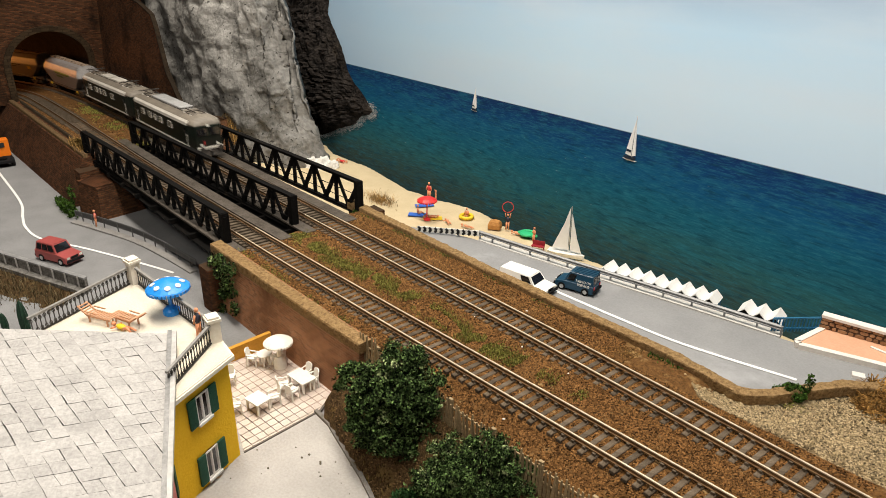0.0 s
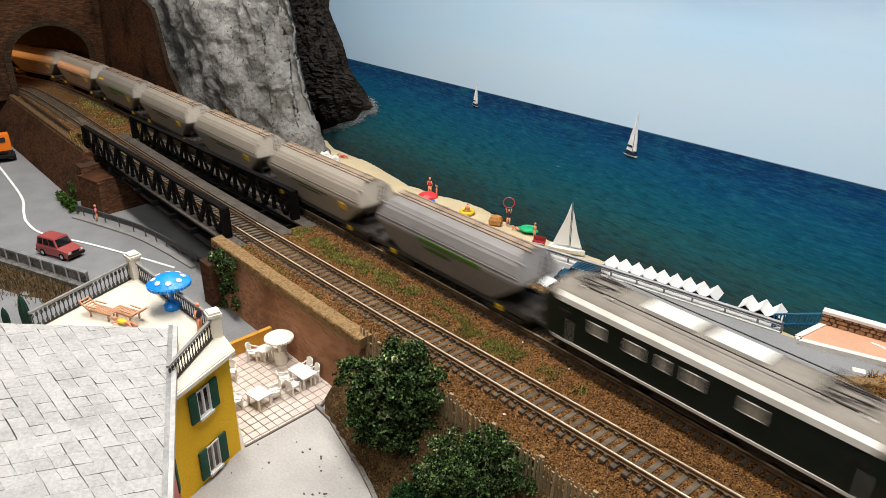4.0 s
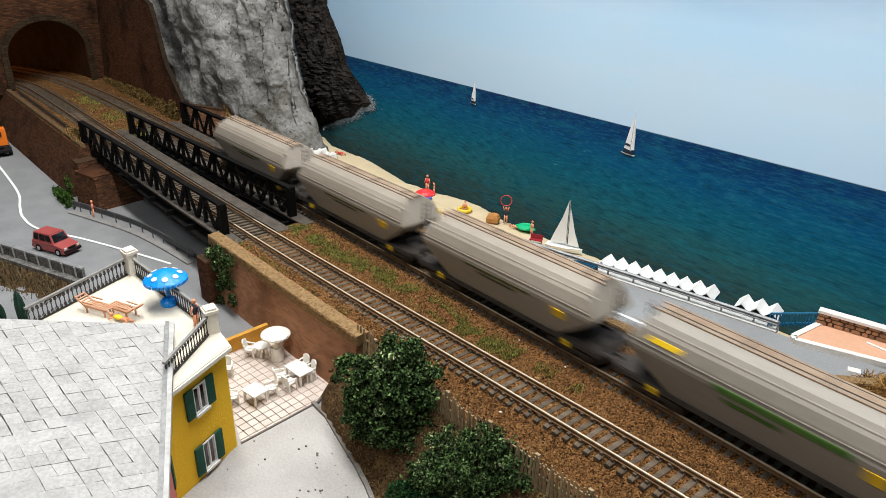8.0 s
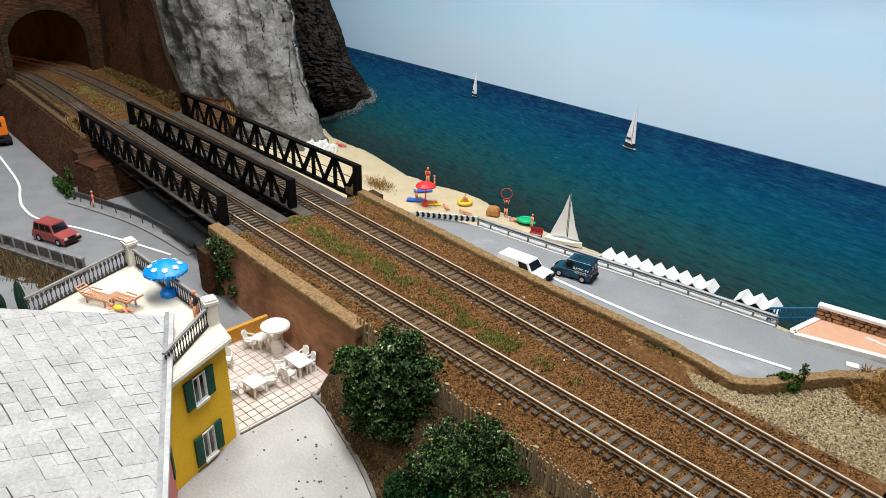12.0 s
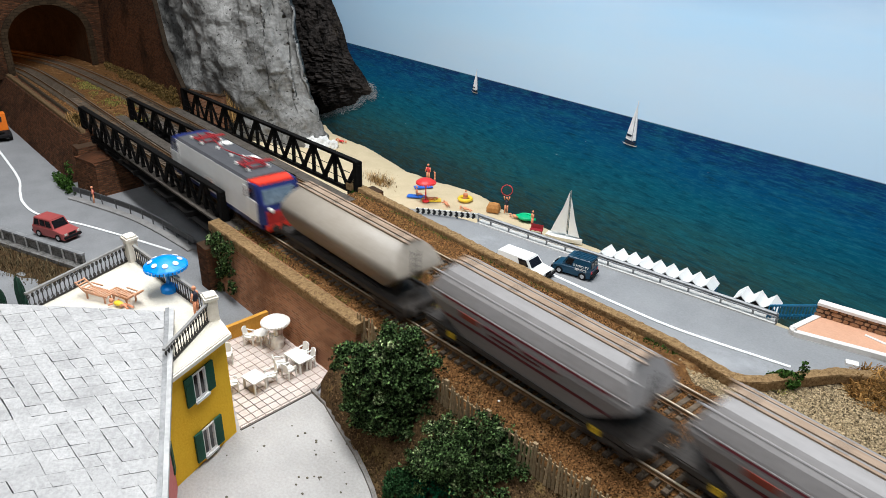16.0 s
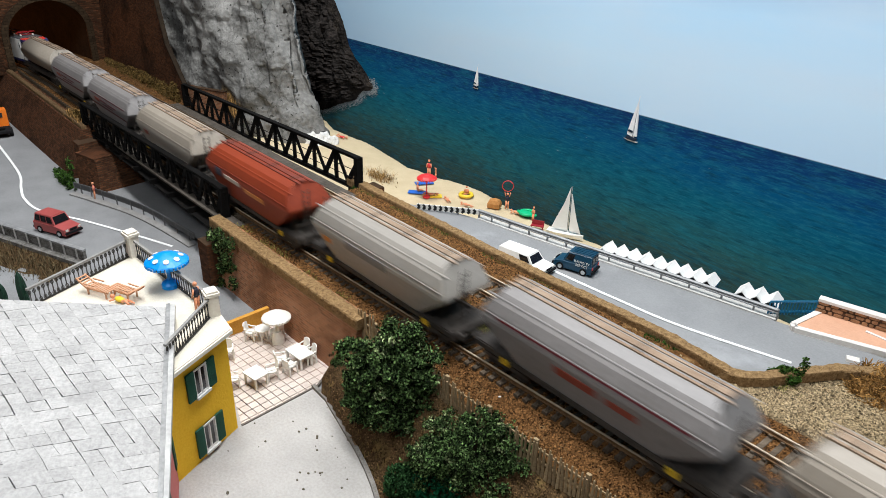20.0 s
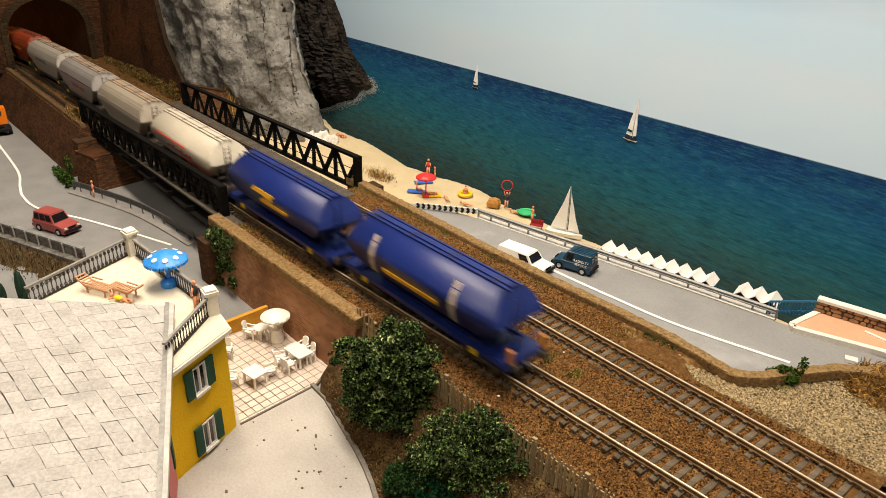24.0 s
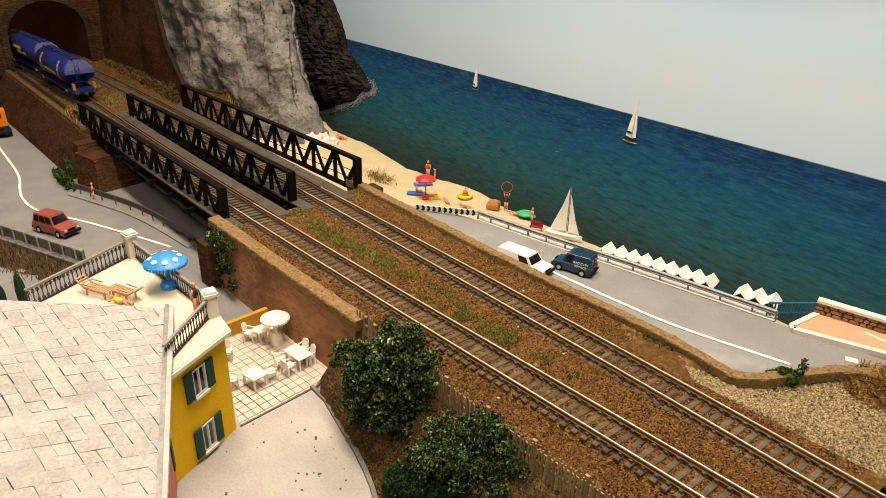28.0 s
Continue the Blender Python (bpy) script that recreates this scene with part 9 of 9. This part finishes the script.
PA, PB = 0.157, 0.1495        # wagon lengths of the two trains
TRAIN_A, TRAIN_B = [], []      # (thing, distance of its middle behind the head of the train)
d = 0.0
for i in range(2):
    TRAIN_A.append((green_engine(i == 0), d + 0.0942))
    d += 0.1895
A_LABELS = [(-0.16, 0.26, 0.47, 0.56, MID_GREEN, 0.0), (-0.12, 0.06, 0.34, 0.4, MID_GREEN, 0.0), (0.3, 0.36, 0.3, 0.46, YELLOW_MARK, 0.0), (-0.42, -0.3, 0.68, 0.75, YELLOW_MARK, 0.002)]
OLIVE_MARK = mat("dark_olive_lettering", (0.085, 0.085, 0.03), (0.05, 0.05, 0.02), 200, 0.6, 0.0)
A_PLAIN = [(-0.2, 0.18, 0.46, 0.5, OLIVE_MARK, 0.0), (-0.12, 0.1, 0.38, 0.41, OLIVE_MARK, 0.0), (0.3, 0.36, 0.32, 0.46, YELLOW_MARK, 0.0)]
a1 = hopper(GREY_BODY, "grey silo hopper wagon with green lettering bars", PA, labels=A_LABELS)
a2 = hopper(BEIGE_BODY, "beige-grey silo hopper wagon with a dirty roof", PA, labels=A_PLAIN)
a3 = hopper(SILVER_BODY, "silver-grey silo hopper wagon with a green label", PA, labels=A_LABELS[:2])
order = [a3, a2, a2, a2, a1, a2, a2, a2]
used = set()
for o in order:
    ob = o if o not in used else copy_thing(o, pose(0, 0, 0))
    used.add(o)
    TRAIN_A.append((ob, d + PA / 2))
    d += PA
TRAIN_B.append((modern_engine(), 0.09))
d = 0.1805
MAROON_TEXT = [(-0.3, -0.2, 0.4, 0.5, DULL_RED, 0.0), (-0.17, 0.0, 0.46, 0.5, MAROON, 0.0), (0.03, 0.2, 0.44, 0.48, MAROON, 0.0), (-0.14, 0.12, 0.36, 0.39, MAROON, 0.0)]
w1 = hopper(BEIGE_BODY, "plain beige-grey round silo wagon with a dirty roof", PB, turned=True, round_=True, marks=None)
w2 = hopper(SILVER_BODY, "silver-grey silo wagon with maroon lettering bars", PB, turned=True, stripe=(MAROON, (0.26, 0.3), (0.585, 0.61)), labels=MAROON_TEXT)
w4 = hopper(BEIGE_BODY, "beige silo wagon with a small red label", PB, turned=True, labels=[(-0.34, -0.27, 0.34, 0.44, DULL_RED, 0.0)])
w5 = hopper(RED_BODY, "rust red silo wagon with white and orange panels", PB, turned=True, labels=[(-0.36, -0.28, 0.4, 0.58, DARK_P, 0.0), (-0.24, -0.06, 0.42, 0.52, PALE_LABEL, 0.0), (0.0, 0.22, 0.36, 0.46, ORANGE_LABEL, 0.0)], roof_mat=mat("dark_red_roof", (0.16, 0.03, 0.015), rough=0.6))
w6 = hopper(LIGHT_BODY, "beige-grey silo wagon with an orange label and dark panel", PB, turned=True, labels=[(-0.4, -0.33, 0.3, 0.4, ORANGE_LABEL, 0.0), (-0.2, 0.12, 0.4, 0.55, mat("grey_panel", (0.2, 0.19, 0.18), rough=0.6), 0.0)])
w7 = hopper(SILVER_BODY, "grey silo wagon with a red line and red lettering bars", PB, turned=True, stripe=(MAROON, (0.585, 0.61)), labels=[(-0.12, 0.06, 0.3, 0.42, DULL_RED, 0.0), (0.1, 0.22, 0.3, 0.4, DULL_RED, 0.0)])
w8 = hopper(BEIGE_BODY, "grey-beige silo wagon with a weathered flank", PB, turned=True)
w9 = hopper(CREAM_BODY, "cream round silo wagon with red stripes", PB, turned=True, round_=True, marks=None, roof_mat=CREAM_BODY,
            labels=[(-0.42, 0.1, 0.56, 0.59, BRIGHT_RED, 0.004), (-0.05, 0.42, 0.22, 0.245, BRIGHT_RED, 0.004)] + [(-0.2 + k * 0.07, -0.155 + k * 0.07, 0.38, 0.44 + 0.03 * (k % 2), DULL_RED, 0.002) for k in range(6)])
w10 = hopper(BLUE_BODY, "deep blue round silo wagon with yellow slanting bars", PB, turned=True, round_=True, roof_mat=BLUE_BODY, frame_mat=BLUE_BODY,
             labels=[(-0.2, 0.02, 0.54, 0.63, GOLD_MARK, 0.004), (-0.12, 0.16, 0.36, 0.45, GOLD_MARK, 0.004), (-0.06, 0.02, 0.455, 0.535, GOLD_MARK, 0.002)])
w11 = hopper(BLUE_BODY, "deep blue round silo wagon with beige rings", PB, turned=True, round_=True, roof_mat=BLUE_BODY, frame_mat=BLUE_BODY,
             labels=[(-0.2, 0.16, 0.34, 0.43, GOLD_MARK, 0.0), (-0.3, -0.272, 0.22, 0.86, PALE_LABEL, 0.0), (0.235, 0.263, 0.22, 0.86, PALE_LABEL, 0.0)])
for e in (-1, 1):
    part("tail_lamp", box(bmesh.new(), -PB / 2 + 0.0035, e * 0.0115 - 0.0014, 0.0135, -PB / 2 + 0.0052, e * 0.0115 + 0.0014, 0.0205), ORANGE_LABEL, w11, "orange tail plate")
for ob in (w1, w2, copy_thing(w2, pose(0, 0, 0)), w4, w5, w6, w7, w8, w9, w10, w11):
    TRAIN_B.append((ob, d + PB / 2))
    d += PB


def head_a(t):
    """Where the head of the train on the sea-side track is."""
    return -0.52 + 0.2095 * (t - 1)


def head_b(t):
    """Where the head of the train on the street-side track is."""
    return -1.5245 - 0.1775 * (t - 21)


def motions():
    times = [i * 1.0 for i in range(29)]
    for ob, back in TRAIN_A:
        rows = []
        for t in times:
            x = max(-2.3, min(2.1, head_a(t) - back))
            rows.append((t, line_at(x, off_a(x))))
        walk(ob, rows)
    for ob, back in TRAIN_B:
        rows = []
        for t in times:
            x = max(-2.3, min(2.1, head_b(t) + back))
            rows.append((t, line_at(x, off_b(x), 0.0, 180.0)))
        walk(ob, rows)


motions()
